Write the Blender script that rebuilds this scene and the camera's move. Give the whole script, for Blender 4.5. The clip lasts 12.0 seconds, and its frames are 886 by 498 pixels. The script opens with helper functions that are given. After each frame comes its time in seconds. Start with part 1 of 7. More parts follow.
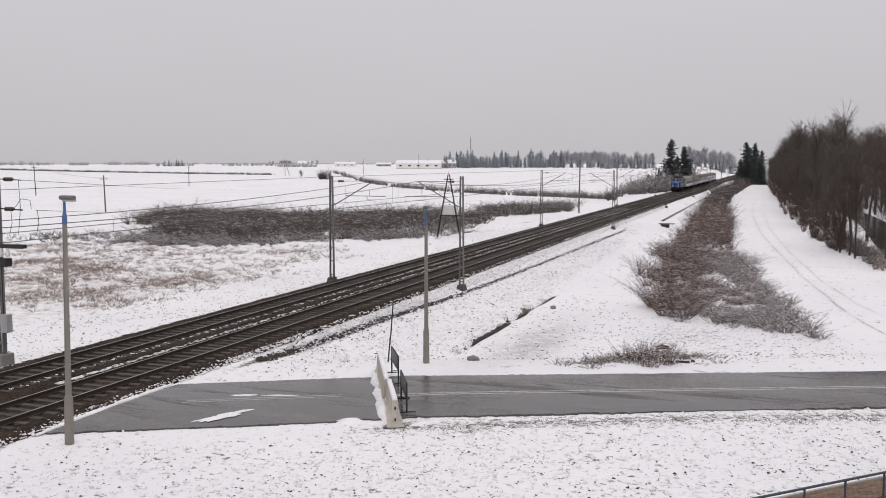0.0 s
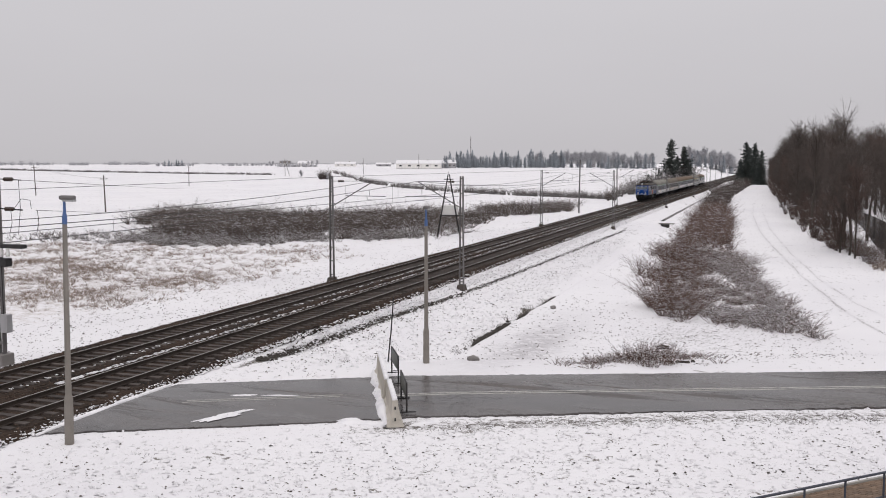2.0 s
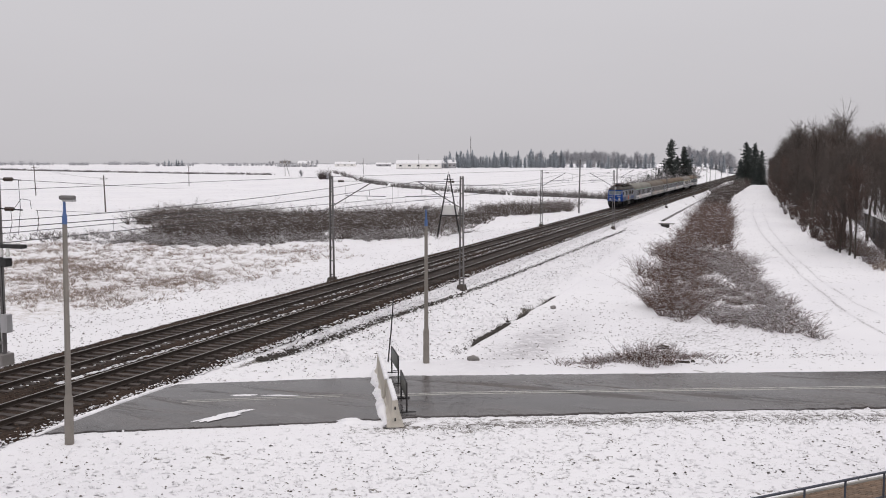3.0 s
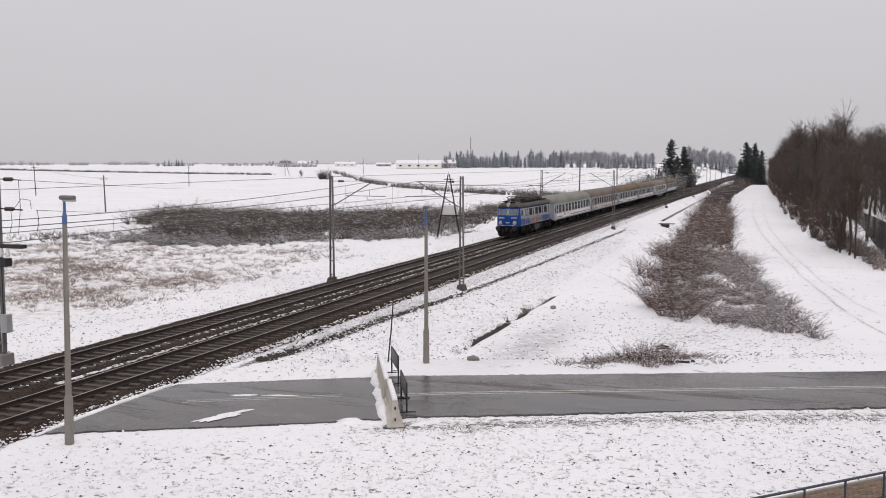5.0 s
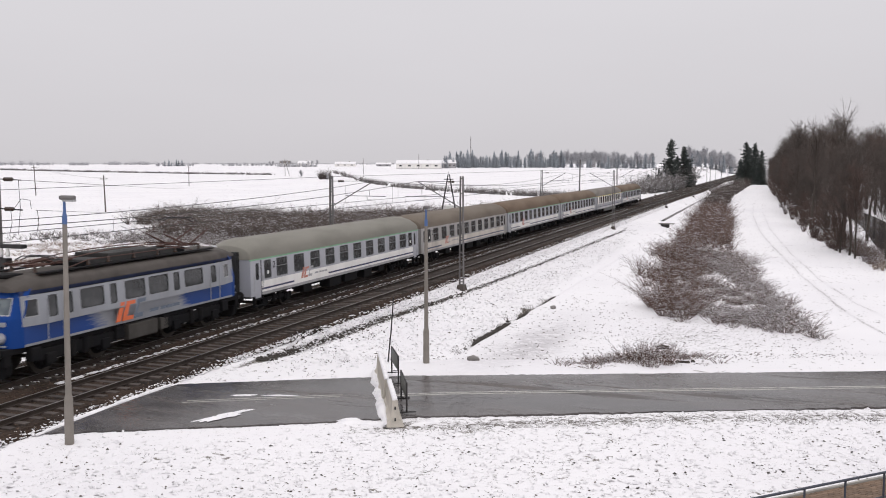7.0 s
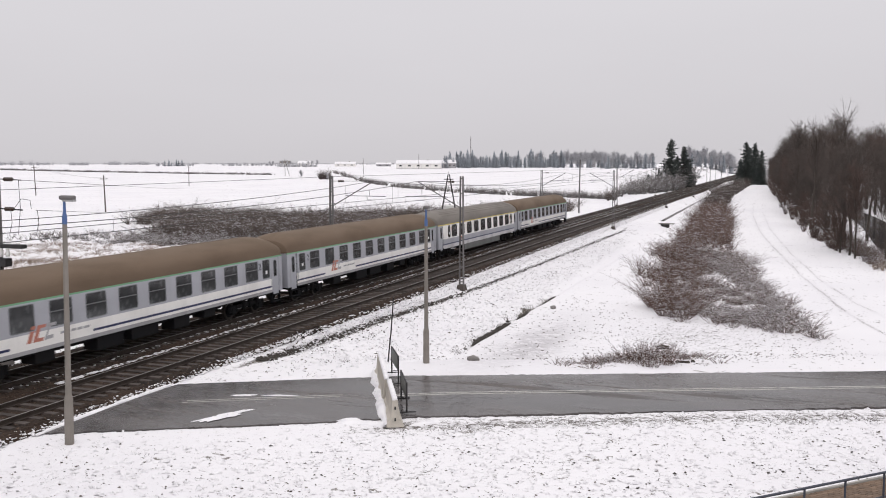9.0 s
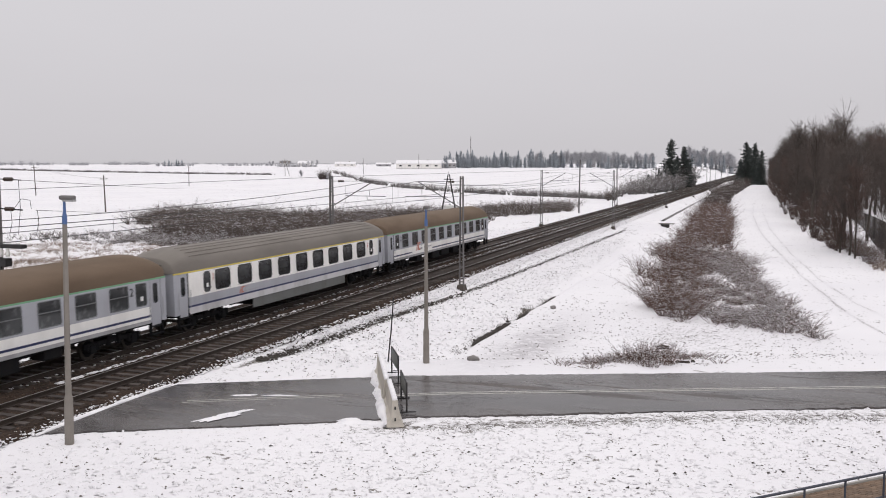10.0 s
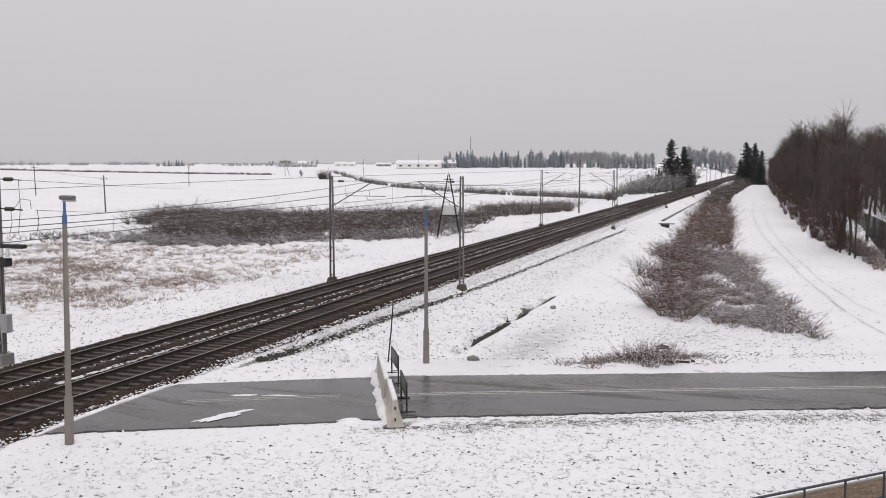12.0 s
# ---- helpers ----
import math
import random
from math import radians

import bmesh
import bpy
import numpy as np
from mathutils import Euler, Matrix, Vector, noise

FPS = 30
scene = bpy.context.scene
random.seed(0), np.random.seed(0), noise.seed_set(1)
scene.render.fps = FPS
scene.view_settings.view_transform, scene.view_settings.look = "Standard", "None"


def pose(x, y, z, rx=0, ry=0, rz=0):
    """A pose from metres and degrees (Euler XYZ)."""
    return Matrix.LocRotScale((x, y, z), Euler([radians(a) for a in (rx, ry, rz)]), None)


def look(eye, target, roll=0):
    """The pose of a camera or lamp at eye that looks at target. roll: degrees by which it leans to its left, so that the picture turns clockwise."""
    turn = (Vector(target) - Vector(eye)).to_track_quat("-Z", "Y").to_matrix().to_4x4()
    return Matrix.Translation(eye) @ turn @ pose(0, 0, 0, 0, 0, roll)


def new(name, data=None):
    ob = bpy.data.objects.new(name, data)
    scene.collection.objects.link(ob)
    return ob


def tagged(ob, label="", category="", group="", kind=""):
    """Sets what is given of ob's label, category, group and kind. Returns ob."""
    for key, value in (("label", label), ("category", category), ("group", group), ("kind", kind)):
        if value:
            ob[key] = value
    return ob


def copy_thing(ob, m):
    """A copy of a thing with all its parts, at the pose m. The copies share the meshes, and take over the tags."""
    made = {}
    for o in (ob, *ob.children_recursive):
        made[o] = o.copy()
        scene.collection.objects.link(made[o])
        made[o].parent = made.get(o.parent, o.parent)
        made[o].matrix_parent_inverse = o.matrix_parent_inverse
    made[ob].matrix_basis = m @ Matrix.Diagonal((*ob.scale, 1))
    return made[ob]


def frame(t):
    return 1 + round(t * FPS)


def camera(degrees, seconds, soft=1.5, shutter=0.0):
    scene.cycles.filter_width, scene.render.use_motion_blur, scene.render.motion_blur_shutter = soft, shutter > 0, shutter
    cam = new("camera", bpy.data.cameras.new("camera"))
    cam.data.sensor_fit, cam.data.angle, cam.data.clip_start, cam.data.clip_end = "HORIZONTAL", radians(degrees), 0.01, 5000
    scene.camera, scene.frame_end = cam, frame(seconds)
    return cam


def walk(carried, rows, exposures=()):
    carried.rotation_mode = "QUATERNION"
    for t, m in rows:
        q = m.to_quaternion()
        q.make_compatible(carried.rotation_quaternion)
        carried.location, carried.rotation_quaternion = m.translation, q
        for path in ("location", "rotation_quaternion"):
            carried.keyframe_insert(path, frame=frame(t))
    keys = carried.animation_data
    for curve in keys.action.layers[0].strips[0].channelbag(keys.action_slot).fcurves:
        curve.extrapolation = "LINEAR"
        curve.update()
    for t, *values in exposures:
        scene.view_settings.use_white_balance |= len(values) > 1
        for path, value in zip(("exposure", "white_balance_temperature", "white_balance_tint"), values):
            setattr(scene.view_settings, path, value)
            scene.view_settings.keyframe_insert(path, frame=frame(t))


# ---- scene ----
# World: y runs along the railway, z = 0 is the top of the rails, x = 0 is the axis of the far track.
EYE = (26.3, 0.0, 7.76)
HEAD, TILT = 19.49, 5.19
cam = camera(50.47, 12.0, soft=1.0, shutter=0.1)
CAM_POSE = pose(*EYE, 90 - TILT, 0, HEAD)
walk(cam, [(0.0, CAM_POSE), (12.0, CAM_POSE)], exposures=[(0.0, 0.0), (4.0, 0.03), (5.5, 0.1), (6.5, 0.21), (8.0, 0.22), (9.5, 0.2), (10.1, 0.13), (10.6, 0.07), (11.5, 0.03), (12.0, 0.03)])

TRACK_GAP = 3.6
SPEED = 34.5
FRONT_AT_0 = 42.08 + SPEED * 6.5

# ---- light: an overcast winter sky ----
world = bpy.data.worlds.new("overcast_sky")
scene.world = world
world.use_nodes = True
wn, wl = world.node_tree.nodes, world.node_tree.links
wn.clear()
sky = wn.new("ShaderNodeTexSky")
sky.sky_type, sky.sun_disc = "NISHITA", False
sky.sun_elevation, sky.sun_rotation = radians(28), radians(150)
sky_bw = wn.new("ShaderNodeHueSaturation")
sky_bw.inputs["Saturation"].default_value = 0.05
sky_bw.inputs["Value"].default_value = 0.05
coord = wn.new("ShaderNodeTexCoord")
sep = wn.new("ShaderNodeSeparateXYZ")
ramp = wn.new("ShaderNodeValToRGB")
ramp.color_ramp.elements[0].position, ramp.color_ramp.elements[0].color = 0.0, (0.555, 0.535, 0.56, 1)
ramp.color_ramp.elements[1].position, ramp.color_ramp.elements[1].color = 0.22, (0.645, 0.63, 0.66, 1)
zenith = ramp.color_ramp.elements.new(0.9)
zenith.color = (1.06, 1.035, 1.07, 1)
cloud = wn.new("ShaderNodeTexNoise")
cloud.inputs["Scale"].default_value, cloud.inputs["Detail"].default_value = 2.2, 4
stretch = wn.new("ShaderNodeMapping")
stretch.inputs["Scale"].default_value = (1, 1, 4)
cramp = wn.new("ShaderNodeMapRange")
cramp.inputs["To Min"].default_value, cramp.inputs["To Max"].default_value = 0.96, 1.04
mul = wn.new("ShaderNodeMix")
mul.data_type, mul.blend_type = "RGBA", "MULTIPLY"
mul.inputs["Factor"].default_value = 1
mix = wn.new("ShaderNodeMix")
mix.data_type = "RGBA"
mix.inputs["Factor"].default_value = 0.93
bg = wn.new("ShaderNodeBackground")
bg.inputs["Strength"].default_value = 1.0
wo = wn.new("ShaderNodeOutputWorld")
wl.new(coord.outputs["Generated"], sep.inputs[0])
wl.new(sep.outputs["Z"], ramp.inputs[0])
wl.new(coord.outputs["Generated"], stretch.inputs[0])
wl.new(stretch.outputs[0], cloud.inputs["Vector"])
wl.new(cloud.outputs[0], cramp.inputs[0])
wl.new(ramp.outputs[0], mul.inputs["A"])
wl.new(cramp.outputs[0], mul.inputs["B"])
wl.new(sky.outputs[0], sky_bw.inputs["Color"])
wl.new(sky_bw.outputs[0], mix.inputs["A"])
wl.new(mul.outputs["Result"], mix.inputs["B"])
wl.new(mix.outputs["Result"], bg.inputs["Color"])
wl.new(bg.outputs[0], wo.inputs[0])
sun = new("sun", bpy.data.lights.new("sun", "SUN"))
sun.data.energy, sun.data.angle, sun.data.color = 0.7, radians(40), (1.0, 0.985, 0.97)
sun.matrix_world = look((0, 0, 60), (-14, 24, 0))


# ---- materials ----
def srgb(r, g, b):
    f = lambda c: c / 12.92 if c <= 0.04045 else ((c + 0.055) / 1.055) ** 2.4
    return (f(r / 255), f(g / 255), f(b / 255), 1)


def dim(c, k):
    return (c[0] * k, c[1] * k, c[2] * k, 1)


class Mat:
    """Builds a node material with noise-mixed colours, roughness and bump."""

    def __init__(self, name, base, rough=0.7, metal=0.0, space="Object"):
        self.m = bpy.data.materials.new(name)
        self.m.use_nodes = True
        self.n, self.l = self.m.node_tree.nodes, self.m.node_tree.links
        self.b = self.n["Principled BSDF"]
        self.b.inputs["Roughness"].default_value = rough
        self.b.inputs["Metallic"].default_value = metal
        self.tc = self.n.new("ShaderNodeTexCoord")
        self.space = space
        self.col = self.n.new("ShaderNodeRGB")
        self.col.outputs[0].default_value = base
        self.out = self.col.outputs[0]
        self.l.new(self.out, self.b.inputs["Base Color"])

    def pos(self, scale=(1, 1, 1)):
        mp = self.n.new("ShaderNodeMapping")
        mp.inputs["Scale"].default_value = scale
        self.l.new(self.tc.outputs[self.space], mp.inputs[0])
        return mp.outputs[0]

    def noise(self, scale, detail=4, stretch=(1, 1, 1), rough=0.55, distort=0.0):
        t = self.n.new("ShaderNodeTexNoise")
        t.inputs["Scale"].default_value, t.inputs["Detail"].default_value = scale, detail
        t.inputs["Roughness"].default_value = rough
        t.inputs["Distortion"].default_value = distort
        self.l.new(self.pos(stretch), t.inputs["Vector"])
        return t.outputs[0]

    def span(self, fac, lo, hi, a=0.0, b=1.0):
        r = self.n.new("ShaderNodeMapRange")
        for key, v in (("From Min", lo), ("From Max", hi), ("To Min", a), ("To Max", b)):
            r.inputs[key].default_value = v
        self.l.new(fac, r.inputs[0])
        return r.outputs[0]

    def times(self, a, b, op="MULTIPLY"):
        k = self.n.new("ShaderNodeMath")
        k.operation = op
        for i, v in ((0, a), (1, b)):
            if isinstance(v, (int, float)):
                k.inputs[i].default_value = v
            else:
                self.l.new(v, k.inputs[i])
        return k.outputs[0]

    def over(self, colour, fac, kind="MIX"):
        x = self.n.new("ShaderNodeMix")
        x.data_type, x.blend_type = "RGBA", kind
        if isinstance(fac, (int, float)):
            x.inputs["Factor"].default_value = fac
        else:
            self.l.new(fac, x.inputs["Factor"])
        self.l.new(self.out, x.inputs["A"])
        if isinstance(colour, tuple):
            x.inputs["B"].default_value = colour
        else:
            self.l.new(colour, x.inputs["B"])
        self.out = x.outputs["Result"]
        self.l.new(self.out, self.b.inputs["Base Color"])
        return self

    def vary(self, amount=0.25, island=False):
        info = self.n.new("ShaderNodeNewGeometry" if island else "ShaderNodeObjectInfo")
        r = self.span(info.outputs["Random Per Island" if island else "Random"], 0, 1, 1 - amount, 1 + amount)
        c = self.n.new("ShaderNodeCombineXYZ")
        for i in range(3):
            self.l.new(r, c.inputs[i])
        return self.over(c.outputs[0], 1.0, "MULTIPLY")

    def roughness(self, fac, a, b):
        self.l.new(self.span(fac, 0.3, 0.7, a, b), self.b.inputs["Roughness"])
        return self

    def bump(self, fac, strength=0.3, dist=0.02):
        k = self.n.new("ShaderNodeBump")
        k.inputs["Strength"].default_value, k.inputs["Distance"].default_value = strength, dist
        self.l.new(fac, k.inputs["Height"])
        self.l.new(k.outputs[0], self.b.inputs["Normal"])
        return self

    def up_facing(self, lo=0.3, hi=0.8):
        g = self.n.new("ShaderNodeNewGeometry")
        s = self.n.new("ShaderNodeSeparateXYZ")
        self.l.new(g.outputs["Normal"], s.inputs[0])
        return self.span(s.outputs["Z"], lo, hi)


def grainy(name, base, rough=0.7, metal=0.0, scale=3.0, amount=0.35, dark=0.55, bump=0.15, stretch=(1, 1, 1), vary=0.0, fine=40.0):
    """A surface with stains at one scale and grain at another."""
    q = Mat(name, base, rough, metal)
    n1 = q.noise(scale, 5, stretch)
    n2 = q.noise(fine, 3, stretch)
    q.over(dim(base, dark), q.times(q.span(n1, 0.42, 0.72), amount))
    q.over(dim(base, 1.25), q.times(q.span(n2, 0.5, 0.75), amount * 0.6))
    if vary:
        q.vary(vary)
    q.roughness(n1, max(0.05, rough - 0.1), min(1, rough + 0.1))
    q.bump(n2, bump, 0.01)
    return q.m


SNOW = (0.787, 0.770, 0.784, 1)


def snow_ground():
    q = Mat("snow_over_grass", SNOW, 0.75)
    big = q.noise(0.06, 4)
    mid = q.noise(0.55, 5)
    spots = q.noise(3.2, 4, rough=0.62, distort=0.4)
    spots2 = q.noise(1.9, 6, rough=0.75, distort=0.8)
    area = q.span(mid, 0.35, 0.7, 0.0, 0.16)
    q.over((0.735, 0.717, 0.738, 1), q.span(big, 0.4, 0.65))
    s1 = q.span(q.times(spots, area, "ADD"), 0.725, 0.765)
    q.over((0.13, 0.115, 0.095, 1), q.times(s1, 0.9))
    # bare earth and matted grass where the surface is marked as worn
    worn = q.n.new("ShaderNodeVertexColor")
    worn.layer_name = "worn"
    sw = q.n.new("ShaderNodeSeparateXYZ")
    q.l.new(worn.outputs[0], sw.inputs[0])
    speck = q.noise(4.5, 6, rough=0.8, distort=0.6)
    f = q.span(q.times(speck, q.times(sw.outputs[0], 0.62), "ADD"), 0.69, 0.82)
    q.over((0.085, 0.072, 0.058, 1), f)
    strawy = q.noise(2.2, 6, (1, 1, 1), 0.8, 0.5)
    f2 = q.span(q.times(strawy, q.times(sw.outputs[1], 0.55), "ADD"), 0.68, 0.92)
    q.over((0.30, 0.235, 0.17, 1), q.times(f2, 0.8))
    # packed wet snow and ice
    q.over((0.42, 0.40, 0.415, 1), q.times(sw.outputs[2], q.span(spots2, 0.38, 0.55, 0.15, 0.9)))
    q.bump(q.times(q.times(spots2, q.times(mid, 1.2), "ADD"), q.times(q.noise(9.0, 4, rough=0.7), 0.35), "ADD"), 0.55, 0.08)
    q.b.inputs["Subsurface Weight"].default_value = 0.0
    return q.m


M = {}
M["snow"] = snow_ground()
q = Mat("fresh_snow", SNOW, 0.7)
q.over((0.66, 0.645, 0.67, 1), q.span(q.noise(2.0, 5), 0.45, 0.7))
q.over((0.2, 0.18, 0.16, 1), q.span(q.noise(9.0, 4), 0.68, 0.72))
q.bump(q.noise(7, 5), 0.4, 0.04)
M["fresh_snow"] = q.m

q = Mat("asphalt", (0.079, 0.070, 0.068, 1), 0.45)
st = q.noise(0.5, 5, (0.25, 1.6, 1), 0.65, 0.8)
q.over((0.075, 0.055, 0.045, 1), q.times(q.span(st, 0.55, 0.68), 0.6))
a1, a2, a3 = q.noise(0.3, 5, (0.5, 1.3, 1), 0.6, 0.6), q.noise(90, 2), q.noise(1.3, 6, (0.6, 1.6, 1), 0.7, 0.5)
q.over((0.045, 0.042, 0.043, 1), q.times(q.span(a1, 0.45, 0.6), 0.75))
ck = q.noise(0.8, 8, (1.0, 2.4, 1), 0.75, 1.5)
cracked = q.span(q.noise(0.22, 3, (0.6, 1.2, 1)), 0.48, 0.56)
crack = q.times(cracked, q.times(q.span(ck, 0.488, 0.498), q.span(ck, 0.512, 0.502)))
q.over((0.03, 0.026, 0.024, 1), q.times(crack, 0.9))
q.over((0.15, 0.145, 0.148, 1), q.times(q.span(a3, 0.5, 0.75), 0.5))
q.over((0.2, 0.195, 0.19, 1), q.times(q.span(a2, 0.6, 0.75), 0.4))
damp = q.times(q.span(st, 0.5, 0.64), 0.45)
dry = q.times(crack, damp, "MAXIMUM")
q.l.new(q.times(q.span(a1, 0.3, 0.7, 0.34, 0.06), dry, "MAXIMUM"), q.b.inputs["Roughness"])
q.l.new(q.span(dry, 0.0, 0.9, 0.5, 0.12), q.b.inputs["Specular IOR Level"])
q.bump(a2, 0.25, 0.004)
M["asphalt"] = q.m

q = Mat("ballast", (0.050, 0.034, 0.026, 1), 0.95)
q.b.inputs["Specular IOR Level"].default_value = 0.15
b1_, b2_ = q.noise(0.5, 4), q.noise(11, 4, rough=0.7)
q.over((0.022, 0.018, 0.016, 1), q.span(b1_, 0.45, 0.65))
q.over((0.10, 0.072, 0.055, 1), q.times(q.span(b2_, 0.56, 0.72), 0.5))
q.over((0.02, 0.017, 0.015, 1), q.span(b2_, 0.42, 0.3))
q.bump(b2_, 1.0, 0.06)
M["ballast"] = q.m
q = Mat("ballast_stone", (0.088, 0.060, 0.045, 1), 0.95)
q.b.inputs["Specular IOR Level"].default_value = 0.2
q.vary(0.55, island=True)
q.over((0.05, 0.042, 0.036, 1), q.span(q.noise(20, 3), 0.4, 0.7))
M["stone"] = q.m
M["rust"] = grainy("rusty_rail", (0.030, 0.020, 0.015, 1), 0.85, 0.0, 2.0, 0.5)
M["steel_worn"] = grainy("polished_railhead", (0.32, 0.30, 0.29, 1), 0.32, 0.9, 0.6, 0.4, 0.6, 0.05, (1, 0.1, 1))
M["sleeper"] = grainy("weathered_sleeper", (0.066, 0.052, 0.046, 1), 0.85, 0, 3.0, 0.6, 0.4, 0.3, vary=0.35)
M["concrete"] = grainy("concrete", (0.34, 0.325, 0.30, 1), 0.85, 0, 1.4, 0.5, 0.6, 0.3)
M["lamp_concrete"] = grainy("grey_weathered_post", (0.222, 0.200, 0.177, 1), 0.85, 0, 1.4, 0.5, 0.6, 0.3)
M["concrete_dark"] = grainy("damp_concrete", (0.20, 0.185, 0.175, 1), 0.85, 0, 1.6, 0.5, 0.55, 0.3)
M["footing"] = grainy("dark_stained_concrete", (0.075, 0.062, 0.054, 1), 0.9, 0, 1.6, 0.5, 0.55, 0.3)
M["mast"] = grainy("galvanised_grey_steel", (0.17, 0.16, 0.158, 1), 0.6, 0.35, 2.0, 0.5, 0.5, 0.1)
M["dark_steel"] = grainy("dark_oxidised_steel", (0.035, 0.033, 0.034, 1), 0.6, 0.4, 3.0, 0.5)
M["wire"] = grainy("oxidised_copper_wire", (0.07, 0.065, 0.065, 1), 0.6, 0.5, 3.0, 0.3)
M["porcelain"] = grainy("brown_porcelain", (0.05, 0.03, 0.022, 1), 0.25)
M["white_porcelain"] = grainy("white_porcelain", (0.7, 0.69, 0.67, 1), 0.3)
M["lamp_glass"] = grainy("milky_lamp_cover", (0.36, 0.36, 0.36, 1), 0.3)
M["blue_band"] = grainy("faded_blue_paint", (0.07, 0.13, 0.29, 1), 0.6)
M["bark"] = grainy("dark_bark", (0.060, 0.048, 0.041, 1), 0.95, 0, 4, 0.5)
M["twig"] = Mat("bare_brown_twig", (0.078, 0.060, 0.052, 1), 0.9).vary(0.4, island=True).m
M["wood_twig"] = Mat("dark_reddish_twig", (0.092, 0.062, 0.052, 1), 0.9).vary(0.4, island=True).m
M["red_twig"] = Mat("reddish_twig", (0.130, 0.084, 0.069, 1), 0.9).vary(0.4, island=True).m
# pale grey twigs: distance haze is put into the far trees' colour
M["grey_twig"] = Mat("haze_pale_grey_twig", (0.44, 0.435, 0.46, 1), 0.9).vary(0.35, island=True).m
M["thicket_twig"] = Mat("grey_brown_twig", (0.105, 0.083, 0.072, 1), 0.9).vary(0.4, island=True).m
M["hedge_twig"] = Mat("dull_hedge_twig", (0.17, 0.155, 0.15, 1), 0.9).vary(0.4, island=True).m
M["wood_grey_twig"] = Mat("grey_brown_wood_twig", (0.082, 0.066, 0.058, 1), 0.9).vary(0.4, island=True).m
M["straw"] = Mat("dry_grass", (0.25, 0.185, 0.145, 1), 0.9).vary(0.45, island=True).m
M["needle"] = Mat("spruce_needles", (0.060, 0.071, 0.066, 1), 0.85).vary(0.4, island=True).m
# far needles paled to grey-blue in place of distance haze
M["haze_needle"] = Mat("haze_pale_spruce_needles", (0.40, 0.43, 0.47, 1), 0.9).vary(0.25, island=True).m
M["wood_pole"] = grainy("grey_wood", (0.13, 0.11, 0.10, 1), 0.9, 0, 4, 0.5, stretch=(1, 1, 0.2))


# ---- mesh helpers ----
def finish(name, bm, mat, parent=None, label="", smooth=False):
    me = bpy.data.meshes.new(name)
    bm.to_mesh(me)
    bm.free()
    for p in me.polygons:
        p.use_smooth = smooth
    me.materials.append(mat)
    ob = new(name, me)
    if parent is not None:
        ob.parent = parent
    if label:
        ob["label"] = label
    return ob


def part(name, bm, material, parent, label="", smooth=False):
    return finish(name, bm, material, parent, label, smooth)


def empty(name, m=None):
    ob = new(name)
    ob.empty_display_size = 0.3
    if m is not None:
        ob.matrix_world = m
    return ob


def bx(bm, c, s, bevel=0.0, rot=None):
    """A box with centre c and sides s, bevelled."""
    r = bmesh.ops.create_cube(bm, size=1.0)
    vs = r["verts"]
    bmesh.ops.scale(bm, vec=s, verts=vs)
    if bevel:
        es = list({e for v in vs for e in v.link_edges})
        out = bmesh.ops.bevel(bm, geom=es, offset=bevel, segments=2, affect="EDGES", profile=0.6)
        vs = list({v for f in out["faces"] for v in f.verts} | {v for v in vs if v.is_valid})
    if rot is not None:
        bmesh.ops.rotate(bm, cent=(0, 0, 0), matrix=rot, verts=vs)
    bmesh.ops.translate(bm, vec=c, verts=vs)
    return bm


def box(c, s, bevel=0.0, rot=None):
    return bx(bmesh.new(), c, s, bevel, rot)


def tube(bm, pts, radii, n=8, cap=True):
    """A round bar along a line of points."""
    pts = [Vector(p) for p in pts]
    if not hasattr(radii, "__len__"):
        radii = [radii] * len(pts)
    rings = []
    for i, p in enumerate(pts):
        d = (pts[min(i + 1, len(pts) - 1)] - pts[max(i - 1, 0)]).normalized()
        a = d.cross(Vector((0, 0, 1)) if abs(d.z) < 0.95 else Vector((1, 0, 0))).normalized()
        b = d.cross(a)
        rings.append([bm.verts.new(p + (a * math.cos(2 * math.pi * k / n) + b * math.sin(2 * math.pi * k / n)) * radii[i]) for k in range(n)])
    for r0, r1 in zip(rings, rings[1:]):
        for k in range(n):
            bm.faces.new((r0[k], r0[(k + 1) % n], r1[(k + 1) % n], r1[k]))
    if cap:
        bm.faces.new(rings[0][::-1])
        bm.faces.new(rings[-1])
    return bm


def extrude_profile(profile, y0, y1, closed=True, ends=True):
    """A prism: the (x, z) outline drawn along y."""
    bm = bmesh.new()
    a = [bm.verts.new((x, y0, z)) for x, z in profile]
    b = [bm.verts.new((x, y1, z)) for x, z in profile]
    n = len(profile)
    for i in range(n if closed else n - 1):
        j = (i + 1) % n
        bm.faces.new((a[i], a[j], b[j], b[i]))
    if closed and ends:
        bm.faces.new(a[::-1])
        bm.faces.new(b)
    bmesh.ops.recalc_face_normals(bm, faces=bm.faces)
    return bm


def mesh_object(name, verts, faces, mat, parent=None, smooth=False):
    me = bpy.data.meshes.new(name)
    me.from_pydata(verts, [], faces)
    me.materials.append(mat)
    if smooth:
        me.shade_smooth()
    ob = new(name, me)
    if parent is not None:
        ob.parent = parent
    return ob


def smoothstep(a, b, x):
    t = np.clip((x - a) / (b - a), 0, 1)
    return t * t * (3 - 2 * t)


# ---- the lie of the land ----
def road_top(x):
    return np.interp(x, [5.6, 12.9, 30.7, 80], [28.7, 33.6, 40.8, 60.5])


def road_bottom(x):
    return np.interp(x, [5.6, 15.4, 30.1, 80], [22.0, 28.2, 34.7, 56.0])


def road_z(x):
    return np.interp(x, [5.6, 13.0], [-0.32, -0.5])


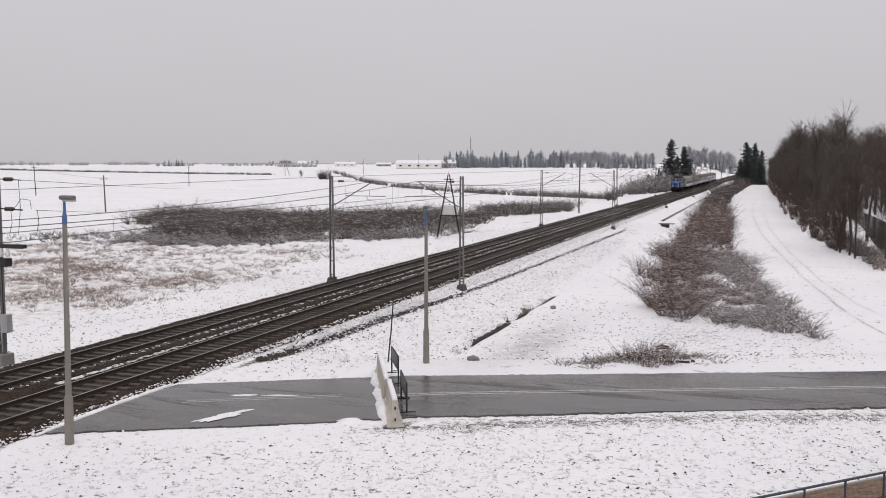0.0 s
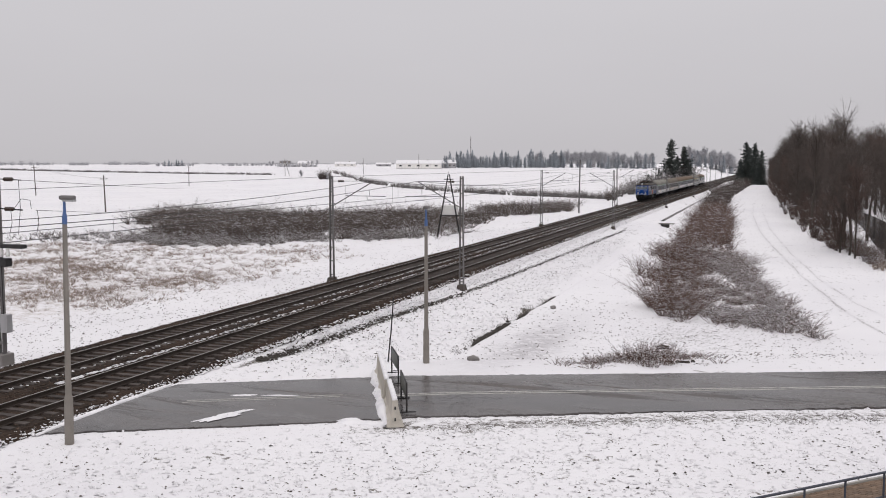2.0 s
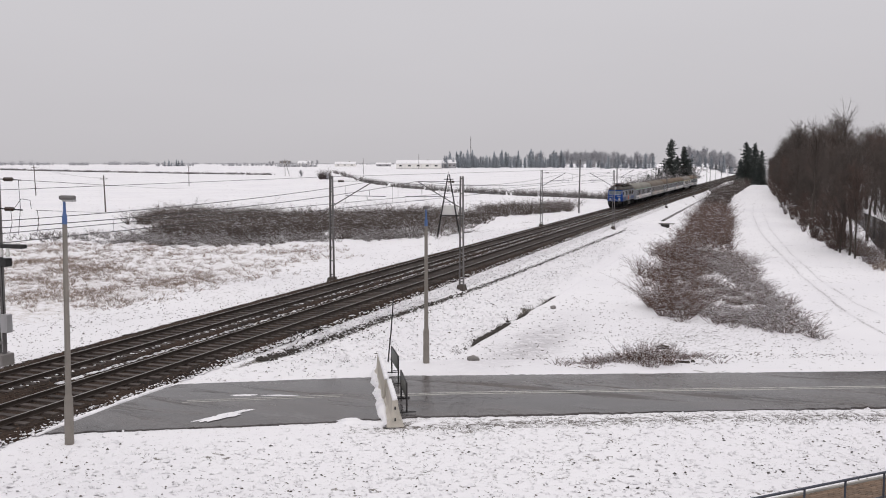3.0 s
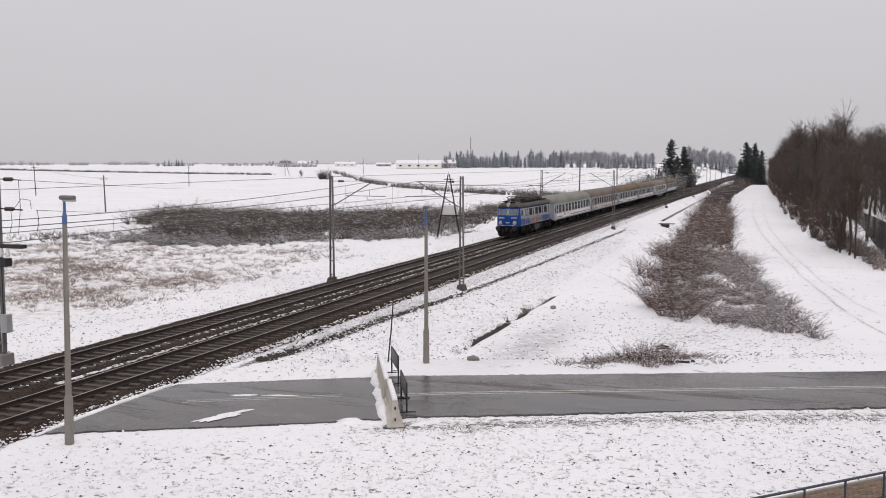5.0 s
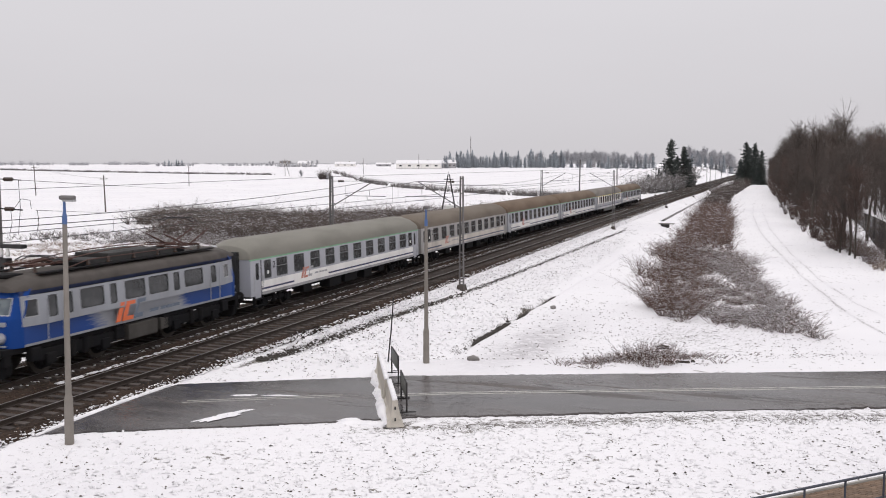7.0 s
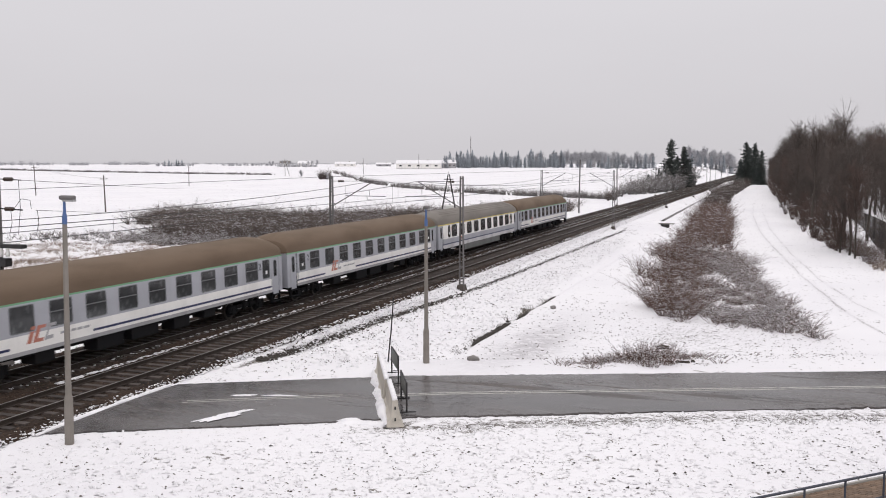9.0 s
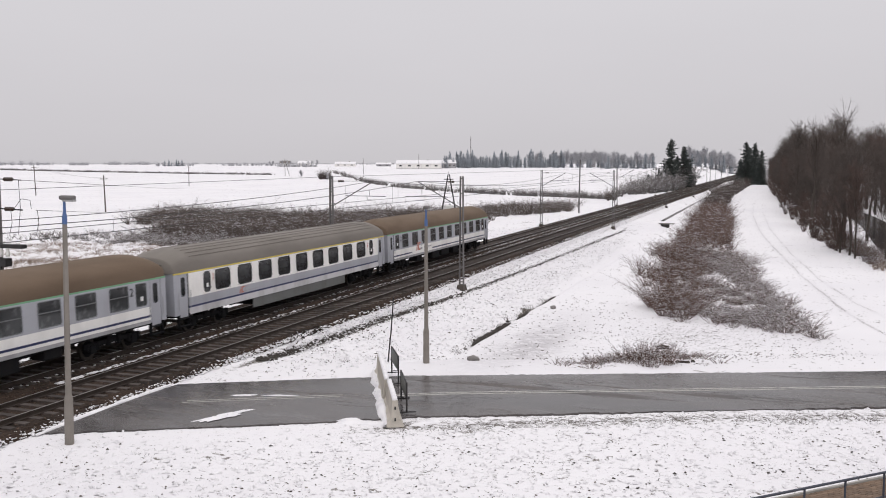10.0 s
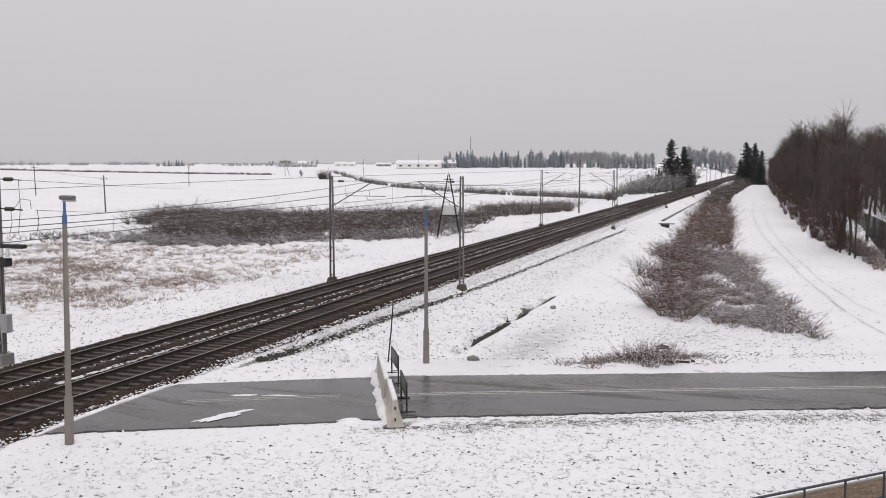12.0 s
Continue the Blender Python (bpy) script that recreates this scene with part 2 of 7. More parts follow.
def ripple(x, y, s):
    return np.sin(x * s + 1.3 * np.sin(y * s * 0.7)) * np.cos(y * s * 0.83 + 1.7 * np.sin(x * s * 0.41))


def land(x, y):
    """The height of the ground."""
    x, y = np.asarray(x, float), np.asarray(y, float)
    left = np.interp(x, [-60, -14, -7, -2.6], [-1.7, -1.6, -1.15, -0.5])
    right = np.interp(x, [5.2, 5.6, 6.6, 9.0, 11.2, 11.75, 12.2, 14, 20, 26, 36], [-0.36, -0.42, -0.75, -1.1, -1.35, -1.62, -1.4, -1.35, -1.3, -1.25, -1.3])
    z = np.where(x < 1.6, left, right)
    r = np.hypot(x - 26, y)
    # the plain rises slowly to a low ridge far off
    far = smoothstep(350, 750, r) * 7.0 + smoothstep(900, 3000, r) * 0.4
    # but stays level along the railway
    far = far * smoothstep(-8, -42, x)
    z = z + far + 0.5 * ripple(x, y, 0.012) * smoothstep(200, 400, r)
    # the land next to the road is filled up to its level
    top, bot = road_top(x), road_bottom(x)
    fill = smoothstep(9.0, 2.0, y - top) * (y > bot - 400)
    level = road_z(x) - 0.05
    near = np.where(x > 5.4, fill, 0)
    z = z * (1 - near) + level * near
    z = z + 0.05 * ripple(x, y, 0.45) * smoothstep(6.0, 9.0, np.abs(x - 1.8))
    # the ground swells a little towards the viewer
    rise = smoothstep(3.0, 12.0, bot - y) * (x > 5.4) * smoothstep(5.4, 9.0, x)
    z = z + 0.25 * rise
    # the road bed itself
    inroad = (x > 5.7) & (y < top - 0.15) & (y > bot + 0.15)
    z = np.where(inroad, road_z(x) - 0.12, z)
    return z


def drain_x(y):
    """The shallow drain that runs along the foot of the ballast."""
    return np.interp(y, DRAIN[1], DRAIN[0])


DRAIN = ([6.05, 6.2, 6.4, 7.0, 7.4, 7.8], [30, 38, 47, 58, 82, 120])
RUT_A = ([32.5, 31.3, 30.2, 28.5, 26.0, 24.4, 22.5, 21.6], [51.5, 57.7, 64.6, 80, 109.5, 132, 175.8, 220])
RUT_B = ([34.8, 32.9, 31.3, 29.8, 27.9, 25.6, 24.0, 22.9], [52.0, 59.5, 66.2, 78, 99.9, 138.1, 186.7, 264.9])


def build_ground():
    az = np.concatenate([np.radians(np.linspace(-180, -64, 60, endpoint=False)), np.radians(np.linspace(-64, 34, 600, endpoint=False)), np.radians(np.linspace(34, 180, 70, endpoint=False))])
    rad = np.concatenate([np.linspace(4, 16, 14, endpoint=False), np.geomspace(16, 130, 350, endpoint=False), np.geomspace(130, 4500, 120)])
    A, R = np.meshgrid(az, rad)
    X, Y = EYE[0] + R * np.sin(A), R * np.cos(A)
    Z = land(X, Y)
    nv = len(az)
    verts = np.stack([X.ravel(), Y.ravel(), Z.ravel()], 1)
    i, j = np.meshgrid(np.arange(len(rad) - 1), np.arange(nv), indexing="ij")
    j2 = (j + 1) % nv
    faces = np.stack([i * nv + j, i * nv + j2, (i + 1) * nv + j2, (i + 1) * nv + j], -1).reshape(-1, 4)[:, ::-1]
    ob = mesh_object("ground", verts.tolist() + [(EYE[0], 0, -0.3)], faces.tolist() + [(int(k), int((k + 1) % nv), len(verts)) for k in range(nv)], M["snow"], smooth=True)
    me = ob.data
    # where the cover is worn: r bare earth, g dry grass, b packed ice
    x, y = np.append(verts[:, 0], EYE[0]), np.append(verts[:, 1], 0)
    bot, top = road_bottom(x), road_top(x)
    w = np.zeros((len(x), 4), np.float32)
    w[:, 3] = 1
    shoulder = smoothstep(5.4, 5.9, x) * smoothstep(8.6, 6.4, x) * (y > top - 1)
    drain = np.exp(-((x - drain_x(y)) / 0.22) ** 2) * smoothstep(1.5, 5, y - top)
    edge = np.exp(-((bot - y - 1.0) / 0.75) ** 2) * smoothstep(13, 15, x)
    ditch = np.exp(-((x - 11.75 - 0.13 * np.sin(y * 1.3) - 0.06 * np.sin(y * 3.7)) / (0.17 + 0.07 * np.sin(y * 2.1))) ** 2) * (smoothstep(43.0, 47, y) * smoothstep(66, 61, y) * (0.62 + 0.38 * np.sin(y * 0.85 + 3.6)) + 0.10 * smoothstep(37, 40, y) * smoothstep(66, 60, y))
    leftbank = smoothstep(-2.4, -2.9, x) * smoothstep(-4.0, -3.0, x)
    leaves = np.exp(-((x - 22.5) / 5) ** 2 - ((y - 50) / 7) ** 2)
    w[:, 0] = np.clip(0.13 * shoulder + 0.45 * drain * smoothstep(120, 40, y) + 0.23 * edge + 0.9 * ditch + 0.2 * leftbank + 0.24 * leaves + 0.12 * (y < bot) * (x > 5) + 0.06, 0, 1)
    hay = smoothstep(-11, -17, x) * smoothstep(-75, -45, x) * smoothstep(140, 60, y) * smoothstep(10, 30, y)
    w[:, 1] = np.clip(0.40 * hay, 0, 1)
    ice = np.exp(-((x - 15.0) / 1.6) ** 2 - ((y - 45) / 8) ** 2)
    for rx, ry, k in ((RUT_A[0], RUT_A[1], 0.4), (RUT_B[0], RUT_B[1], 0.25)):
        path = np.interp(y, ry, rx)
        ice = ice + k * np.exp(-((x - path) / 0.13) ** 2) * smoothstep(50, 58, y) * smoothstep(270, 200, y)
    w[:, 2] = np.clip(ice, 0, 1)
    lay = me.color_attributes.new("worn", "FLOAT_COLOR", "POINT")
    lay.data.foreach_set("color", w.ravel())
    return tagged(ob, "snow-covered field and verges with bare grass specks", "ground", kind="structure")


def build_road():
    xs = np.concatenate([np.linspace(5.75, 34, 420), np.linspace(34.2, 80, 60)])
    v, f = [], []
    n = 9
    for k, x in enumerate(xs):
        wob = 0.16 * noise.noise(Vector((x * 0.9, 1, 0))) + 0.16 * noise.noise(Vector((x * 2.7, 5, 0))) + 0.10 * noise.noise(Vector((x * 7.5, 9, 0)))
        wob_top = 0.08 * noise.noise(Vector((x * 0.8, 14, 0))) + 0.07 * noise.noise(Vector((x * 5.0, 18, 0)))
        b, t = float(road_bottom(x)) + wob, float(road_top(x)) + wob_top
        for i in range(n):
            u = i / (n - 1)
            v.append((float(x) - 0.0, b + (t - b) * u, float(road_z(x)) + 0.05 * (1 - (2 * u - 1) ** 2)))
    for k in range(len(xs) - 1):
        for i in range(n - 1):
            f.append((k * n + i, (k + 1) * n + i, (k + 1) * n + i + 1, k * n + i + 1))
    ob = mesh_object("road", v, f, M["asphalt"])
    sol = ob.modifiers.new("thickness", "SOLIDIFY")
    sol.thickness, sol.offset = 0.2, -1
    return tagged(ob, "wet grey asphalt road closed by a barrier", "road", kind="structure")


build_ground()
build_road()


def boxes_np(name, centres, size, mat, parent=None):
    """Many equal boxes joined into one mesh."""
    c = np.array([(x, y, z) for x in (-0.5, 0.5) for y in (-0.5, 0.5) for z in (-0.5, 0.5)]) * size
    quads = np.array([(0, 1, 3, 2), (4, 6, 7, 5), (0, 4, 5, 1), (2, 3, 7, 6), (0, 2, 6, 4), (1, 5, 7, 3)])
    V = (np.asarray(centres)[:, None] + c[None]).reshape(-1, 3)
    F = (np.arange(len(centres))[:, None, None] * 8 + quads[None]).reshape(-1, 4)
    return mesh_object(name, V.tolist(), F.tolist(), mat, parent)


# ---- railway ----
def rail_profile(x0):
    half = [(0.07, -0.172), (0.07, -0.16), (0.012, -0.14), (0.012, -0.05), (0.036, -0.036), (0.036, -0.004), (0.026, 0.0)]
    return [(x0 + a, z) for a, z in half] + [(x0 - a, z) for a, z in half[::-1]]


def build_ballast():
    prof = [(-3.05, -0.62), (-2.35, -0.27), (-1.6, -0.215), (1.45, -0.215), (1.8, -0.24), (TRACK_GAP - 1.45, -0.215),
            (TRACK_GAP + 1.45, -0.215), (TRACK_GAP + 1.75, -0.30), (TRACK_GAP + 2.3, -0.66)]
    px_ = np.concatenate([np.linspace(a[0], b[0], 7, endpoint=False) for a, b in zip(prof, prof[1:])] + [[prof[-1][0]]])
    pz = np.interp(px_, [p[0] for p in prof], [p[1] for p in prof])
    ys = np.concatenate([np.linspace(-60, 8, 40, endpoint=False), np.geomspace(8, 1200, 520)])
    rng = np.random.default_rng(3)
    Xg, Yg = np.meshgrid(px_, ys)
    Zg = np.tile(pz, (len(ys), 1)) + rng.normal(0, 0.014, Xg.shape)
    Xg = Xg + rng.normal(0, 0.02, Xg.shape)
    n = len(px_)
    i, j = np.meshgrid(np.arange(len(ys) - 1), np.arange(n - 1), indexing="ij")
    f = np.stack([i * n + j, i * n + j + 1, (i + 1) * n + j + 1, (i + 1) * n + j], -1).reshape(-1, 4)
    ob = mesh_object("ballast_bed", np.stack([Xg.ravel(), Yg.ravel(), Zg.ravel()], 1).tolist(), f.tolist(), M["ballast"])
    return tagged(ob, "dark brown crushed-stone ballast under two tracks", "ballast", kind="structure")


def build_track(name, x0, label):
    t = empty(name, pose(x0, 0, 0))
    tagged(t, label, "railway track", "parallel tracks")
    for side in (-0.7525, 0.7525):
        part("rail", extrude_profile(rail_profile(side), -60, 1200), M["rust"], t)
        part("railhead", extrude_profile([(side - 0.03, 0.0), (side + 0.03, 0.0), (side + 0.022, 0.004), (side - 0.022, 0.004)], -60, 1200), M["steel_worn"], t, "bright worn running surface")
    sl = bmesh.new()
    bx(sl, (0, 0, -0.25), (2.5, 0.25, 0.16), 0.02)
    me = bpy.data.meshes.new("sleeper")
    sl.to_mesh(me)
    sl.free()
    me.materials.append(M["sleeper"])
    for k in range(210):
        o = new("sleeper", me)
        o.parent = t
        o.location = (random.uniform(-0.03, 0.03), 14 + 0.6 * k + random.uniform(-0.02, 0.02), random.uniform(-0.008, 0.008))
    ys = 14 + 0.6 * np.concatenate([np.arange(210, 1700), np.arange(-60, 0)])
    tagged(boxes_np("sleepers", np.stack([0 * ys, ys, 0 * ys - 0.25], 1), (2.5, 0.25, 0.16), M["sleeper"], t), kind="stuff")
    return t


build_ballast()
build_track("railway_track", 0.0, "rusty rails of the far track on grey sleepers")
build_track("railway_track", TRACK_GAP, "worn bright rails of the near track on sleepers")


# ---- overhead line ----
MAST_STEP = 62.4
MASTS = [(-2.95, -3.0, 1), (6.5, -3.0, -1)] + [(-2.95, 59.3 + MAST_STEP * k, 1) for k in range(10)] + [(6.5, 59.7 + MAST_STEP * k, -1) for k in range(10)]


def build_mast(x, y, side):
    base = float(land(x, y)) if x > 0 else -0.55
    t = empty("catenary_mast", pose(x, y, 0))
    top = 6.92
    f = bmesh.new()
    bx(f, (0, 0, base + 0.12), (0.62, 0.75, 0.5), 0.04)
    for v in f.verts:
        if v.co.z > base + 0.2:
            v.co.x *= 0.62
    part("foundation", f, M["footing"], t, "dark weathered concrete foundation")
    for s in (-1, 1):
        c = bmesh.new()
        w = 0.10
        c = extrude_profile([(-0.03, -w), (0.03, -w), (0.03, -w + 0.014), (-0.018, -w + 0.014), (-0.018, w - 0.014), (0.03, w - 0.014), (0.03, w), (-0.03, w)], base + 0.3, top)
        # stand the channel upright; the pair spreads towards its foot
        bmesh.ops.rotate(c, cent=(0, 0, 0), matrix=Matrix(((1, 0, 0), (0, 0, 1), (0, 1, 0))), verts=c.verts)
        bmesh.ops.scale(c, vec=(s, 1, 1), verts=c.verts)
        for v in c.verts:
            v.co.x += -s * (0.140 - 0.055 * (v.co.z - base) / (top - base))
        bmesh.ops.recalc_face_normals(c, faces=c.faces)
        part("channel", c, M["mast"], t)
    for k in range(8):
        z = base + 0.55 + (top - base - 0.7) * k / 7
        part("batten", box((0, 0, z), (0.31 - 0.15 * k / 7, 0.21, 0.06), 0.006), M["mast"], t)
    ex = -x if side > 0 else TRACK_GAP - x
    zig = 0.25 * side
    ex = ex + zig
    b = bmesh.new()
    tube(b, [(side * 0.15, 0, 4.85), (ex, 0, 6.55)], 0.035, 8)
    part("strut", b, M["mast"], t)
    b = bmesh.new()
    tube(b, [(side * 0.15, 0, 6.55), (ex, 0, 6.57)], 0.016, 6)
    part("tie_rod", b, M["dark_steel"], t)
    b = bmesh.new()
    for k in range(5):
        tube(b, [(side * (0.55 + 0.09 * k), 0, 6.55), (side * (0.60 + 0.09 * k), 0, 6.55)], [0.085, 0.05], 10)
    part("insulator", b, M["porcelain"], t)
    b = bmesh.new()
    tube(b, [(side * 1.1, 0, 5.55), (ex + side * 0.9, 0, 5.52)], 0.022, 6)
    tube(b, [(ex - side * 0.5, 0, 5.52), (ex - side * 0.45, 0, 5.28), (ex, 0, 5.27)], 0.016, 6)
    tube(b, [(ex - side * 0.3, 0, 5.52), (ex - side * 0.3, 0, 6.0)], 0.012, 5)
    part("registration_arm", b, M["dark_steel"], t)
    tagged(t, "grey steel channel catenary mast on a concrete foundation", "catenary mast", "catenary masts")
    return t


for mx, my, ms in MASTS:
    build_mast(mx, my, ms)


def line_wire(name, pts, r, label):
    bm = tube(bmesh.new(), pts, r, 5)
    return tagged(finish(name, bm, M["wire"]), label, "overhead wire", "overhead wires")


def build_catenary(x0, side, y_first):
    ys = [y_first - MAST_STEP + MAST_STEP * k for k in range(11)]
    pts, cpts, drops = [], [], []
    for k, (a, b) in enumerate(zip(ys, ys[1:])):
        za, zb = (0.25 * side if k % 2 == 0 else -0.25 * side), (-0.25 * side if k % 2 == 0 else 0.25 * side)
        for i in range(14):
            u = i / 14
            y = a + (b - a) * u
            xx = x0 + 0.25 * side
            zc = 6.57 - 4 * 0.85 * u * (1 - u)
            pts.append((xx, y, zc))
            cpts.append((xx, y, 5.27))
            if i % 2 == 1:
                drops.append((xx, y, zc))
    line_wire("messenger_wire", pts, 0.015, "thin sagging messenger wire over the track")
    line_wire("contact_wire", cpts, 0.014, "straight copper contact wire over the track")
    d = bmesh.new()
    for p in drops:
        tube(d, [p, (p[0], p[1], 5.27)], 0.005, 4)
    tagged(finish("dropper_wires", d, M["wire"]), "thin vertical dropper wires", "overhead wire", kind="stuff")


build_catenary(0.0, 1, 59.3)
build_catenary(TRACK_GAP, -1, 59.7)


# ---- train ----
def paint(name, rgb, rough=0.38, dirt=0.35):
    q = Mat(name, rgb, rough)
    if rough > 0.6:
        q.b.inputs["Specular IOR Level"].default_value = 0.15
    n1, n2 = q.noise(0.9, 5, (1, 1, 0.35)), q.noise(14, 4)
    q.over((0.10, 0.085, 0.07, 1), q.times(q.span(n1, 0.45, 0.75), dirt))
    q.over(dim(rgb, 0.8), q.times(q.span(n2, 0.5, 0.7), 0.3))
    q.roughness(n1, rough, min(1, rough + 0.25))
    return q.m


M["loco_blue"] = paint("deep_blue_paint", (0.004, 0.048, 0.235, 1), 0.35, 0.08)
M["loco_blue"].node_tree.nodes["Principled BSDF"].inputs["Specular IOR Level"].default_value = 0.2
M["loco_grey"] = paint("light_grey_paint", (0.30, 0.312, 0.34, 1), 0.4, 0.3)
M["loco_dark"] = paint("underframe_black", (0.010, 0.010, 0.0115, 1), 0.75, 0.12)
M["dusty_box"] = grainy("dusty_brown_grey_steel", (0.062, 0.056, 0.05, 1), 0.85, 0, 1.5, 0.5)
M["cantrail"] = paint("sooty_navy_cantrail", (0.013, 0.028, 0.10, 1), 0.5, 0.3)
# blue-grey colour and paler clouds paint the sky's reflection into the glass
q = Mat("sky_reflection_screen_glass", (0.09, 0.11, 0.13, 1), 0.05)
q.over((0.15, 0.175, 0.19, 1), q.span(q.noise(1.6, 3), 0.45, 0.62))
M["screen_glass"] = q.m
M["loco_roof"] = grainy("sooty_grey_roof", (0.06, 0.05, 0.043, 1), 0.75, 0, 1.2, 0.6, 0.5, 0.2)
M["loco_roof_dark"] = grainy("sooty_roof_box", (0.028, 0.026, 0.025, 1), 0.8, 0, 1.2, 0.6)
M["coach_white"] = paint("white_coach_paint", (0.84, 0.82, 0.79, 1), 0.35, 0.22)
M["coach_grey"] = paint("pale_lavender_grey_coach_paint", (0.38, 0.385, 0.42, 1), 0.35, 0.2)
M["coach_skirt"] = paint("dusty_grey_skirt", (0.36, 0.355, 0.365, 1), 0.55, 0.5)
M["coach_cover"] = paint("grimy_grey_cover", (0.15, 0.155, 0.15, 1), 0.6, 0.6)
M["coach_beige"] = paint("grimy_beige_white_coach_paint", (0.62, 0.57, 0.51, 1), 0.45, 0.45)
M["coach_dusty"] = paint("dusty_grey_coach_paint", (0.34, 0.325, 0.315, 1), 0.45, 0.45)
M["coach_sill"] = paint("dusty_pale_sill", (0.60, 0.59, 0.60, 1), 0.5, 0.5)
M["stripe_blue"] = paint("dark_blue_stripe", (0.016, 0.022, 0.085, 1), 0.35, 0.2)
M["stripe_green"] = paint("green_stripe", (0.15, 0.36, 0.20, 1), 0.4, 0.3)
M["stripe_yellow"] = paint("yellow_stripe", (0.62, 0.50, 0.08, 1), 0.4, 0.3)
M["orange"] = paint("orange_lettering_paint", (0.72, 0.15, 0.05, 1), 0.4, 0.15)
M["roof_brown"] = grainy("brown_dusty_roof", (0.135, 0.092, 0.060, 1), 0.85, 0, 0.8, 0.55, 0.65, 0.1, (1, 0.3, 1))
M["roof_grey"] = grainy("pale_grey_roof", (0.20, 0.19, 0.163, 1), 0.8, 0, 0.8, 0.5, 0.65, 0.1, (1, 0.3, 1))
M["roof_dun"] = grainy("dun_dusty_roof", (0.145, 0.118, 0.092, 1), 0.85, 0, 0.8, 0.5, 0.65, 0.1, (1, 0.3, 1))
M["roof_ribbed"] = grainy("ribbed_grey_roof", (0.175, 0.155, 0.135, 1), 0.7, 0, 0.8, 0.5, 0.65, 0.1, (1, 0.3, 1))
M["rubber"] = grainy("black_rubber", (0.025, 0.025, 0.026, 1), 0.8)
M["interior"] = grainy("dim_interior", (0.10, 0.10, 0.105, 1), 0.9)
M["wheel"] = grainy("brown_wheel_steel", (0.05, 0.042, 0.036, 1), 0.6, 0.5)
M["copper_red"] = grainy("red_brown_busbar", (0.085, 0.04, 0.03, 1), 0.6, 0.2)
M["aluminium"] = grainy("aluminium_frame", (0.45, 0.45, 0.46, 1), 0.45, 0.6)
M["window_grey"] = grainy("dull_window_frame", (0.16, 0.165, 0.17, 1), 0.5, 0.3)
M["sign_white"] = paint("white_plate", (0.75, 0.75, 0.74, 1), 0.4, 0.1)
q = Mat("dark_window_glass", (0.02, 0.022, 0.024, 1), 0.05)
q.b.inputs["IOR"].default_value = 1.5
q.b.inputs["Specular IOR Level"].default_value = 0.5
q.over((0.05, 0.053, 0.055, 1), q.span(q.noise(1.1, 3), 0.45, 0.65))
M["glass"] = q.m
# pale clouds in the colour stand in for snow reflections and seats
q = Mat("painted_reflection_glass", (0.042, 0.045, 0.047, 1), 0.06)
g1, g2 = q.noise(0.9, 3), q.noise(3.5, 4, (1, 1, 0.5))
q.over((0.02, 0.021, 0.023, 1), q.span(g1, 0.42, 0.6))
q.over((0.17, 0.18, 0.185, 1), q.times(q.span(g2, 0.55, 0.72), 0.7))
q.b.inputs["IOR"].default_value = 1.5
M["pale_glass"] = q.m
q = Mat("headlamp_glass", (0.22, 0.225, 0.22, 1), 0.1)
q.b.inputs["Emission Color"].default_value, q.b.inputs["Emission Strength"].default_value = (1, 0.97, 0.88, 1), 0.12
M["headlamp"] = q.m
M["slate"] = paint("slate_blue_lettering_paint", (0.13, 0.16, 0.21, 1), 0.4, 0.1)
M["emblem_red"] = paint("faded_red_lettering_paint", (0.46, 0.17, 0.12, 1), 0.4, 0.25)


def side_x(z, w):
    """Half width of the body at a height: upright side with a slight lean in at the top."""
    return w - 0.09 * max(0.0, (z - 1.9) / 1.4) ** 2


def side_panel(name, y0, y1, z0, z1, w, mat, parent, holes=(), sides=(-1, 1), label="", out=0.0, corner=0.0):
    """A skin panel on each side of the car, with window openings and their reveals."""
    obs = []
    for s in sides:
        ys = sorted({y0, y1, *[h[0] for h in holes], *[h[1] for h in holes]})
        zs = sorted({z0, z1, *[h[2] for h in holes], *[h[3] for h in holes]})
        bm = bmesh.new()
        grid = {}

        def at(i, j):
            if (i, j) not in grid:
                grid[i, j] = bm.verts.new((s * (side_x(zs[j], w) + out), ys[i], zs[j]))
            return grid[i, j]

        for i in range(len(ys) - 1):
            for j in range(len(zs) - 1):
                cy, cz = (ys[i] + ys[i + 1]) / 2, (zs[j] + zs[j + 1]) / 2
                if any(h[0] < cy < h[1] and h[2] < cz < h[3] for h in holes):
                    continue
                bm.faces.new((at(i, j), at(i + 1, j), at(i + 1, j + 1), at(i, j + 1)))
        if corner:
            for h0, h1, k0, k1 in holes:
                for cy, sy in ((h0, 1), (h1, -1)):
                    for cz, sz in ((k0, 1), (k1, -1)):
                        arc = [(cy, cz)] + [(cy + sy * corner * (1 - math.sin(a)), cz + sz * corner * (1 - math.cos(a))) for a in (0, 0.52, 1.05, 1.571)]
                        bm.faces.new([bm.verts.new((s * (side_x(q2, w) + out), q1, q2)) for q1, q2 in arc])
        ext = bmesh.ops.extrude_face_region(bm, geom=list(bm.faces))
        vs = [e for e in ext["geom"] if isinstance(e, bmesh.types.BMVert)]
        bmesh.ops.translate(bm, vec=(-s * 0.05, 0, 0), verts=vs)
        bmesh.ops.recalc_face_normals(bm, faces=bm.faces)
        obs.append(part(name, bm, mat, parent, label))
    return obs


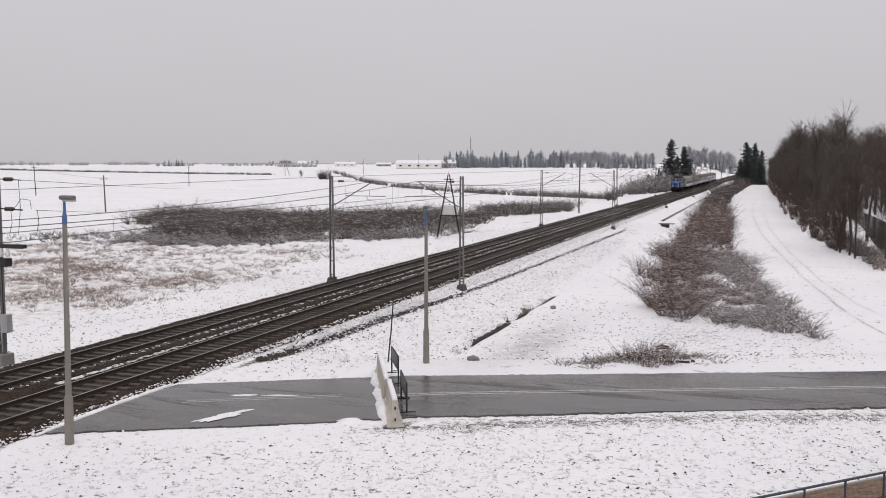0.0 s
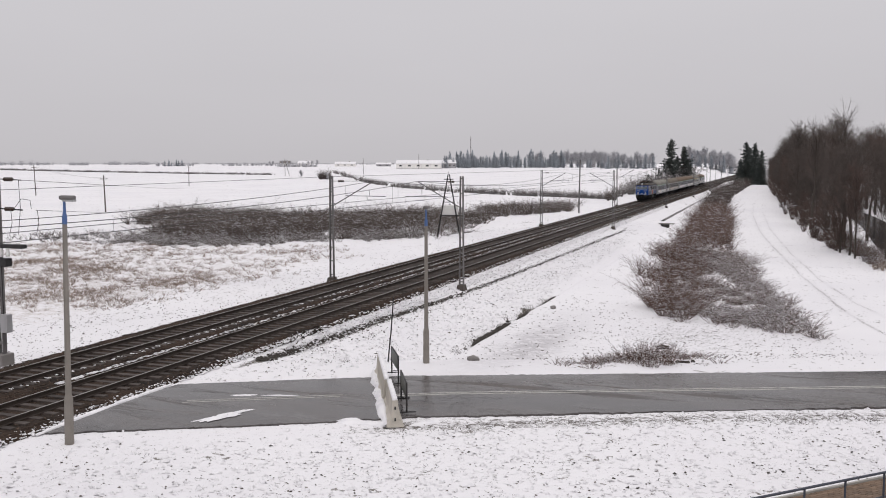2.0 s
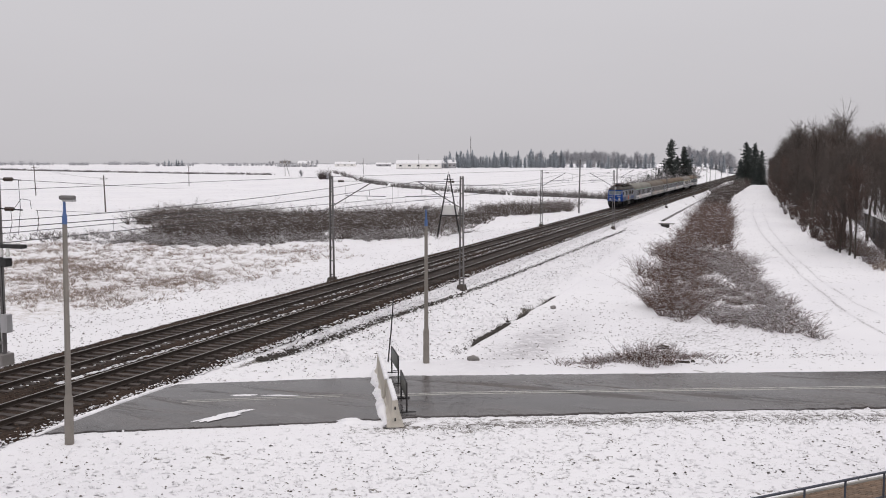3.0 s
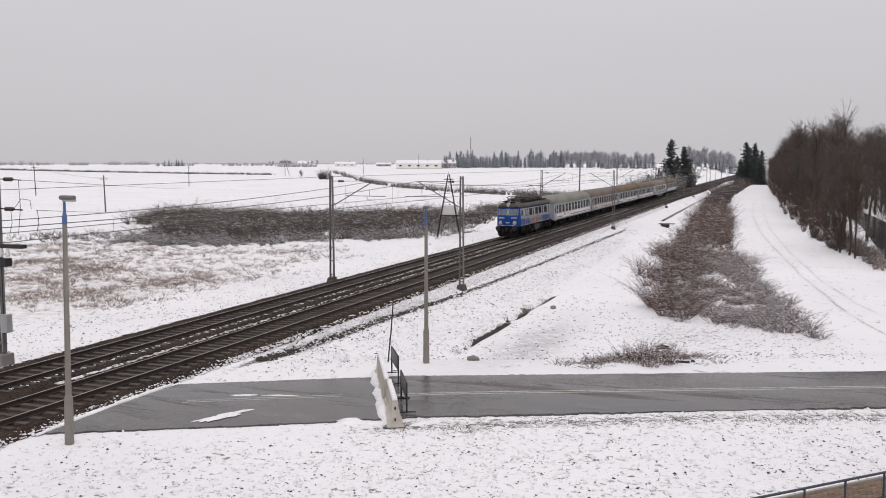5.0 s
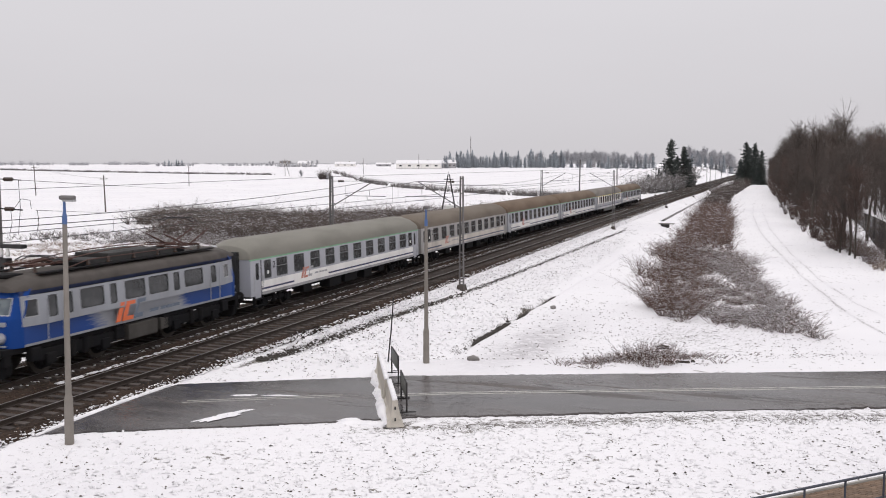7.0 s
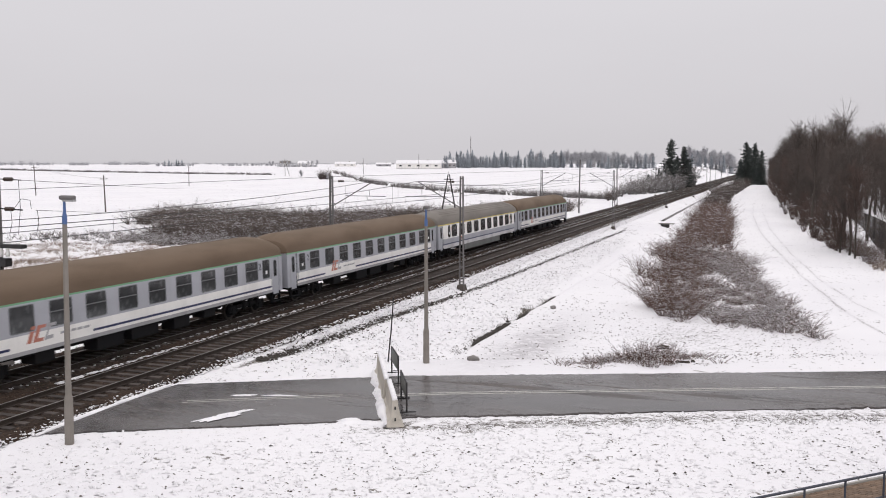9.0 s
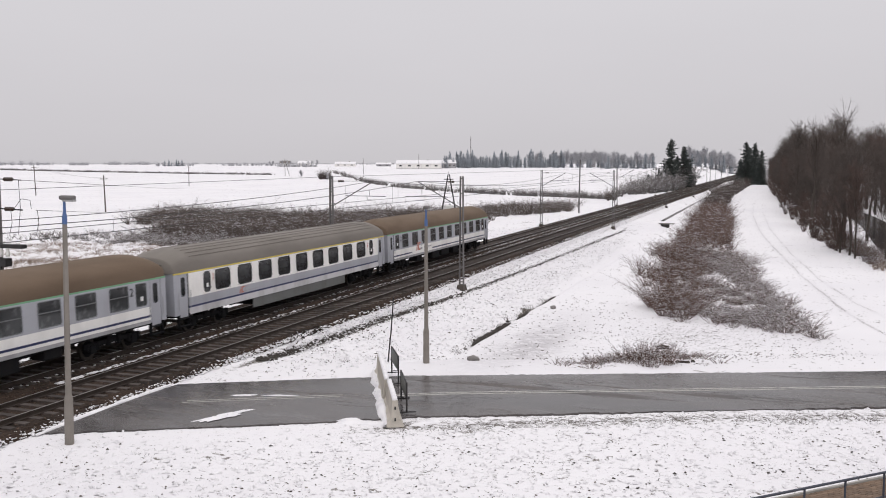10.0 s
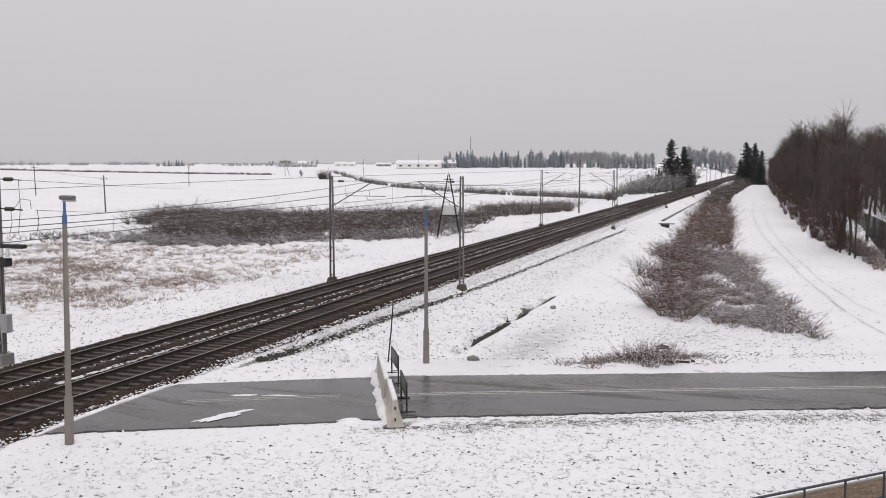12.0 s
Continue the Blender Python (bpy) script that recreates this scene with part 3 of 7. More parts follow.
def window(parent, y0, y1, z0, z1, w, s, split=0.0, rounded=0.0, frame_mat="aluminium", shared={}):
    key = (round(y1 - y0, 2), round(z0, 2), round(z1, 2), w, s, split, rounded, frame_mat)
    if key not in shared:
        g = bmesh.new()
        h, b = (y1 - y0) / 2, 0.03
        x = side_x((z0 + z1) / 2, w) - 0.035
        lean = (side_x(z0, w) - side_x(z1, w))
        bx(g, (0, 0, 0), (0.012, 2 * h, z1 - z0))
        bmesh.ops.rotate(g, cent=(0, 0, 0), matrix=Matrix.Rotation(-s * math.atan2(lean, z1 - z0), 3, "Y"), verts=g.verts)
        bmesh.ops.translate(g, vec=(s * x, 0, (z0 + z1) / 2), verts=g.verts)
        gm = bpy.data.meshes.new("pane")
        g.to_mesh(gm)
        g.free()
        gm.materials.append(M["glass" if frame_mat == "rubber" else "pale_glass"])
        f = bmesh.new()
        zc, hh = (z0 + z1) / 2, (z1 - z0) / 2
        bx(f, (0, -h + b / 2, zc), (0.04, b, 2 * hh))
        bx(f, (0, h - b / 2, zc), (0.04, b, 2 * hh))
        bx(f, (0, 0, z0 + b / 2), (0.04, 2 * h, b))
        bx(f, (0, 0, z1 - b / 2), (0.04, 2 * h, b))
        if split:
            bx(f, (0, 0, z0 + (z1 - z0) * split), (0.05, 2 * h, 0.035))
        if rounded:
            for sy in (-1, 1):
                for sz in (-1, 1):
                    bx(f, (0, sy * (h - rounded * 0.3), zc + sz * (hh - rounded * 0.3)), (0.03, rounded, rounded * 0.5), rot=None)
        for v in f.verts:
            v.co.x += s * (side_x(v.co.z, w) - 0.02)
        fm = bpy.data.meshes.new("window_frame")
        f.to_mesh(fm)
        f.free()
        fm.materials.append(M[frame_mat])
        shared[key] = (gm, fm)
    gm, fm = shared[key]
    p = new("window", fm)
    p.parent, p.location = parent, (0, (y0 + y1) / 2, 0)
    g = new("pane", gm)
    g.parent = p
    return p


def wheelset(parent, y, r=0.46, mat="wheel"):
    for s in (-1, 1):
        b = bmesh.new()
        tube(b, [(s * 0.68, y, r), (s * 0.70, y, r), (s * 0.70, y, r), (s * 0.82, y, r)], [r + 0.028, r + 0.028, r, r], 24)
        wheel = part("wheel", b, M[mat], parent)
        b = bmesh.new()
        tube(b, [(s * 0.82, y, r), (s * 0.835, y, r)], [r * 0.72, r * 0.62], 20)
        tube(b, [(s * 0.83, y, r), (s * 0.88, y, r)], [0.13, 0.12], 12)
        part("hub", b, M["loco_dark"], wheel)
    b = tube(bmesh.new(), [(-0.68, y, r), (0.68, y, r)], 0.08, 10)
    part("axle", b, M["wheel"], parent)


def bogie(parent, yc, base, r=0.46):
    for dy in (-base / 2, base / 2):
        wheelset(parent, yc + dy, r)
    b = bmesh.new()
    for s in (-1, 1):
        bx(b, (s * 1.0, yc, 0.62), (0.12, base + 0.9, 0.2), 0.02)
        for dy in (-base / 2, base / 2):
            bx(b, (s * 1.02, yc + dy, 0.46), (0.2, 0.34, 0.34), 0.03)
            for k in (-1, 1):
                tube(b, [(s * 1.04, yc + dy + k * 0.3, 0.4), (s * 1.04, yc + dy + k * 0.3, 0.72)], 0.09, 8)
        tube(b, [(s * 1.05, yc - 0.3, 0.45), (s * 1.05, yc - 0.3, 0.85)], 0.12, 10)
        tube(b, [(s * 1.05, yc + 0.3, 0.45), (s * 1.05, yc + 0.3, 0.85)], 0.12, 10)
    bx(b, (0, yc, 0.66), (2.0, 0.5, 0.25), 0.03)
    return part("bogie_frame", b, M["loco_dark"], parent, "dirty black bogie frame with springs")


def buffers(parent, y, d):
    for s in (-1, 1):
        b = bmesh.new()
        tube(b, [(s * 0.875, y, 1.05), (s * 0.875, y + d * 0.35, 1.05)], [0.11, 0.12], 12)
        tube(b, [(s * 0.875, y - d * 0.2, 1.05), (s * 0.875, y, 1.05)], [0.08, 0.08], 10)
        tube(b, [(s * 0.875, y - d * 0.26, 1.05), (s * 0.875, y - d * 0.2, 1.05)], [0.24, 0.25], 18)
        part("buffer", b, M["dark_steel"], parent)
    b = bmesh.new()
    bx(b, (0, y, 1.0), (0.12, 0.5, 0.14), 0.03)
    bx(b, (0, y - d * 0.12, 0.85), (0.1, 0.1, 0.35), 0.03)
    part("coupler_hook", b, M["dark_steel"], parent)


def roof_profile(w, eave, top, n=14):
    x0 = side_x(eave, w)
    return [(x0 * math.cos(math.pi * k / n), eave + (top - eave) * math.sin(math.pi * k / n) ** 0.72) for k in range(n + 1)]


def roof_shell(parent, name, w, eave, top, y0, y1, droop, mat, label):
    """A domed roof whose ends curve down."""
    prof = roof_profile(w, eave, top)
    ys = [y0, y0 + 0.12, y0 + 0.35, y0 + 0.8, y0 + 1.3] + list(np.linspace(y0 + 2, y1 - 2, 10)) + [y1 - 1.3, y1 - 0.8, y1 - 0.35, y1 - 0.12, y1]
    bm = bmesh.new()
    rows = []
    for y in ys:
        e = min(y - y0, y1 - y)
        k = 1 - droop * max(0.0, 1 - e / 1.3) ** 2
        rows.append([bm.verts.new((x * (1 - 0.03 * max(0, 1 - e / 0.5)), y, eave + (z - eave) * k)) for x, z in prof])
    for a, b in zip(rows, rows[1:]):
        for i in range(len(prof) - 1):
            bm.faces.new((a[i], a[i + 1], b[i + 1], b[i]))
    for r in (rows[0], rows[-1]):
        c = bm.verts.new((0, r[0].co.y, eave - 0.02))
        for i in range(len(prof) - 1):
            bm.faces.new((r[i], r[i + 1], c))
    bmesh.ops.recalc_face_normals(bm, faces=bm.faces)
    return part(name, bm, M[mat], parent, label, smooth=True)


COACH_L = 24.27


def logo(parent, y, z, w, side, scale=1.0, red="orange", pale="coach_skirt"):
    """A slanted two-letter mark in orange and pale bars, drawn as plain shapes."""
    def bar(name, y0, y1, z0, z1, slant, mat, out):
        bm = bmesh.new()
        x = side * (side_x(z0, w) + out)
        x2 = side * (side_x(z0, w) + out - 0.02)
        co = [(y0, z0), (y1, z0), (y1 + side * slant, z1), (y0 + side * slant, z1)]
        a = [bm.verts.new((x, p, q_)) for p, q_ in co]
        b = [bm.verts.new((x2, p, q_)) for p, q_ in co]
        bm.faces.new(a)
        bm.faces.new(b[::-1])
        for i in range(4):
            bm.faces.new((a[i], a[(i + 1) % 4], b[(i + 1) % 4], b[i]))
        bmesh.ops.recalc_face_normals(bm, faces=bm.faces)
        part(name, bm, M[mat], parent)
    k = scale
    bar("emblem_bar", y, y + 0.22 * k, z, z + 0.44 * k, 0.19 * k, red, 0.004)
    bar("emblem_bar", y + 0.22 * k, y + 0.44 * k, z + 0.5 * k, z + 0.62 * k, 0.05 * k, red, 0.004)
    bar("emblem_bar", y + 0.3 * k, y + 0.5 * k, z, z + 0.62 * k, 0.27 * k, red, 0.004)
    bar("emblem_bar", y + 0.5 * k, y + 0.85 * k, z, z + 0.13 * k, 0.03 * k, red, 0.004)
    bar("emblem_bar", y + 0.56 * k, y + 0.98 * k, z + 0.5 * k, z + 0.62 * k, 0.03 * k, red, 0.004)
    bar("emblem_bar", y + 0.92 * k, y + 1.35 * k, z + 0.02, z + 0.16 * k, 0.03 * k, pale, 0.004)
    bar("emblem_bar", y + 1.08 * k, y + 1.52 * k, z + 0.5 * k, z + 0.62 * k, 0.03 * k, pale, 0.004)
    bar("emblem_bar", y + 0.9 * k, y + 1.0 * k, z, z + 0.62 * k, 0.27 * k, pale, 0.003)
    for i, (u0, u1) in enumerate(((1.75, 2.2), (2.34, 2.62), (2.68, 2.98), (3.04, 3.4))):
        bar("lettering_bar", y + u0 * k, y + u1 * k, z + 0.1 * k, z + 0.2 * k, 0.03 * k, pale, 0.004)


def build_coach(roof, first=False, label="", white="coach_white", pale="coach_grey"):
    t = empty("passenger_coach")
    w, z0, eave, top = 1.41, 1.0, 2.90, 3.91
    a, b = 0.30, COACH_L - 0.30
    wz0, wz1 = 1.80, 2.78
    # window positions: saloon windows between the two end doors
    if first:
        ww, count, y_first = 1.35, 9, 3.5
        step = (b - 3.15 - ww - y_first) / (count - 1)
        wins = [(y_first + step * k, y_first + step * k + ww) for k in range(count)]
        extra = [(2.55, 3.15), (b - 2.55, b - 1.95)]
    else:
        ww, count, y_first, step = 1.2, 10, 2.9, 1.93
        wins = [(y_first + step * k, y_first + step * k + ww) for k in range(count)]
        extra = [(1.62, 2.36), (COACH_L - 2.36, COACH_L - 1.62)]
    d0, d1 = (a + 0.34, a + 1.06), (b - 1.06, b - 0.34)
    dw = [(d[0] + 0.2, d[1] - 0.2, 1.82, 2.68) for d in (d0, d1)]
    holes = [(y0, y1, wz0, wz1) for y0, y1 in wins] + [(y0, y1, wz0, wz1) for y0, y1 in extra]
    band, lower = (white, pale) if first else (pale, white)
    lo_y, hi_y = d0[1] + 0.04, d1[0] - 0.04
    side_panel("window_band", lo_y, hi_y, 1.72, 2.82, w, M[band], t, holes, label="window band", corner=0.2 if first else 0.12)
    side_panel("lower_panel", lo_y, hi_y, 1.34, 1.72, w, M[lower], t)
    if first:
        side_panel("stripe", lo_y, hi_y, 1.25, 1.34, w, M["stripe_blue"], t, label="thin dark blue stripe")
        side_panel("skirt", lo_y, hi_y, z0 - 0.05, 1.25, w, M["coach_sill"], t)
        side_panel("underfloor_cover", 7.0, b - 6.2, 0.45, z0 - 0.05, w - 0.05, M["coach_cover"], t, label="grimy dark grey underfloor cover")
    else:
        gap = [(4.8, 9.05)]
        side_panel("stripe", lo_y, gap[0][0], 1.27, 1.36, w, M["stripe_blue"], t, label="dark blue stripe", out=0.004)
        side_panel("stripe", gap[0][1], hi_y, 1.27, 1.36, w, M["stripe_blue"], t, label="dark blue stripe", out=0.004)
        side_panel("lower_panel", lo_y, hi_y, 1.15, 1.34, w, M[lower], t)
        side_panel("skirt", lo_y, hi_y, z0, 1.15, w, M["coach_skirt"], t, label="dusty grey lower sill")
    side_panel("cantrail", a, b, 2.82, 2.835, w, M[pale], t)
    side_panel("cantrail_stripe", a, b, 2.835, eave, w, M["stripe_yellow" if first else "stripe_green" if pale == "coach_grey" else pale], t, label="thin stripe under the roof")
    for k, (y0, y1) in enumerate(wins):
        for s in (-1, 1):
            window(t, y0, y1, wz0, wz1, w, s, 0 if first or k == 1 else 0.56, 0.16 if first else 0, "rubber" if first else "window_grey")
    for y0, y1 in extra:
        for s in (-1, 1):
            window(t, y0, y1, wz0, wz1, w, s, 0, 0.12 if first else 0, "rubber" if first else "window_grey")
    # end sections with the doors
    for k, (d, e) in enumerate(((d0, a), (d1, b))):
        q0, q1 = (e, d[0]) if k == 0 else (d[1], e)
        side_panel("end_panel", q0, q1, z0, 2.82, w - 0.01, M[pale], t)
        for s in (-1, 1):
            door = side_panel("door", d[0] + 0.02, d[1] - 0.02, z0 - 0.12, 2.81, w - 0.04, M[pale], t, [dw[k]], sides=(s,), corner=0.12)[0]
            window(door, dw[k][0], dw[k][1], 1.82, 2.68, w - 0.04, s, 0, 0.1, "rubber")
            st = bmesh.new()
            bx(st, (s * 1.36, (d[0] + d[1]) / 2, 0.82), (0.2, 0.8, 0.04), 0.01)
            bx(st, (s * 1.40, (d[0] + d[1]) / 2, 0.5), (0.22, 0.8, 0.04), 0.01)
            for dy in (-0.38, 0.38):
                bx(st, (s * 1.36, (d[0] + d[1]) / 2 + dy, 0.72), (0.16, 0.03, 0.6))
            part("entrance_steps", st, M["loco_dark"], t)
        # the black gap at the door edge, drawn as a dark-coloured strip
        side_panel("door_seal", d0[1] - 0.015 if k == 0 else d1[0] - 0.04, d0[1] + 0.04 if k == 0 else d1[0] + 0.015, z0, 2.82, w - 0.025, M["rubber"], t)
        # end wall
        yy = e + (0.03 if k == 0 else -0.03)
        part("end_wall", box((0, yy, 1.95), (2 * w - 0.12, 0.06, 1.88), 0.0), M[pale], t)
        gw = bmesh.new()
        for i in range(4):
            bx(gw, (0, e + (-1 if k == 0 else 1) * (0.04 + 0.075 * i), 2.12), (1.5 - 0.08 * (i % 2), 0.06, 2.36 - 0.08 * (i % 2)), 0.03)
        part("gangway_bellows", gw, M["rubber"], t, "black rubber gangway bellows")
        buffers(t, e + (0.0 if k == 0 else 0.0), 1 if k == 0 else -1)
    part("floor_frame", box((0, COACH_L / 2, 0.98), (2.6, b - a - 0.1, 0.14), 0.02), M["loco_dark"], t)
    part("interior_core", box((0, COACH_L / 2, 2.0), (0.7, b - a - 1, 1.9)), M["interior"], t)
    roof_shell(t, "roof", w, eave, top, a - 0.02, b + 0.02, 0.34, roof, "dusty domed roof")
    if first:
        rb = bmesh.new()
        for sx in (-1.15, -0.95, -0.7, -0.4, 0.4, 0.7, 0.95, 1.15):
            zz = eave + (top - eave) * math.sin(math.acos(min(1, abs(sx) / side_x(eave, w)))) ** 0.72
            bx(rb, (sx, COACH_L / 2, zz + 0.004), (0.03, b - a - 3, 0.03))
        part("roof_ribs", rb, M[roof], t)
    else:
        part("roof_seam", box((0, COACH_L / 2, top - 0.005), (0.05, b - a - 4, 0.02), 0.006), M[roof], t)
    bogie(t, 3.4, 2.5)
    bogie(t, COACH_L - 3.4, 2.5)
    ub = bmesh.new()
    if not first:
        for y, l, h in ((6.6, 1.0, 0.4), (10.2, 1.6, 0.5), (12.4, 1.8, 0.45), (15.0, 1.2, 0.5), (17.2, 0.9, 0.35)):
            for s in (-1, 1):
                bx(ub, (s * 0.95, y, 0.92 - h / 2), (0.7, l, h), 0.03)
    else:
        bx(ub, (0, COACH_L / 2, 0.72), (2.2, 9.0, 0.45), 0.03)
    tube(ub, [(0.9, 5.5, 0.8), (0.9, COACH_L - 5.5, 0.8)], 0.05, 6)
    part("underfloor_gear", ub, M["loco_dark"], t)
    for s in (-1, 1):
        logo(t, 5.6, 1.37, w, s, 0.5 if first else 0.95, "emblem_red")
        for y0, y1 in extra:
            part("notice", box((s * (side_x(2.1, w) - 0.022), (y0 + y1) / 2 + 0.05, 2.12), (0.012, 0.16, 0.18)), M["sign_white"], t, "white paper notice in the window")
        for yy in (d0[0] - 0.06, d0[1] + 0.12, d1[0] - 0.12, d1[1] + 0.06):
            part("grab_rail", tube(bmesh.new(), [(s * (w + 0.02), yy, 1.25), (s * (w + 0.02), yy, 2.05)], 0.014, 6), M["aluminium"], t)
    return tagged(t, label, "passenger coach", "coaches of the train")


def digit(parent, char, y, z, s, w, size, mat):
    cu = bpy.data.curves.new("class_number", "FONT")
    cu.body, cu.size, cu.extrude, cu.align_x = char, size, 0.004, "CENTER"
    tmp = bpy.data.objects.new("tmp", cu)
    scene.collection.objects.link(tmp)
    dg = bpy.context.evaluated_depsgraph_get()
    me = bpy.data.meshes.new_from_object(tmp.evaluated_get(dg))
    bpy.data.objects.remove(tmp)
    me.materials.clear()
    me.materials.append(mat)
    o = new("class_number", me)
    o.parent = parent
    o.matrix_local = Matrix.Translation((s * (side_x(z, w) + 0.006), y, z)) @ Euler((radians(90), 0, radians(90 * s))).to_matrix().to_4x4()
    return o


LOCO_L = 15.92


def fade_paint(y0, y1, y2, y3):
    """Blue at both ends, faded to grey between."""
    q = Mat("blue_fading_to_grey_paint", (0.004, 0.048, 0.235, 1), 0.36)
    s = q.n.new("ShaderNodeSeparateXYZ")
    q.l.new(q.tc.outputs["Object"], s.inputs[0])
    slant = q.times(s.outputs["Y"], q.times(s.outputs["Z"], 0.7), "ADD")
    rough_edge = q.times(slant, q.span(q.noise(6, 3, (1, 0.3, 3)), 0.3, 0.7, -0.3, 0.3), "ADD")
    f = q.times(q.span(rough_edge, y0, y1), q.span(rough_edge, y2, y3, 1.0, 0.0))
    q.over((0.30, 0.312, 0.34, 1), f)
    q.over((0.10, 0.085, 0.07, 1), q.times(q.span(q.noise(0.9, 5, (1, 1, 0.35)), 0.45, 0.75), 0.12))
    q.b.inputs["Specular IOR Level"].default_value = 0.3
    return q.m


M["loco_fade"] = fade_paint(5.75, 6.7, 11.7, 12.4)


def build_loco():
    t = empty("electric_locomotive")
    L, w, z0, eave = LOCO_L, 1.49, 1.25, 3.22
    a, b = 0.62, L - 0.30
    # the cab fronts: a gently bowed and raked nose
    def front(y0, d, name):
        zs = [1.25, 1.45, 1.9, 2.28, 2.36, 2.42, 3.02, 3.1, 3.3]
        rake = [0.0, 0.0, 0.0, 0.02, 0.05, 0.08, 0.26, 0.30, 0.40]
        xs = [-w, -1.43, -1.36, -1.28, -0.72, -0.06, 0.06, 0.72, 1.28, 1.36, 1.43, w]
        bow = [0.60, 0.36, 0.23, 0.18, 0.06, 0.0, 0.0, 0.06, 0.18, 0.23, 0.36, 0.60]
        bm, gl, fr = bmesh.new(), bmesh.new(), bmesh.new()
        vs = {}
        for i, x in enumerate(xs):
            for j, z in enumerate(zs):
                vs[i, j] = bm.verts.new((x * (side_x(z, w) / w), y0 + d * (bow[i] + rake[j]), z))
        for i in range(len(xs) - 1):
            for j in range(len(zs) - 1):
                if j == 5 and (3 <= i <= 4 or 6 <= i <= 7):
                    continue
                bm.faces.new((vs[i, j], vs[i + 1, j], vs[i + 1, j + 1], vs[i, j + 1]))
        ext = bmesh.ops.extrude_face_region(bm, geom=list(bm.faces))
        bmesh.ops.translate(bm, vec=(0, d * 0.06, 0), verts=[e for e in ext["geom"] if isinstance(e, bmesh.types.BMVert)])
        bmesh.ops.recalc_face_normals(bm, faces=bm.faces)
        nose = part(name, bm, M["loco_blue"], t, "deep blue cab front")
        for i0, i1 in ((3, 5), (6, 8)):
            g = bmesh.new()
            pts = []
            for i, j in ((i0, 5), (i1, 5), (i1, 6), (i0, 6)):
                z = zs[j]
                pts.append(g.verts.new((xs[i] * side_x(z, w) / w, y0 + d * (bow[i] + rake[j] + 0.035), z)))
            g.faces.new(pts)
            pane = part("windscreen", g, M["screen_glass"], nose, "windscreen with a painted sky reflection")
            f = bmesh.new()
            cs = [p for p in [(xs[i] * side_x(zs[j], w) / w, y0 + d * (bow[i] + rake[j] + 0.01), zs[j]) for i, j in ((i0, 5), (i1, 5), (i1, 6), (i0, 6))]]
            for p, q_ in zip(cs, cs[1:] + cs[:1]):
                tube(f, [p, q_], 0.025, 6)
            part("windscreen_seal", f, M["aluminium"], nose)
            wp = bmesh.new()
            mx = (cs[0][0] + cs[1][0]) / 2
            tube(wp, [(mx, y0 + d * 0.05, 2.4), (mx + 0.25, y0 + d * 0.2, 2.85)], 0.012, 5)
            part("wiper", wp, M["rubber"], nose)
        # pale bands under the screens, big round lamps and small markers
        for s in (-1, 1):
            part("white_band", box((s * 0.83, y0 + d * 0.09, 2.12), (0.74, 0.10, 0.15), 0.01, Matrix.Rotation(s * d * 0.17, 3, "Z")), M["loco_grey"], nose)
            lb = tube(bmesh.new(), [(s * 0.95, y0 + d * 0.2, 1.62), (s * 0.95, y0 - d * 0.09, 1.62)], [0.22, 0.2], 20)
            hl = part("headlamp", lb, M["aluminium"], nose, "pale-rimmed round headlamp")
            part("lens", tube(bmesh.new(), [(s * 0.95, y0 - d * 0.09, 1.62), (s * 0.95, y0 - d * 0.105, 1.62)], [0.14, 0.12], 18), M["headlamp"], hl)
            part("marker_lamp", box((s * 0.7, y0 - d * 0.01, 1.3), (0.16, 0.08, 0.12), 0.02), M["sign_white"], nose)
        for k in range(5):
            part("number_bar", box((-0.22 + 0.11 * k, y0 - d * 0.004, 1.62), (0.07, 0.02, 0.08)), M["sign_white"], nose)
        ld = tube(bmesh.new(), [(0, y0 + d * 0.62, 3.52), (0, y0 + d * 0.26, 3.50)], [0.20, 0.22], 20)
        tl = part("top_headlamp", ld, M["aluminium"], t)
        part("lens", tube(bmesh.new(), [(0, y0 + d * 0.26, 3.50), (0, y0 + d * 0.245, 3.50)], [0.19, 0.17], 18), M["headlamp"], tl)
        # buffer beam, plough, hoses
        part("buffer_beam", box((0, y0 + d * 0.06, 0.93), (2.75, 0.3, 0.62), 0.05), M["loco_dark"], t)
        pl = extrude_profile([(-0.85, 0.18), (0.85, 0.18), (1.0, 0.3), (1.08, 0.72), (-1.08, 0.72), (-1.0, 0.3)], y0 + d * 0.02, y0 + d * 0.3)
        part("plough", pl, M["loco_dark"], t)
        for x in (-0.5, -0.36, 0.36, 0.5):
            part("brake_hose", tube(bmesh.new(), [(x, y0 - d * 0.05, 1.0), (x, y0 - d * 0.2, 0.8), (x, y0 - d * 0.12, 0.5)], 0.03, 6), M["rubber"], t)
        hr = bmesh.new()
        tube(hr, [(-1.3, y0 + d * 0.05, 1.36), (-0.7, y0 - d * 0.03, 1.36), (0.7, y0 - d * 0.03, 1.36), (1.3, y0 + d * 0.05, 1.36)], 0.03, 6)
        part("handrail", hr, M["loco_grey"], t)
        buffers(t, y0 - d * 0.36, d)

    front(a, 1, "cab_front")
    front(b, -1, "cab_rear")
    # side skins: a grey window band and lower body, blue towards both ends
    s0, s1 = a + 0.60, b - 0.60
    cabw = [(1.34, 1.90, 2.3, 2.95), (13.95, 14.5, 2.3, 2.95)]
    narrow = [(2.32, 2.78), (3.25, 3.58), (5.70, 6.10), (9.88, 10.32), (12.78, 13.2)]
    wide = [(4.0, 5.34), (6.6, 7.9), (8.15, 9.5), (10.68, 12.12)]
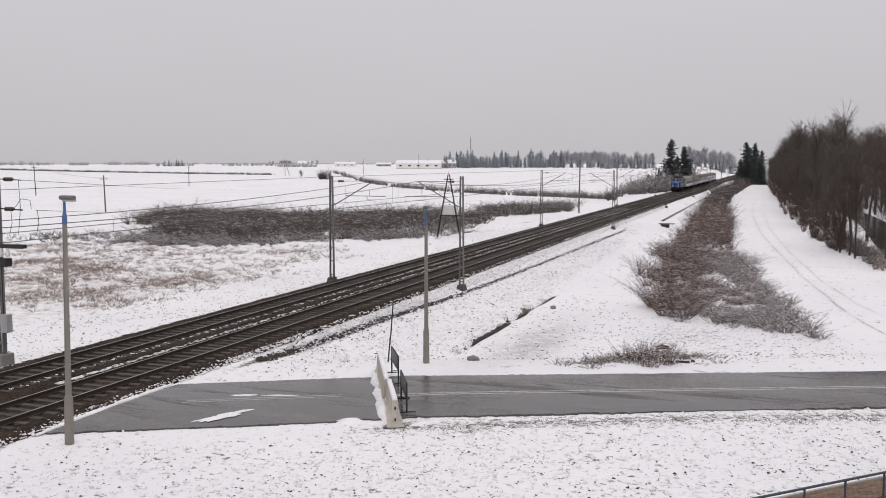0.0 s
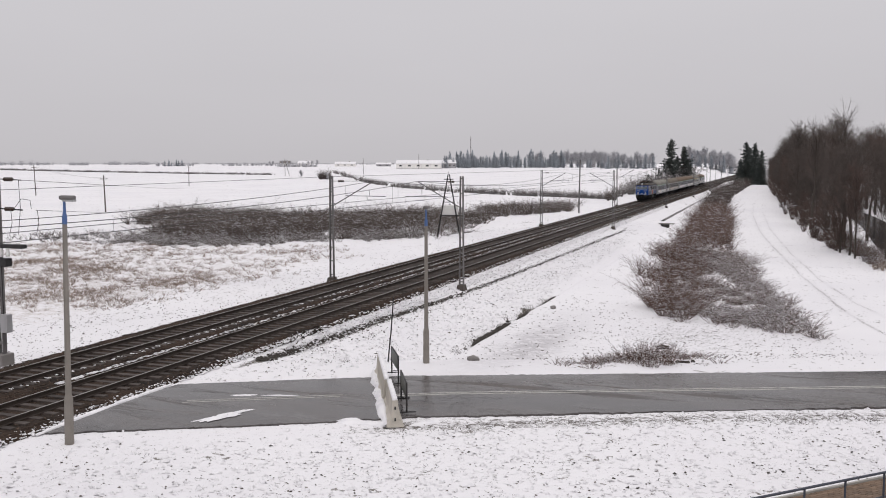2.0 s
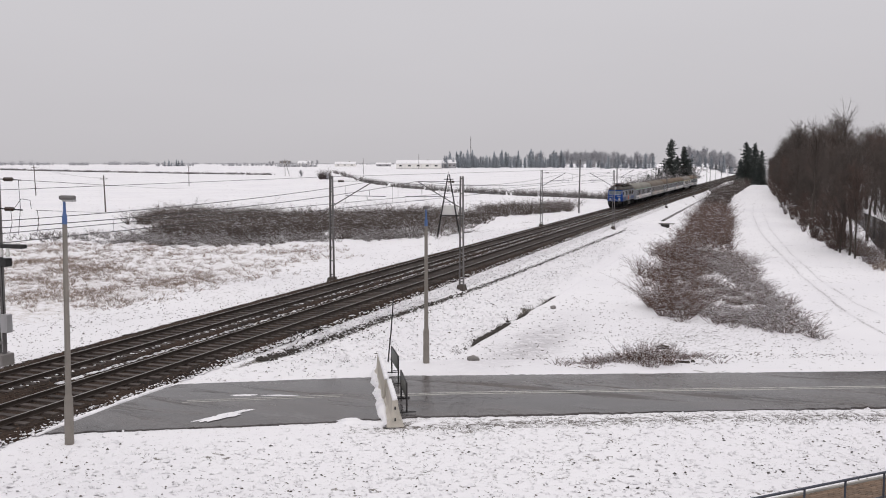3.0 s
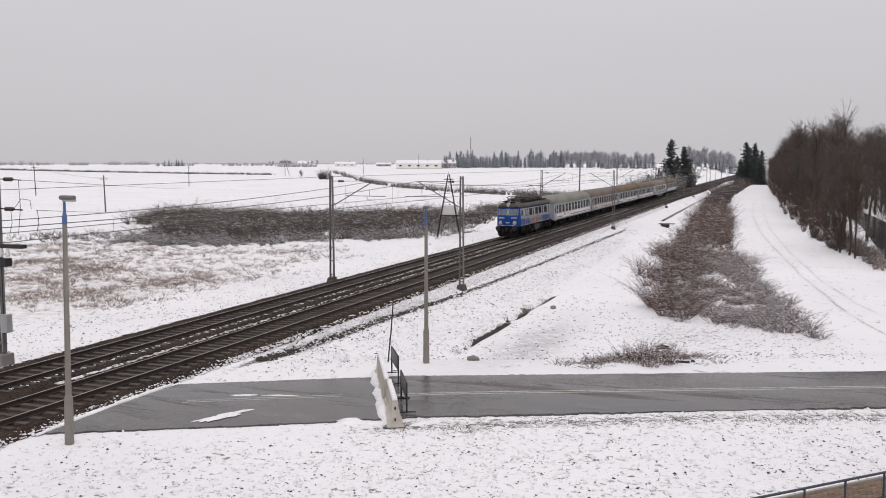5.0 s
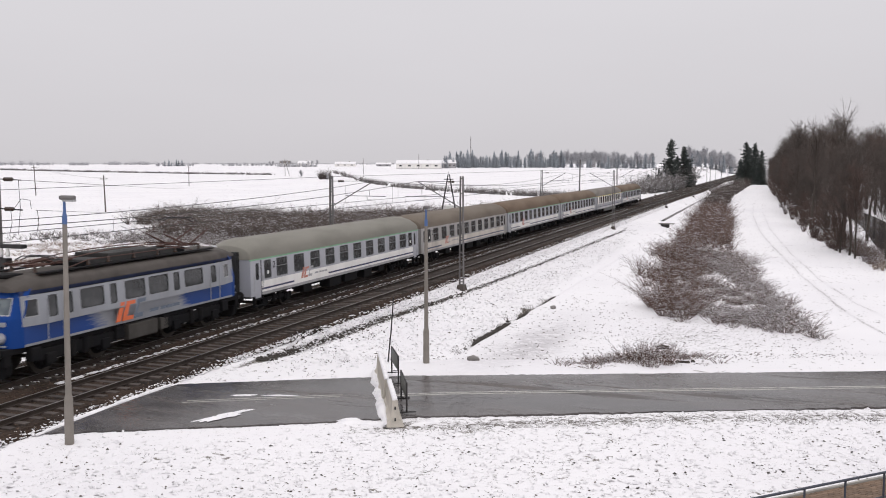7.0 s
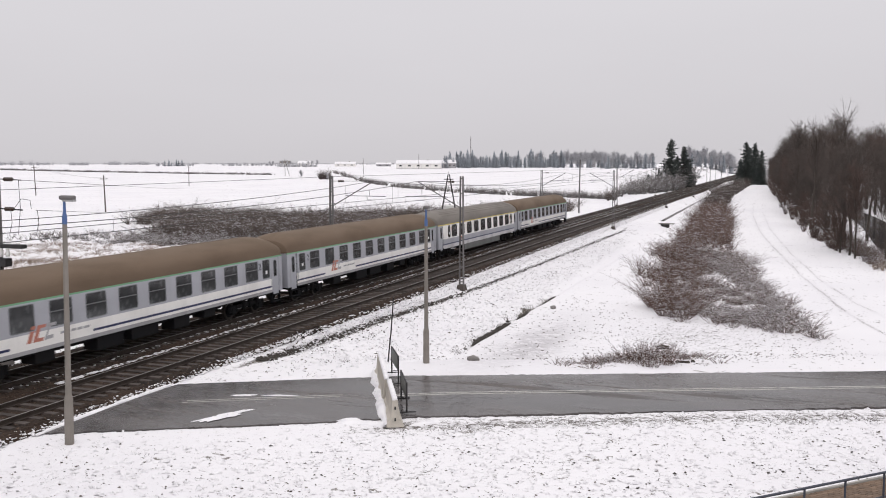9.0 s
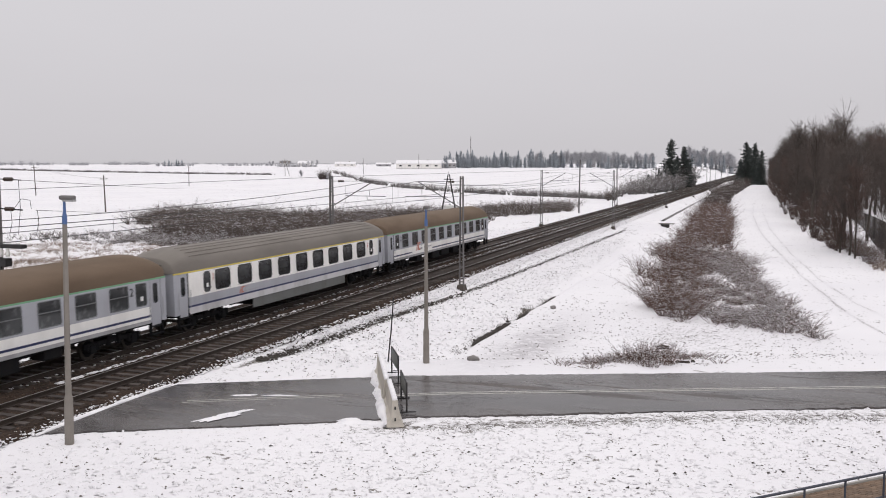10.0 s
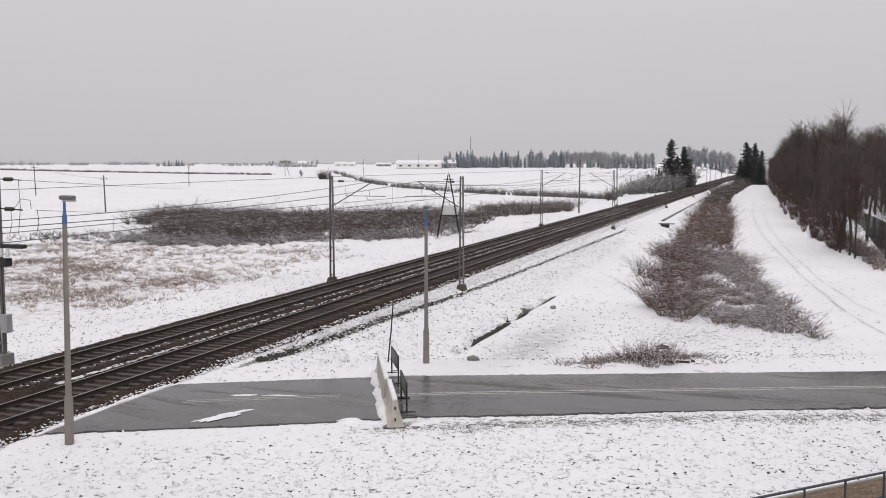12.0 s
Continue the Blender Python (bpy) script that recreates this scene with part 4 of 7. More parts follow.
    holes = [c for c in cabw] + [(p, q_, 2.2, 3.0) for p, q_ in narrow] + [(p, q_, 2.25, 3.0) for p, q_ in wide]
    side_panel("upper_side", s0, s1, 1.98, 3.08, w, M["loco_grey"], t, holes, label="light grey upper body side", corner=0.1)
    side_panel("lower_side", s0, s1, 1.34, 1.98, w, M["loco_fade"], t, label="lower body side, blue at both ends fading to grey")
    side_panel("sill", s0, s1, z0, 1.34, w, M["loco_grey"], t)
    side_panel("cantrail", s0, s1, 3.08, 3.26, w, M["cantrail"], t, label="dark sooty blue cantrail band")
    for y0, y1, za, zb in cabw:
        for s in (-1, 1):
            window(t, y0, y1, za, zb, w, s)
    for p, q_ in narrow:
        for s in (-1, 1):
            window(t, p, q_, 2.2, 3.0, w, s, 0, 0.1, "rubber")
    for p, q_ in wide:
        for s in (-1, 1):
            window(t, p, q_, 2.25, 3.0, w, s, 0, 0.18, "rubber")
    for yy in (2.2, 2.98, 12.62, 13.38):
        hr = bmesh.new()
        for s in (-1, 1):
            tube(hr, [(s * (w + 0.05), yy, 1.35), (s * (w + 0.05), yy, 2.9)], 0.018, 6)
        part("door_handrail", hr, M["loco_grey"], t)
    for s in (-1, 1):
        logo(t, 5.95, 1.40, w, s, 1.25, "orange", "slate")
    part("underframe", box((0, L / 2, 1.15), (2.8, b - a, 0.24), 0.03), M["loco_dark"], t)
    part("machine_core", box((0, L / 2, 2.2), (1.0, b - a - 2, 1.9)), M["interior"], t)
    roof_shell(t, "roof", w, 3.24, 3.78, a + 0.28, b - 0.28, 0.55, "loco_roof", "soot-stained grey brown roof")
    # roof equipment
    for yy, rl, rh in ((5.75, 1.0, 0.24), (7.15, 1.5, 0.40), (8.8, 1.6, 0.40), (10.3, 1.0, 0.24)):
        part("roof_box", box((0, yy, 3.74 + rh / 2), (1.7, rl, rh), 0.05), M["loco_roof_dark"], t, "sooty dark grey roof equipment box")
    for sx in (-0.85, 0.85):
        for yy in (5.2, 6.4, 8.0, 9.6, 10.9):
            part("roof_insulator", tube(bmesh.new(), [(sx, yy, 3.6), (sx, yy, 3.8), (sx, yy, 4.0)], [0.05, 0.085, 0.04], 10), M["porcelain"], t)
        cb = tube(bmesh.new(), [(sx, 1.6, 3.62), (sx * 1.05, 2.6, 3.70), (sx, 4.0, 3.78), (sx, 5.2, 4.0), (sx, 8.0, 4.0), (sx, 10.9, 4.0), (sx, 12.2, 3.80)], 0.02, 6)
        part("roof_cable", cb, M["copper_red"], t)
    for yy in (4.95, 6.45, 7.95, 9.65):
        part("roof_rib", box((0, yy, 3.79), (1.9, 0.06, 0.06), 0.01), M["loco_dark"], t)
    part("horn", tube(bmesh.new(), [(0.5, 1.1, 3.74), (0.5, 1.5, 3.74)], [0.07, 0.03], 10), M["loco_dark"], t)
    bb = bmesh.new()
    for sx in (-0.6, 0.6):
        tube(bb, [(sx, 3.4, 4.02), (sx, 5.4, 4.18), (sx * 0.8, 7.0, 4.24), (sx * 0.8, 9.4, 4.24), (sx, 10.9, 4.18), (sx, 13.0, 4.02)], 0.025, 6)
    part("busbar", bb, M["copper_red"], t)

    def pantograph(yc, up, d):
        p = empty("pantograph")
        p.parent = t
        b1 = bmesh.new()
        for sx in (-0.55, 0.55):
            tube(b1, [(sx, yc - 0.9, 3.98), (sx, yc + 0.9, 3.98)], 0.03, 6)
        for sy in (-0.9, 0, 0.9):
            tube(b1, [(-0.55, yc + sy, 3.98), (0.55, yc + sy, 3.98)], 0.03, 6)
        part("base_frame", b1, M["copper_red"], p)
        for sx in (-0.55, 0.55):
            for sy in (-0.8, 0.8):
                ins = tube(bmesh.new(), [(sx, yc + sy, 3.6), (sx, yc + sy, 3.75), (sx, yc + sy, 3.96)], [0.06, 0.09, 0.05], 10)
                part("insulator", ins, M["porcelain"], p)
        top = 5.2 if up else 4.22
        mid = 4.62 if up else 4.06
        reach = 1.75 if up else 1.25
        for sx in (-0.5, 0.5):
            arm = bmesh.new()
            tube(arm, [(sx, yc - 0.1, 4.0), (sx * 0.95, yc - reach, mid), (sx * 0.9, yc - reach + 0.06, mid + 0.05), (sx * 0.7, yc, top)], [0.05, 0.038, 0.014, 0.012], 6)
            part("arm", arm, M["copper_red"], p)
            arm = bmesh.new()
            tube(arm, [(sx, yc + 0.1, 4.0), (sx * 0.95, yc + reach, mid), (sx * 0.9, yc + reach - 0.06, mid + 0.05), (sx * 0.7, yc, top)], [0.05, 0.038, 0.014, 0.012], 6)
            part("arm", arm, M["copper_red"], p)
        hd = bmesh.new()
        for sy in (-0.2, 0.2):
            tube(hd, [(-0.95, yc + sy, top - 0.12), (-0.6, yc + sy, top + 0.05), (0.6, yc + sy, top + 0.05), (0.95, yc + sy, top - 0.12)], 0.025, 6)
        part("collector_head", hd, M["dark_steel"], p)

    pantograph(3.5, False, 1)
    pantograph(12.35, True, -1)
    bogie(t, 4.1, 3.05, 0.625)
    bogie(t, L - 4.1, 3.05, 0.625)
    for yc in (4.1, L - 4.1):
        for s in (-1, 1):
            part("bogie_side", box((s * 1.14, yc, 0.80), (0.14, 4.5, 0.44), 0.04), M["loco_dark"], t)
            for dy in (-1.52, 1.52):
                part("axle_box", box((s * 1.22, yc + dy, 0.62), (0.2, 0.5, 0.42), 0.05), M["loco_dark"], t)
            for dy in (-2.3, 2.3):
                part("sand_box", box((s * 1.2, yc + dy, 0.92), (0.3, 0.5, 0.5), 0.04), M["loco_dark"], t)
            part("spring", tube(bmesh.new(), [(s * 1.22, yc - 0.35, 0.5), (s * 1.22, yc - 0.35, 1.1)], 0.13, 12), M["loco_dark"], t)
            part("spring", tube(bmesh.new(), [(s * 1.22, yc + 0.35, 0.5), (s * 1.22, yc + 0.35, 1.1)], 0.13, 12), M["loco_dark"], t)
    part("centre_beam", box((0, L / 2, 0.8), (1.4, 4.5, 0.6), 0.05), M["loco_dark"], t)
    for yy in (5.2, 11.2):
        part("roof_resistor", box((0.55, yy, 3.86), (0.5, 1.0, 0.2), 0.03), M["loco_dark"], t)
        part("roof_resistor", box((-0.55, yy, 3.86), (0.5, 1.0, 0.2), 0.03), M["loco_dark"], t)
    for sx, y0_, y1_ in ((-0.98, 2.4, 13.6), (0.98, 2.4, 13.6)):
        part("roof_walkway", box((sx, (y0_ + y1_) / 2, 3.76), (0.28, y1_ - y0_, 0.05), 0.01), M["loco_dark"], t)
    part("roof_platform", box((0, 1.75, 3.73), (1.1, 0.8, 0.12), 0.04), M["loco_dark"], t)
    for s in (-1, 1):
        part("equipment_box", box((s * 1.05, L / 2 - 0.15, 0.85), (0.7, 1.9, 0.62), 0.03), M["dusty_box"], t, "dusty underfloor equipment box")
        part("relay_box", box((s * 1.2, L / 2 + 1.35, 0.85), (0.3, 0.5, 0.5), 0.03), M["dusty_box"], t, "small dusty underfloor box")
    # the cab sides draw in towards both fronts
    parts_ = [o for c in t.children for o in [c, *c.children, *[g for k in c.children for g in k.children]]]
    done = set()
    for o in parts_:
        if o.data is None or o.data.name in done or o.name.split(".")[0] in ("buffer", "coupler_hook", "plough", "brake_hose", "wheel", "hub", "axle", "bogie_frame", "bogie_side", "axle_box", "sand_box", "spring", "pane"):
            continue
        done.add(o.data.name)
        for v in o.data.vertices:
            y = v.co.y + o.location.y
            v.co.x *= 1 - 0.20 * min(1.0, max(0.0, (2.25 - min(y, L - y)) / 1.5))
    for o in parts_:
        if o.name.split(".")[0] == "pane" and o.parent.parent == t:
            y = o.parent.location.y
            k = (2.25 - min(y, L - y)) / 1.5
            if k > 0 and o.data.name not in done:
                done.add(o.data.name)
                for v in o.data.vertices:
                    e = v.co.y + y
                    v.co.x *= 1 - 0.20 * min(1.0, max(0.0, (2.25 - min(e, L - e)) / 1.5))
    return tagged(t, "blue and grey electric locomotive with raised rear pantograph", "locomotive")


loco = build_loco()
coach_a = build_coach("roof_grey", label="white and grey passenger coach with pale grey roof")
coach_c = build_coach("roof_dun", label="grimy beige-white passenger coach with grey-brown roof", white="coach_beige", pale="coach_dusty")
coach_b = build_coach("roof_brown", label="white and grey passenger coach with brown dusty roof")
coach_f = build_coach("roof_ribbed", True, "white first-class coach with yellow stripe and ribbed roof")
for co, ch in ((coach_a, "2"), (coach_b, "2"), (coach_c, "2"), (coach_f, "1")):
    for s in (-1, 1):
        for yy in ((2.63, COACH_L - 2.63) if ch == "2" else (3.33, COACH_L - 3.15)):
            digit(co, ch, yy, 2.3, s, 1.41, 0.5, M["rubber" if ch == "2" else "emblem_red"])
COACHES = [coach_a, coach_c, coach_b, copy_thing(coach_b, pose(0, 0, 0)), coach_f, copy_thing(coach_b, pose(0, 0, 0))]


# ---- street lamps ----
def build_lamp(x, y, h, lean, face):
    z = float(land(x, y))
    t = empty("street_lamp", pose(x, y, z, 0, lean, face))
    part("lower_post", tube(bmesh.new(), [(0, 0, -0.3), (0, 0, 1.35), (0, 0, 1.5)], [0.135, 0.125, 0.085], 14), M["lamp_concrete"], t)
    part("post", tube(bmesh.new(), [(0, 0, 1.4), (0, 0, h - 0.75)], [0.09, 0.065], 14), M["lamp_concrete"], t, "slender grey concrete post")
    part("painted_band", tube(bmesh.new(), [(0, 0, h - 0.76), (0, 0, h - 0.55), (0, 0, h - 0.42), (0, 0, h - 0.05)], [0.072, 0.072, 0.045, 0.035], 12), M["blue_band"], t, "faded blue painted top")
    head = bmesh.new()
    bx(head, (0.1, 0, h), (0.44, 0.22, 0.13), 0.05)
    hd = part("lamp_head", head, M["mast"], t, "grey lamp housing")
    part("diffuser", box((0.15, 0, h - 0.08), (0.36, 0.18, 0.06), 0.02), M["lamp_glass"], hd)
    return tagged(t, "grey concrete street lamp with faded blue top", "street lamp", "street lamps")


build_lamp(7.04, 21.68, 7.2, 0.9, 10)
build_lamp(12.73, 36.25, 6.5, 0.0, 95)


# ---- vegetation ----
def mesh_np(name, V, F, mat, parent=None):
    """A mesh object from arrays of corners and triangles."""
    me = bpy.data.meshes.new(name)
    V, F = np.ascontiguousarray(V, np.float32), np.ascontiguousarray(F, np.int32)
    me.vertices.add(len(V))
    me.vertices.foreach_set("co", V.ravel())
    me.loops.add(F.size)
    me.loops.foreach_set("vertex_index", F.ravel())
    me.polygons.add(len(F))
    me.polygons.foreach_set("loop_start", np.arange(0, F.size, 3, dtype=np.int32))
    me.update(calc_edges=True)
    me.materials.append(mat)
    ob = new(name, me)
    if parent is not None:
        ob.parent = parent
    return ob


def unit(v):
    return v / np.maximum(np.linalg.norm(v, axis=-1, keepdims=True), 1e-9)


def rods(P, Q, r0, r1, sides=3):
    """Tapered bars from each P to each Q."""
    d = unit(Q - P)
    ref = np.where(np.abs(d[:, 2:3]) < 0.9, [[0, 0, 1.0]], [[1.0, 0, 0]])
    a = unit(np.cross(d, ref))
    b = np.cross(d, a)
    r0, r1 = np.broadcast_to(r0, len(P))[:, None], np.broadcast_to(r1, len(P))[:, None]
    rings = []
    for c, r in ((P, r0), (Q, r1)):
        for k in range(sides):
            t = 2 * math.pi * k / sides
            rings.append(c + (a * math.cos(t) + b * math.sin(t)) * r)
    V = np.stack(rings, 1).reshape(-1, 3)
    base = np.arange(len(P))[:, None] * 2 * sides
    F = []
    for k in range(sides):
        k2 = (k + 1) % sides
        F += [np.concatenate([base + k, base + k2, base + sides + k2], 1), np.concatenate([base + k, base + sides + k2, base + sides + k], 1)]
    return V, np.stack(F, 1).reshape(-1, 3)


def spikes(P, Q, r):
    """Thin pointed twigs from each P to each Q."""
    d = unit(Q - P)
    ref = np.where(np.abs(d[:, 2:3]) < 0.9, [[0, 0, 1.0]], [[1.0, 0, 0]])
    a = unit(np.cross(d, ref))
    b = np.cross(d, a)
    r = np.broadcast_to(r, len(P))[:, None]
    V = np.stack([P + a * r, P - a * r * 0.5 + b * r * 0.87, P - a * r * 0.5 - b * r * 0.87, Q], 1).reshape(-1, 3)
    i = np.arange(len(P))[:, None] * 4
    F = np.concatenate([i + [[0, 1, 3]], i + [[1, 2, 3]], i + [[2, 0, 3]]], 1).reshape(-1, 3)
    return V, F


def join(parts_):
    Vs, Fs, n = [], [], 0
    for V, F in parts_:
        Vs.append(V)
        Fs.append(F + n)
        n += len(V)
    return np.concatenate(Vs), np.concatenate(Fs)


def rand_dir(rng, n, up=0.0):
    v = rng.normal(size=(n, 3))
    v[:, 2] += up
    return unit(v)


def bare_tree(seed, h, spread=0.42, bare=0.25, twig="twig", limbs=22, r=0.16, dense=1.0, thick=1.0, bark="bark"):
    """A leafless tree: trunk, limbs and a crown of fine twigs."""
    rng = np.random.default_rng(seed)
    t = empty("bare_tree")
    n = 9
    zs = np.linspace(0, h * 0.86, n)
    sway = np.cumsum(rng.normal(0, 0.10, (n, 2)), 0) * (h / 14)
    tr = np.stack([sway[:, 0] - sway[0, 0], sway[:, 1] - sway[0, 1], zs - 0.3], 1)
    rad = np.linspace(r, r * 0.2, n)
    V, F = join([rods(tr[i:i + 1], tr[i + 1:i + 2], rad[i], rad[i + 1], 7) for i in range(n - 1)])
    mesh_np("trunk", V, F, M[bark], t)
    u = np.sort(rng.uniform(bare, 1.0, limbs))
    P = np.stack([np.interp(u, np.linspace(0, 1, n), tr[:, k]) for k in range(3)], 1)
    az = rng.uniform(0, 2 * math.pi, limbs)
    ln = h * spread * (0.35 + 0.75 * (1 - u) * (u > bare)) * rng.uniform(0.7, 1.2, limbs)
    lift = rng.uniform(0.5, 1.4, limbs) + u
    D = unit(np.stack([np.cos(az), np.sin(az), lift], 1))
    mid = P + D * ln[:, None] * 0.5 + rng.normal(0, 0.06, (limbs, 3)) * ln[:, None]
    end = P + D * ln[:, None] + np.stack([0 * u, 0 * u, ln * 0.22], 1)
    rl = r * 0.34 * (1.1 - 0.8 * u)
    V, F = join([rods(P, mid, rl, rl * 0.65, 4), rods(mid, end, rl * 0.65, rl * 0.22, 4)])
    mesh_np("branchwork", V, F, M[bark], t)
    segs = [(P, mid), (mid, end)]
    k = int(9 * dense)
    A, B = [], []
    for a, b in segs:
        w = rng.uniform(0.1, 1, (len(a), k, 1))
        st = a[:, None] + (b - a)[:, None] * w
        dd = unit(unit(b - a)[:, None] * 0.7 + rng.normal(0, 0.62, (len(a), k, 3)) + [[[0, 0, 0.35]]])
        A.append(st.reshape(-1, 3))
        B.append((st + dd * rng.uniform(0.07, 0.17, (len(a), k, 1)) * h).reshape(-1, 3))
    A, B = np.concatenate(A), np.concatenate(B)
    sub = rods(A, B, 0.017 * thick, 0.008 * thick, 3)
    kk = int(8 * dense)
    w = rng.uniform(0.15, 1, (len(A), kk, 1))
    st = A[:, None] + (B - A)[:, None] * w
    dd = unit(unit(B - A)[:, None] * 0.8 + rng.normal(0, 0.6, (len(A), kk, 3)) + [[[0, 0, 0.3]]])
    Q = st + dd * rng.uniform(0.03, 0.075, (len(A), kk, 1)) * h
    fine = spikes(st.reshape(-1, 3), Q.reshape(-1, 3), 0.011 * thick)
    V, F = join([sub, fine])
    mesh_np("crown", V, F, M[twig], t)
    return t


def spruce(seed, h, width, mat, rings=26, per=10, blade=0.055):
    """A conifer: trunk and whorls of drooping boughs with needle fans."""
    rng = np.random.default_rng(seed)
    t = empty("spruce")
    V, F = rods(np.array([[0, 0, -0.4]]), np.array([[0, 0, h * 0.97]]), h * 0.014, h * 0.002, 7)
    mesh_np("trunk", V, F, M["bark"], t)
    P, Q, R = [], [], []
    lobe = rng.uniform(0, 6.28, 4)
    for k in range(rings):
        for j in range(max(4, int(per * (1.15 - 0.6 * k / rings)))):
            u = 0.05 + 0.94 * min(1.0, max(0.0, (k + rng.uniform(-1.2, 1.2)) / rings))
            az = rng.uniform(0, 2 * math.pi)
            uneven = 1 + 0.28 * math.sin(az + lobe[0] + 3 * u) + 0.22 * math.sin(2 * az + lobe[1] + 11 * u) + 0.16 * math.sin(17 * u + lobe[2])
            ln = width * (1 - u) ** 0.8 * rng.uniform(0.45, 1.1) * uneven + 0.2
            p = np.array([0, 0, u * h])
            d = np.array([math.cos(az), math.sin(az), -0.12 - 0.22 * (1 - u) + 0.5 * u + rng.normal(0, 0.1)])
            P.append(p)
            Q.append(p + d * ln)
            R.append(ln)
    P, Q, R = np.array(P), np.array(Q), np.array(R)
    boughs = spikes(P, Q, 0.03 * h / 14)
    k = 12
    w = rng.uniform(0.12, 1.0, (len(P), k, 1))
    st = P[:, None] + (Q - P)[:, None] * w
    side = unit(np.cross(Q - P, [0, 0, 1.0]))[:, None] * rng.choice([-1, 1], (len(P), k, 1))
    dd = unit(side * 0.8 + unit(Q - P)[:, None] * 0.7 + rng.normal(0, 0.2, (len(P), k, 3)) + [[[0, 0, -0.35]]])
    en = st + dd * (0.16 + 0.3 * R[:, None, None] * (1.1 - w)) * rng.uniform(0.6, 1.2, (len(P), k, 1))
    fans = spikes(st.reshape(-1, 3), en.reshape(-1, 3), blade * h / 14 + 0.015)
    V, F = join([boughs, fans])
    mesh_np("crown", V, F, M[mat], t)
    return t


def thicket(name, centres, heights, mat, seed, stems=16, side=4, spread=0.55, thick=0.012, snow=0.25, label="", cat="bushes", lean=0.0):
    """Dense leafless scrub with snow lying on part of the twigs."""
    rng = np.random.default_rng(seed)
    C = np.repeat(centres, stems, 0)
    Hh = np.repeat(heights, stems) * rng.uniform(0.45, 1.1, len(C))
    az, out = rng.uniform(0, 2 * math.pi, len(C)), rng.uniform(0, 1, len(C)) ** 0.7
    base = C + np.stack([np.cos(az), np.sin(az), 0 * az], 1) * (out * 0.25)[:, None]
    base[:, 2] = land(base[:, 0], base[:, 1]) - 0.03
    dirv = np.stack([np.cos(az) * out * spread, np.sin(az) * out * spread, np.ones(len(C))], 1) + rng.normal(0, 0.12, (len(C), 3))
    mid = base + dirv * (Hh * 0.55)[:, None]
    tip = mid + (dirv * [1.5, 1.5, 0.8] + rng.normal(0, 0.16, (len(C), 3))) * (Hh * 0.5)[:, None]
    V1 = rods(base, mid, thick * 1.2, thick * 0.8, 3)
    V2 = spikes(mid, tip, thick * 0.8)
    a = np.concatenate([base, mid])
    b = np.concatenate([mid, tip])
    w = rng.uniform(0.2, 1, (len(a), side, 1))
    st = (a[:, None] + (b - a)[:, None] * w).reshape(-1, 3)
    dd = unit(np.repeat(unit(b - a), side, 0) * 0.8 + rng.normal(0, 0.6, (len(st), 3)))
    en = st + dd * np.repeat(np.concatenate([Hh, Hh]), side)[:, None] * rng.uniform(0.12, 0.3, (len(st), 1))
    V3 = spikes(st, en, thick * 0.62)
    V, F = join([V1, V2, V3])
    ob = mesh_np(name, V, F, M[mat])
    tagged(ob, label, cat, kind="stuff")
    if snow:
        keep = rng.uniform(0, 1, len(st)) < snow * 1.5
        p, e = st[keep] + [0, 0, 0.02], en[keep] + [0, 0, 0.02]
        e = p + (e - p) * [1.1, 1.1, 0.35]
        Vs, Fs = spikes(p, e, thick * 1.35)
        tagged(mesh_np("lying_snow", Vs, Fs, M["fresh_snow"], ob), "snow lying on the twigs", kind="stuff")
    return ob


def scatter(rng, n, poly):
    """Random places inside a polygon of (x, y) corners."""
    poly = np.array(poly, float)
    lo, hi = poly.min(0), poly.max(0)
    out = []
    while len(out) < n:
        p = rng.uniform(lo, hi, (n * 2, 2))
        x, y = p[:, 0], p[:, 1]
        inside = np.zeros(len(p), bool)
        j = len(poly) - 1
        for i in range(len(poly)):
            xi, yi, xj, yj = *poly[i], *poly[j]
            hit = ((yi > y) != (yj > y)) & (x < (xj - xi) * (y - yi) / (yj - yi + 1e-12) + xi)
            inside ^= hit
            j = i
        out += p[inside].tolist()
    P = np.array(out[:n])
    P = P + rng.normal(0, 0.03, P.shape) * np.ptp(poly, axis=0)
    return np.concatenate([P, land(P[:, 0], P[:, 1])[:, None]], 1)


def clumped(rng, n, poly, per, radius):
    """Places gathered in clumps inside a polygon."""
    c = scatter(rng, max(1, n // per), poly)
    P = np.repeat(c, per, 0)
    P[:, :2] += rng.normal(0, radius, (len(P), 2))
    return P


def clump_heights(rng, P, per, lo, hi):
    return np.repeat(rng.uniform(lo, hi, len(P) // per), per) * rng.uniform(0.7, 1.15, len(P))


rng = np.random.default_rng(11)
# the strip of scrub between the railway and the lane
near_strip = clumped(rng, 360, [(18.6, 60), (21.5, 57.5), (25.2, 55), (27.2, 58), (25.4, 74), (22.6, 100), (16.2, 104), (17.3, 84)], 6, 0.7)
mid_strip = scatter(rng, 300, [(16.4, 100), (22.0, 100), (20.2, 140), (17.2, 190), (13.0, 190), (14.8, 140)])
far_strip = scatter(rng, 260, [(12.6, 190), (17.2, 190), (14.5, 280), (16, 420), (11, 420), (9.5, 280)])
fill_strip = scatter(rng, 60, [(22.6, 74), (25.3, 72), (24.6, 82), (23.0, 92), (22.0, 90)])
thicket("scrub_edge", fill_strip, rng.uniform(0.4, 1.2, len(fill_strip)), "red_twig", 26, 20, 5, 1.2, 0.012, 0.4, "low straggling scrub in the snow", "bushes")
edge_strip = scatter(rng, 130, [(25.2, 54), (28.9, 51.5), (27.2, 60), (25.4, 74), (24.2, 72), (26.2, 58), (22, 57), (21, 55.5)])
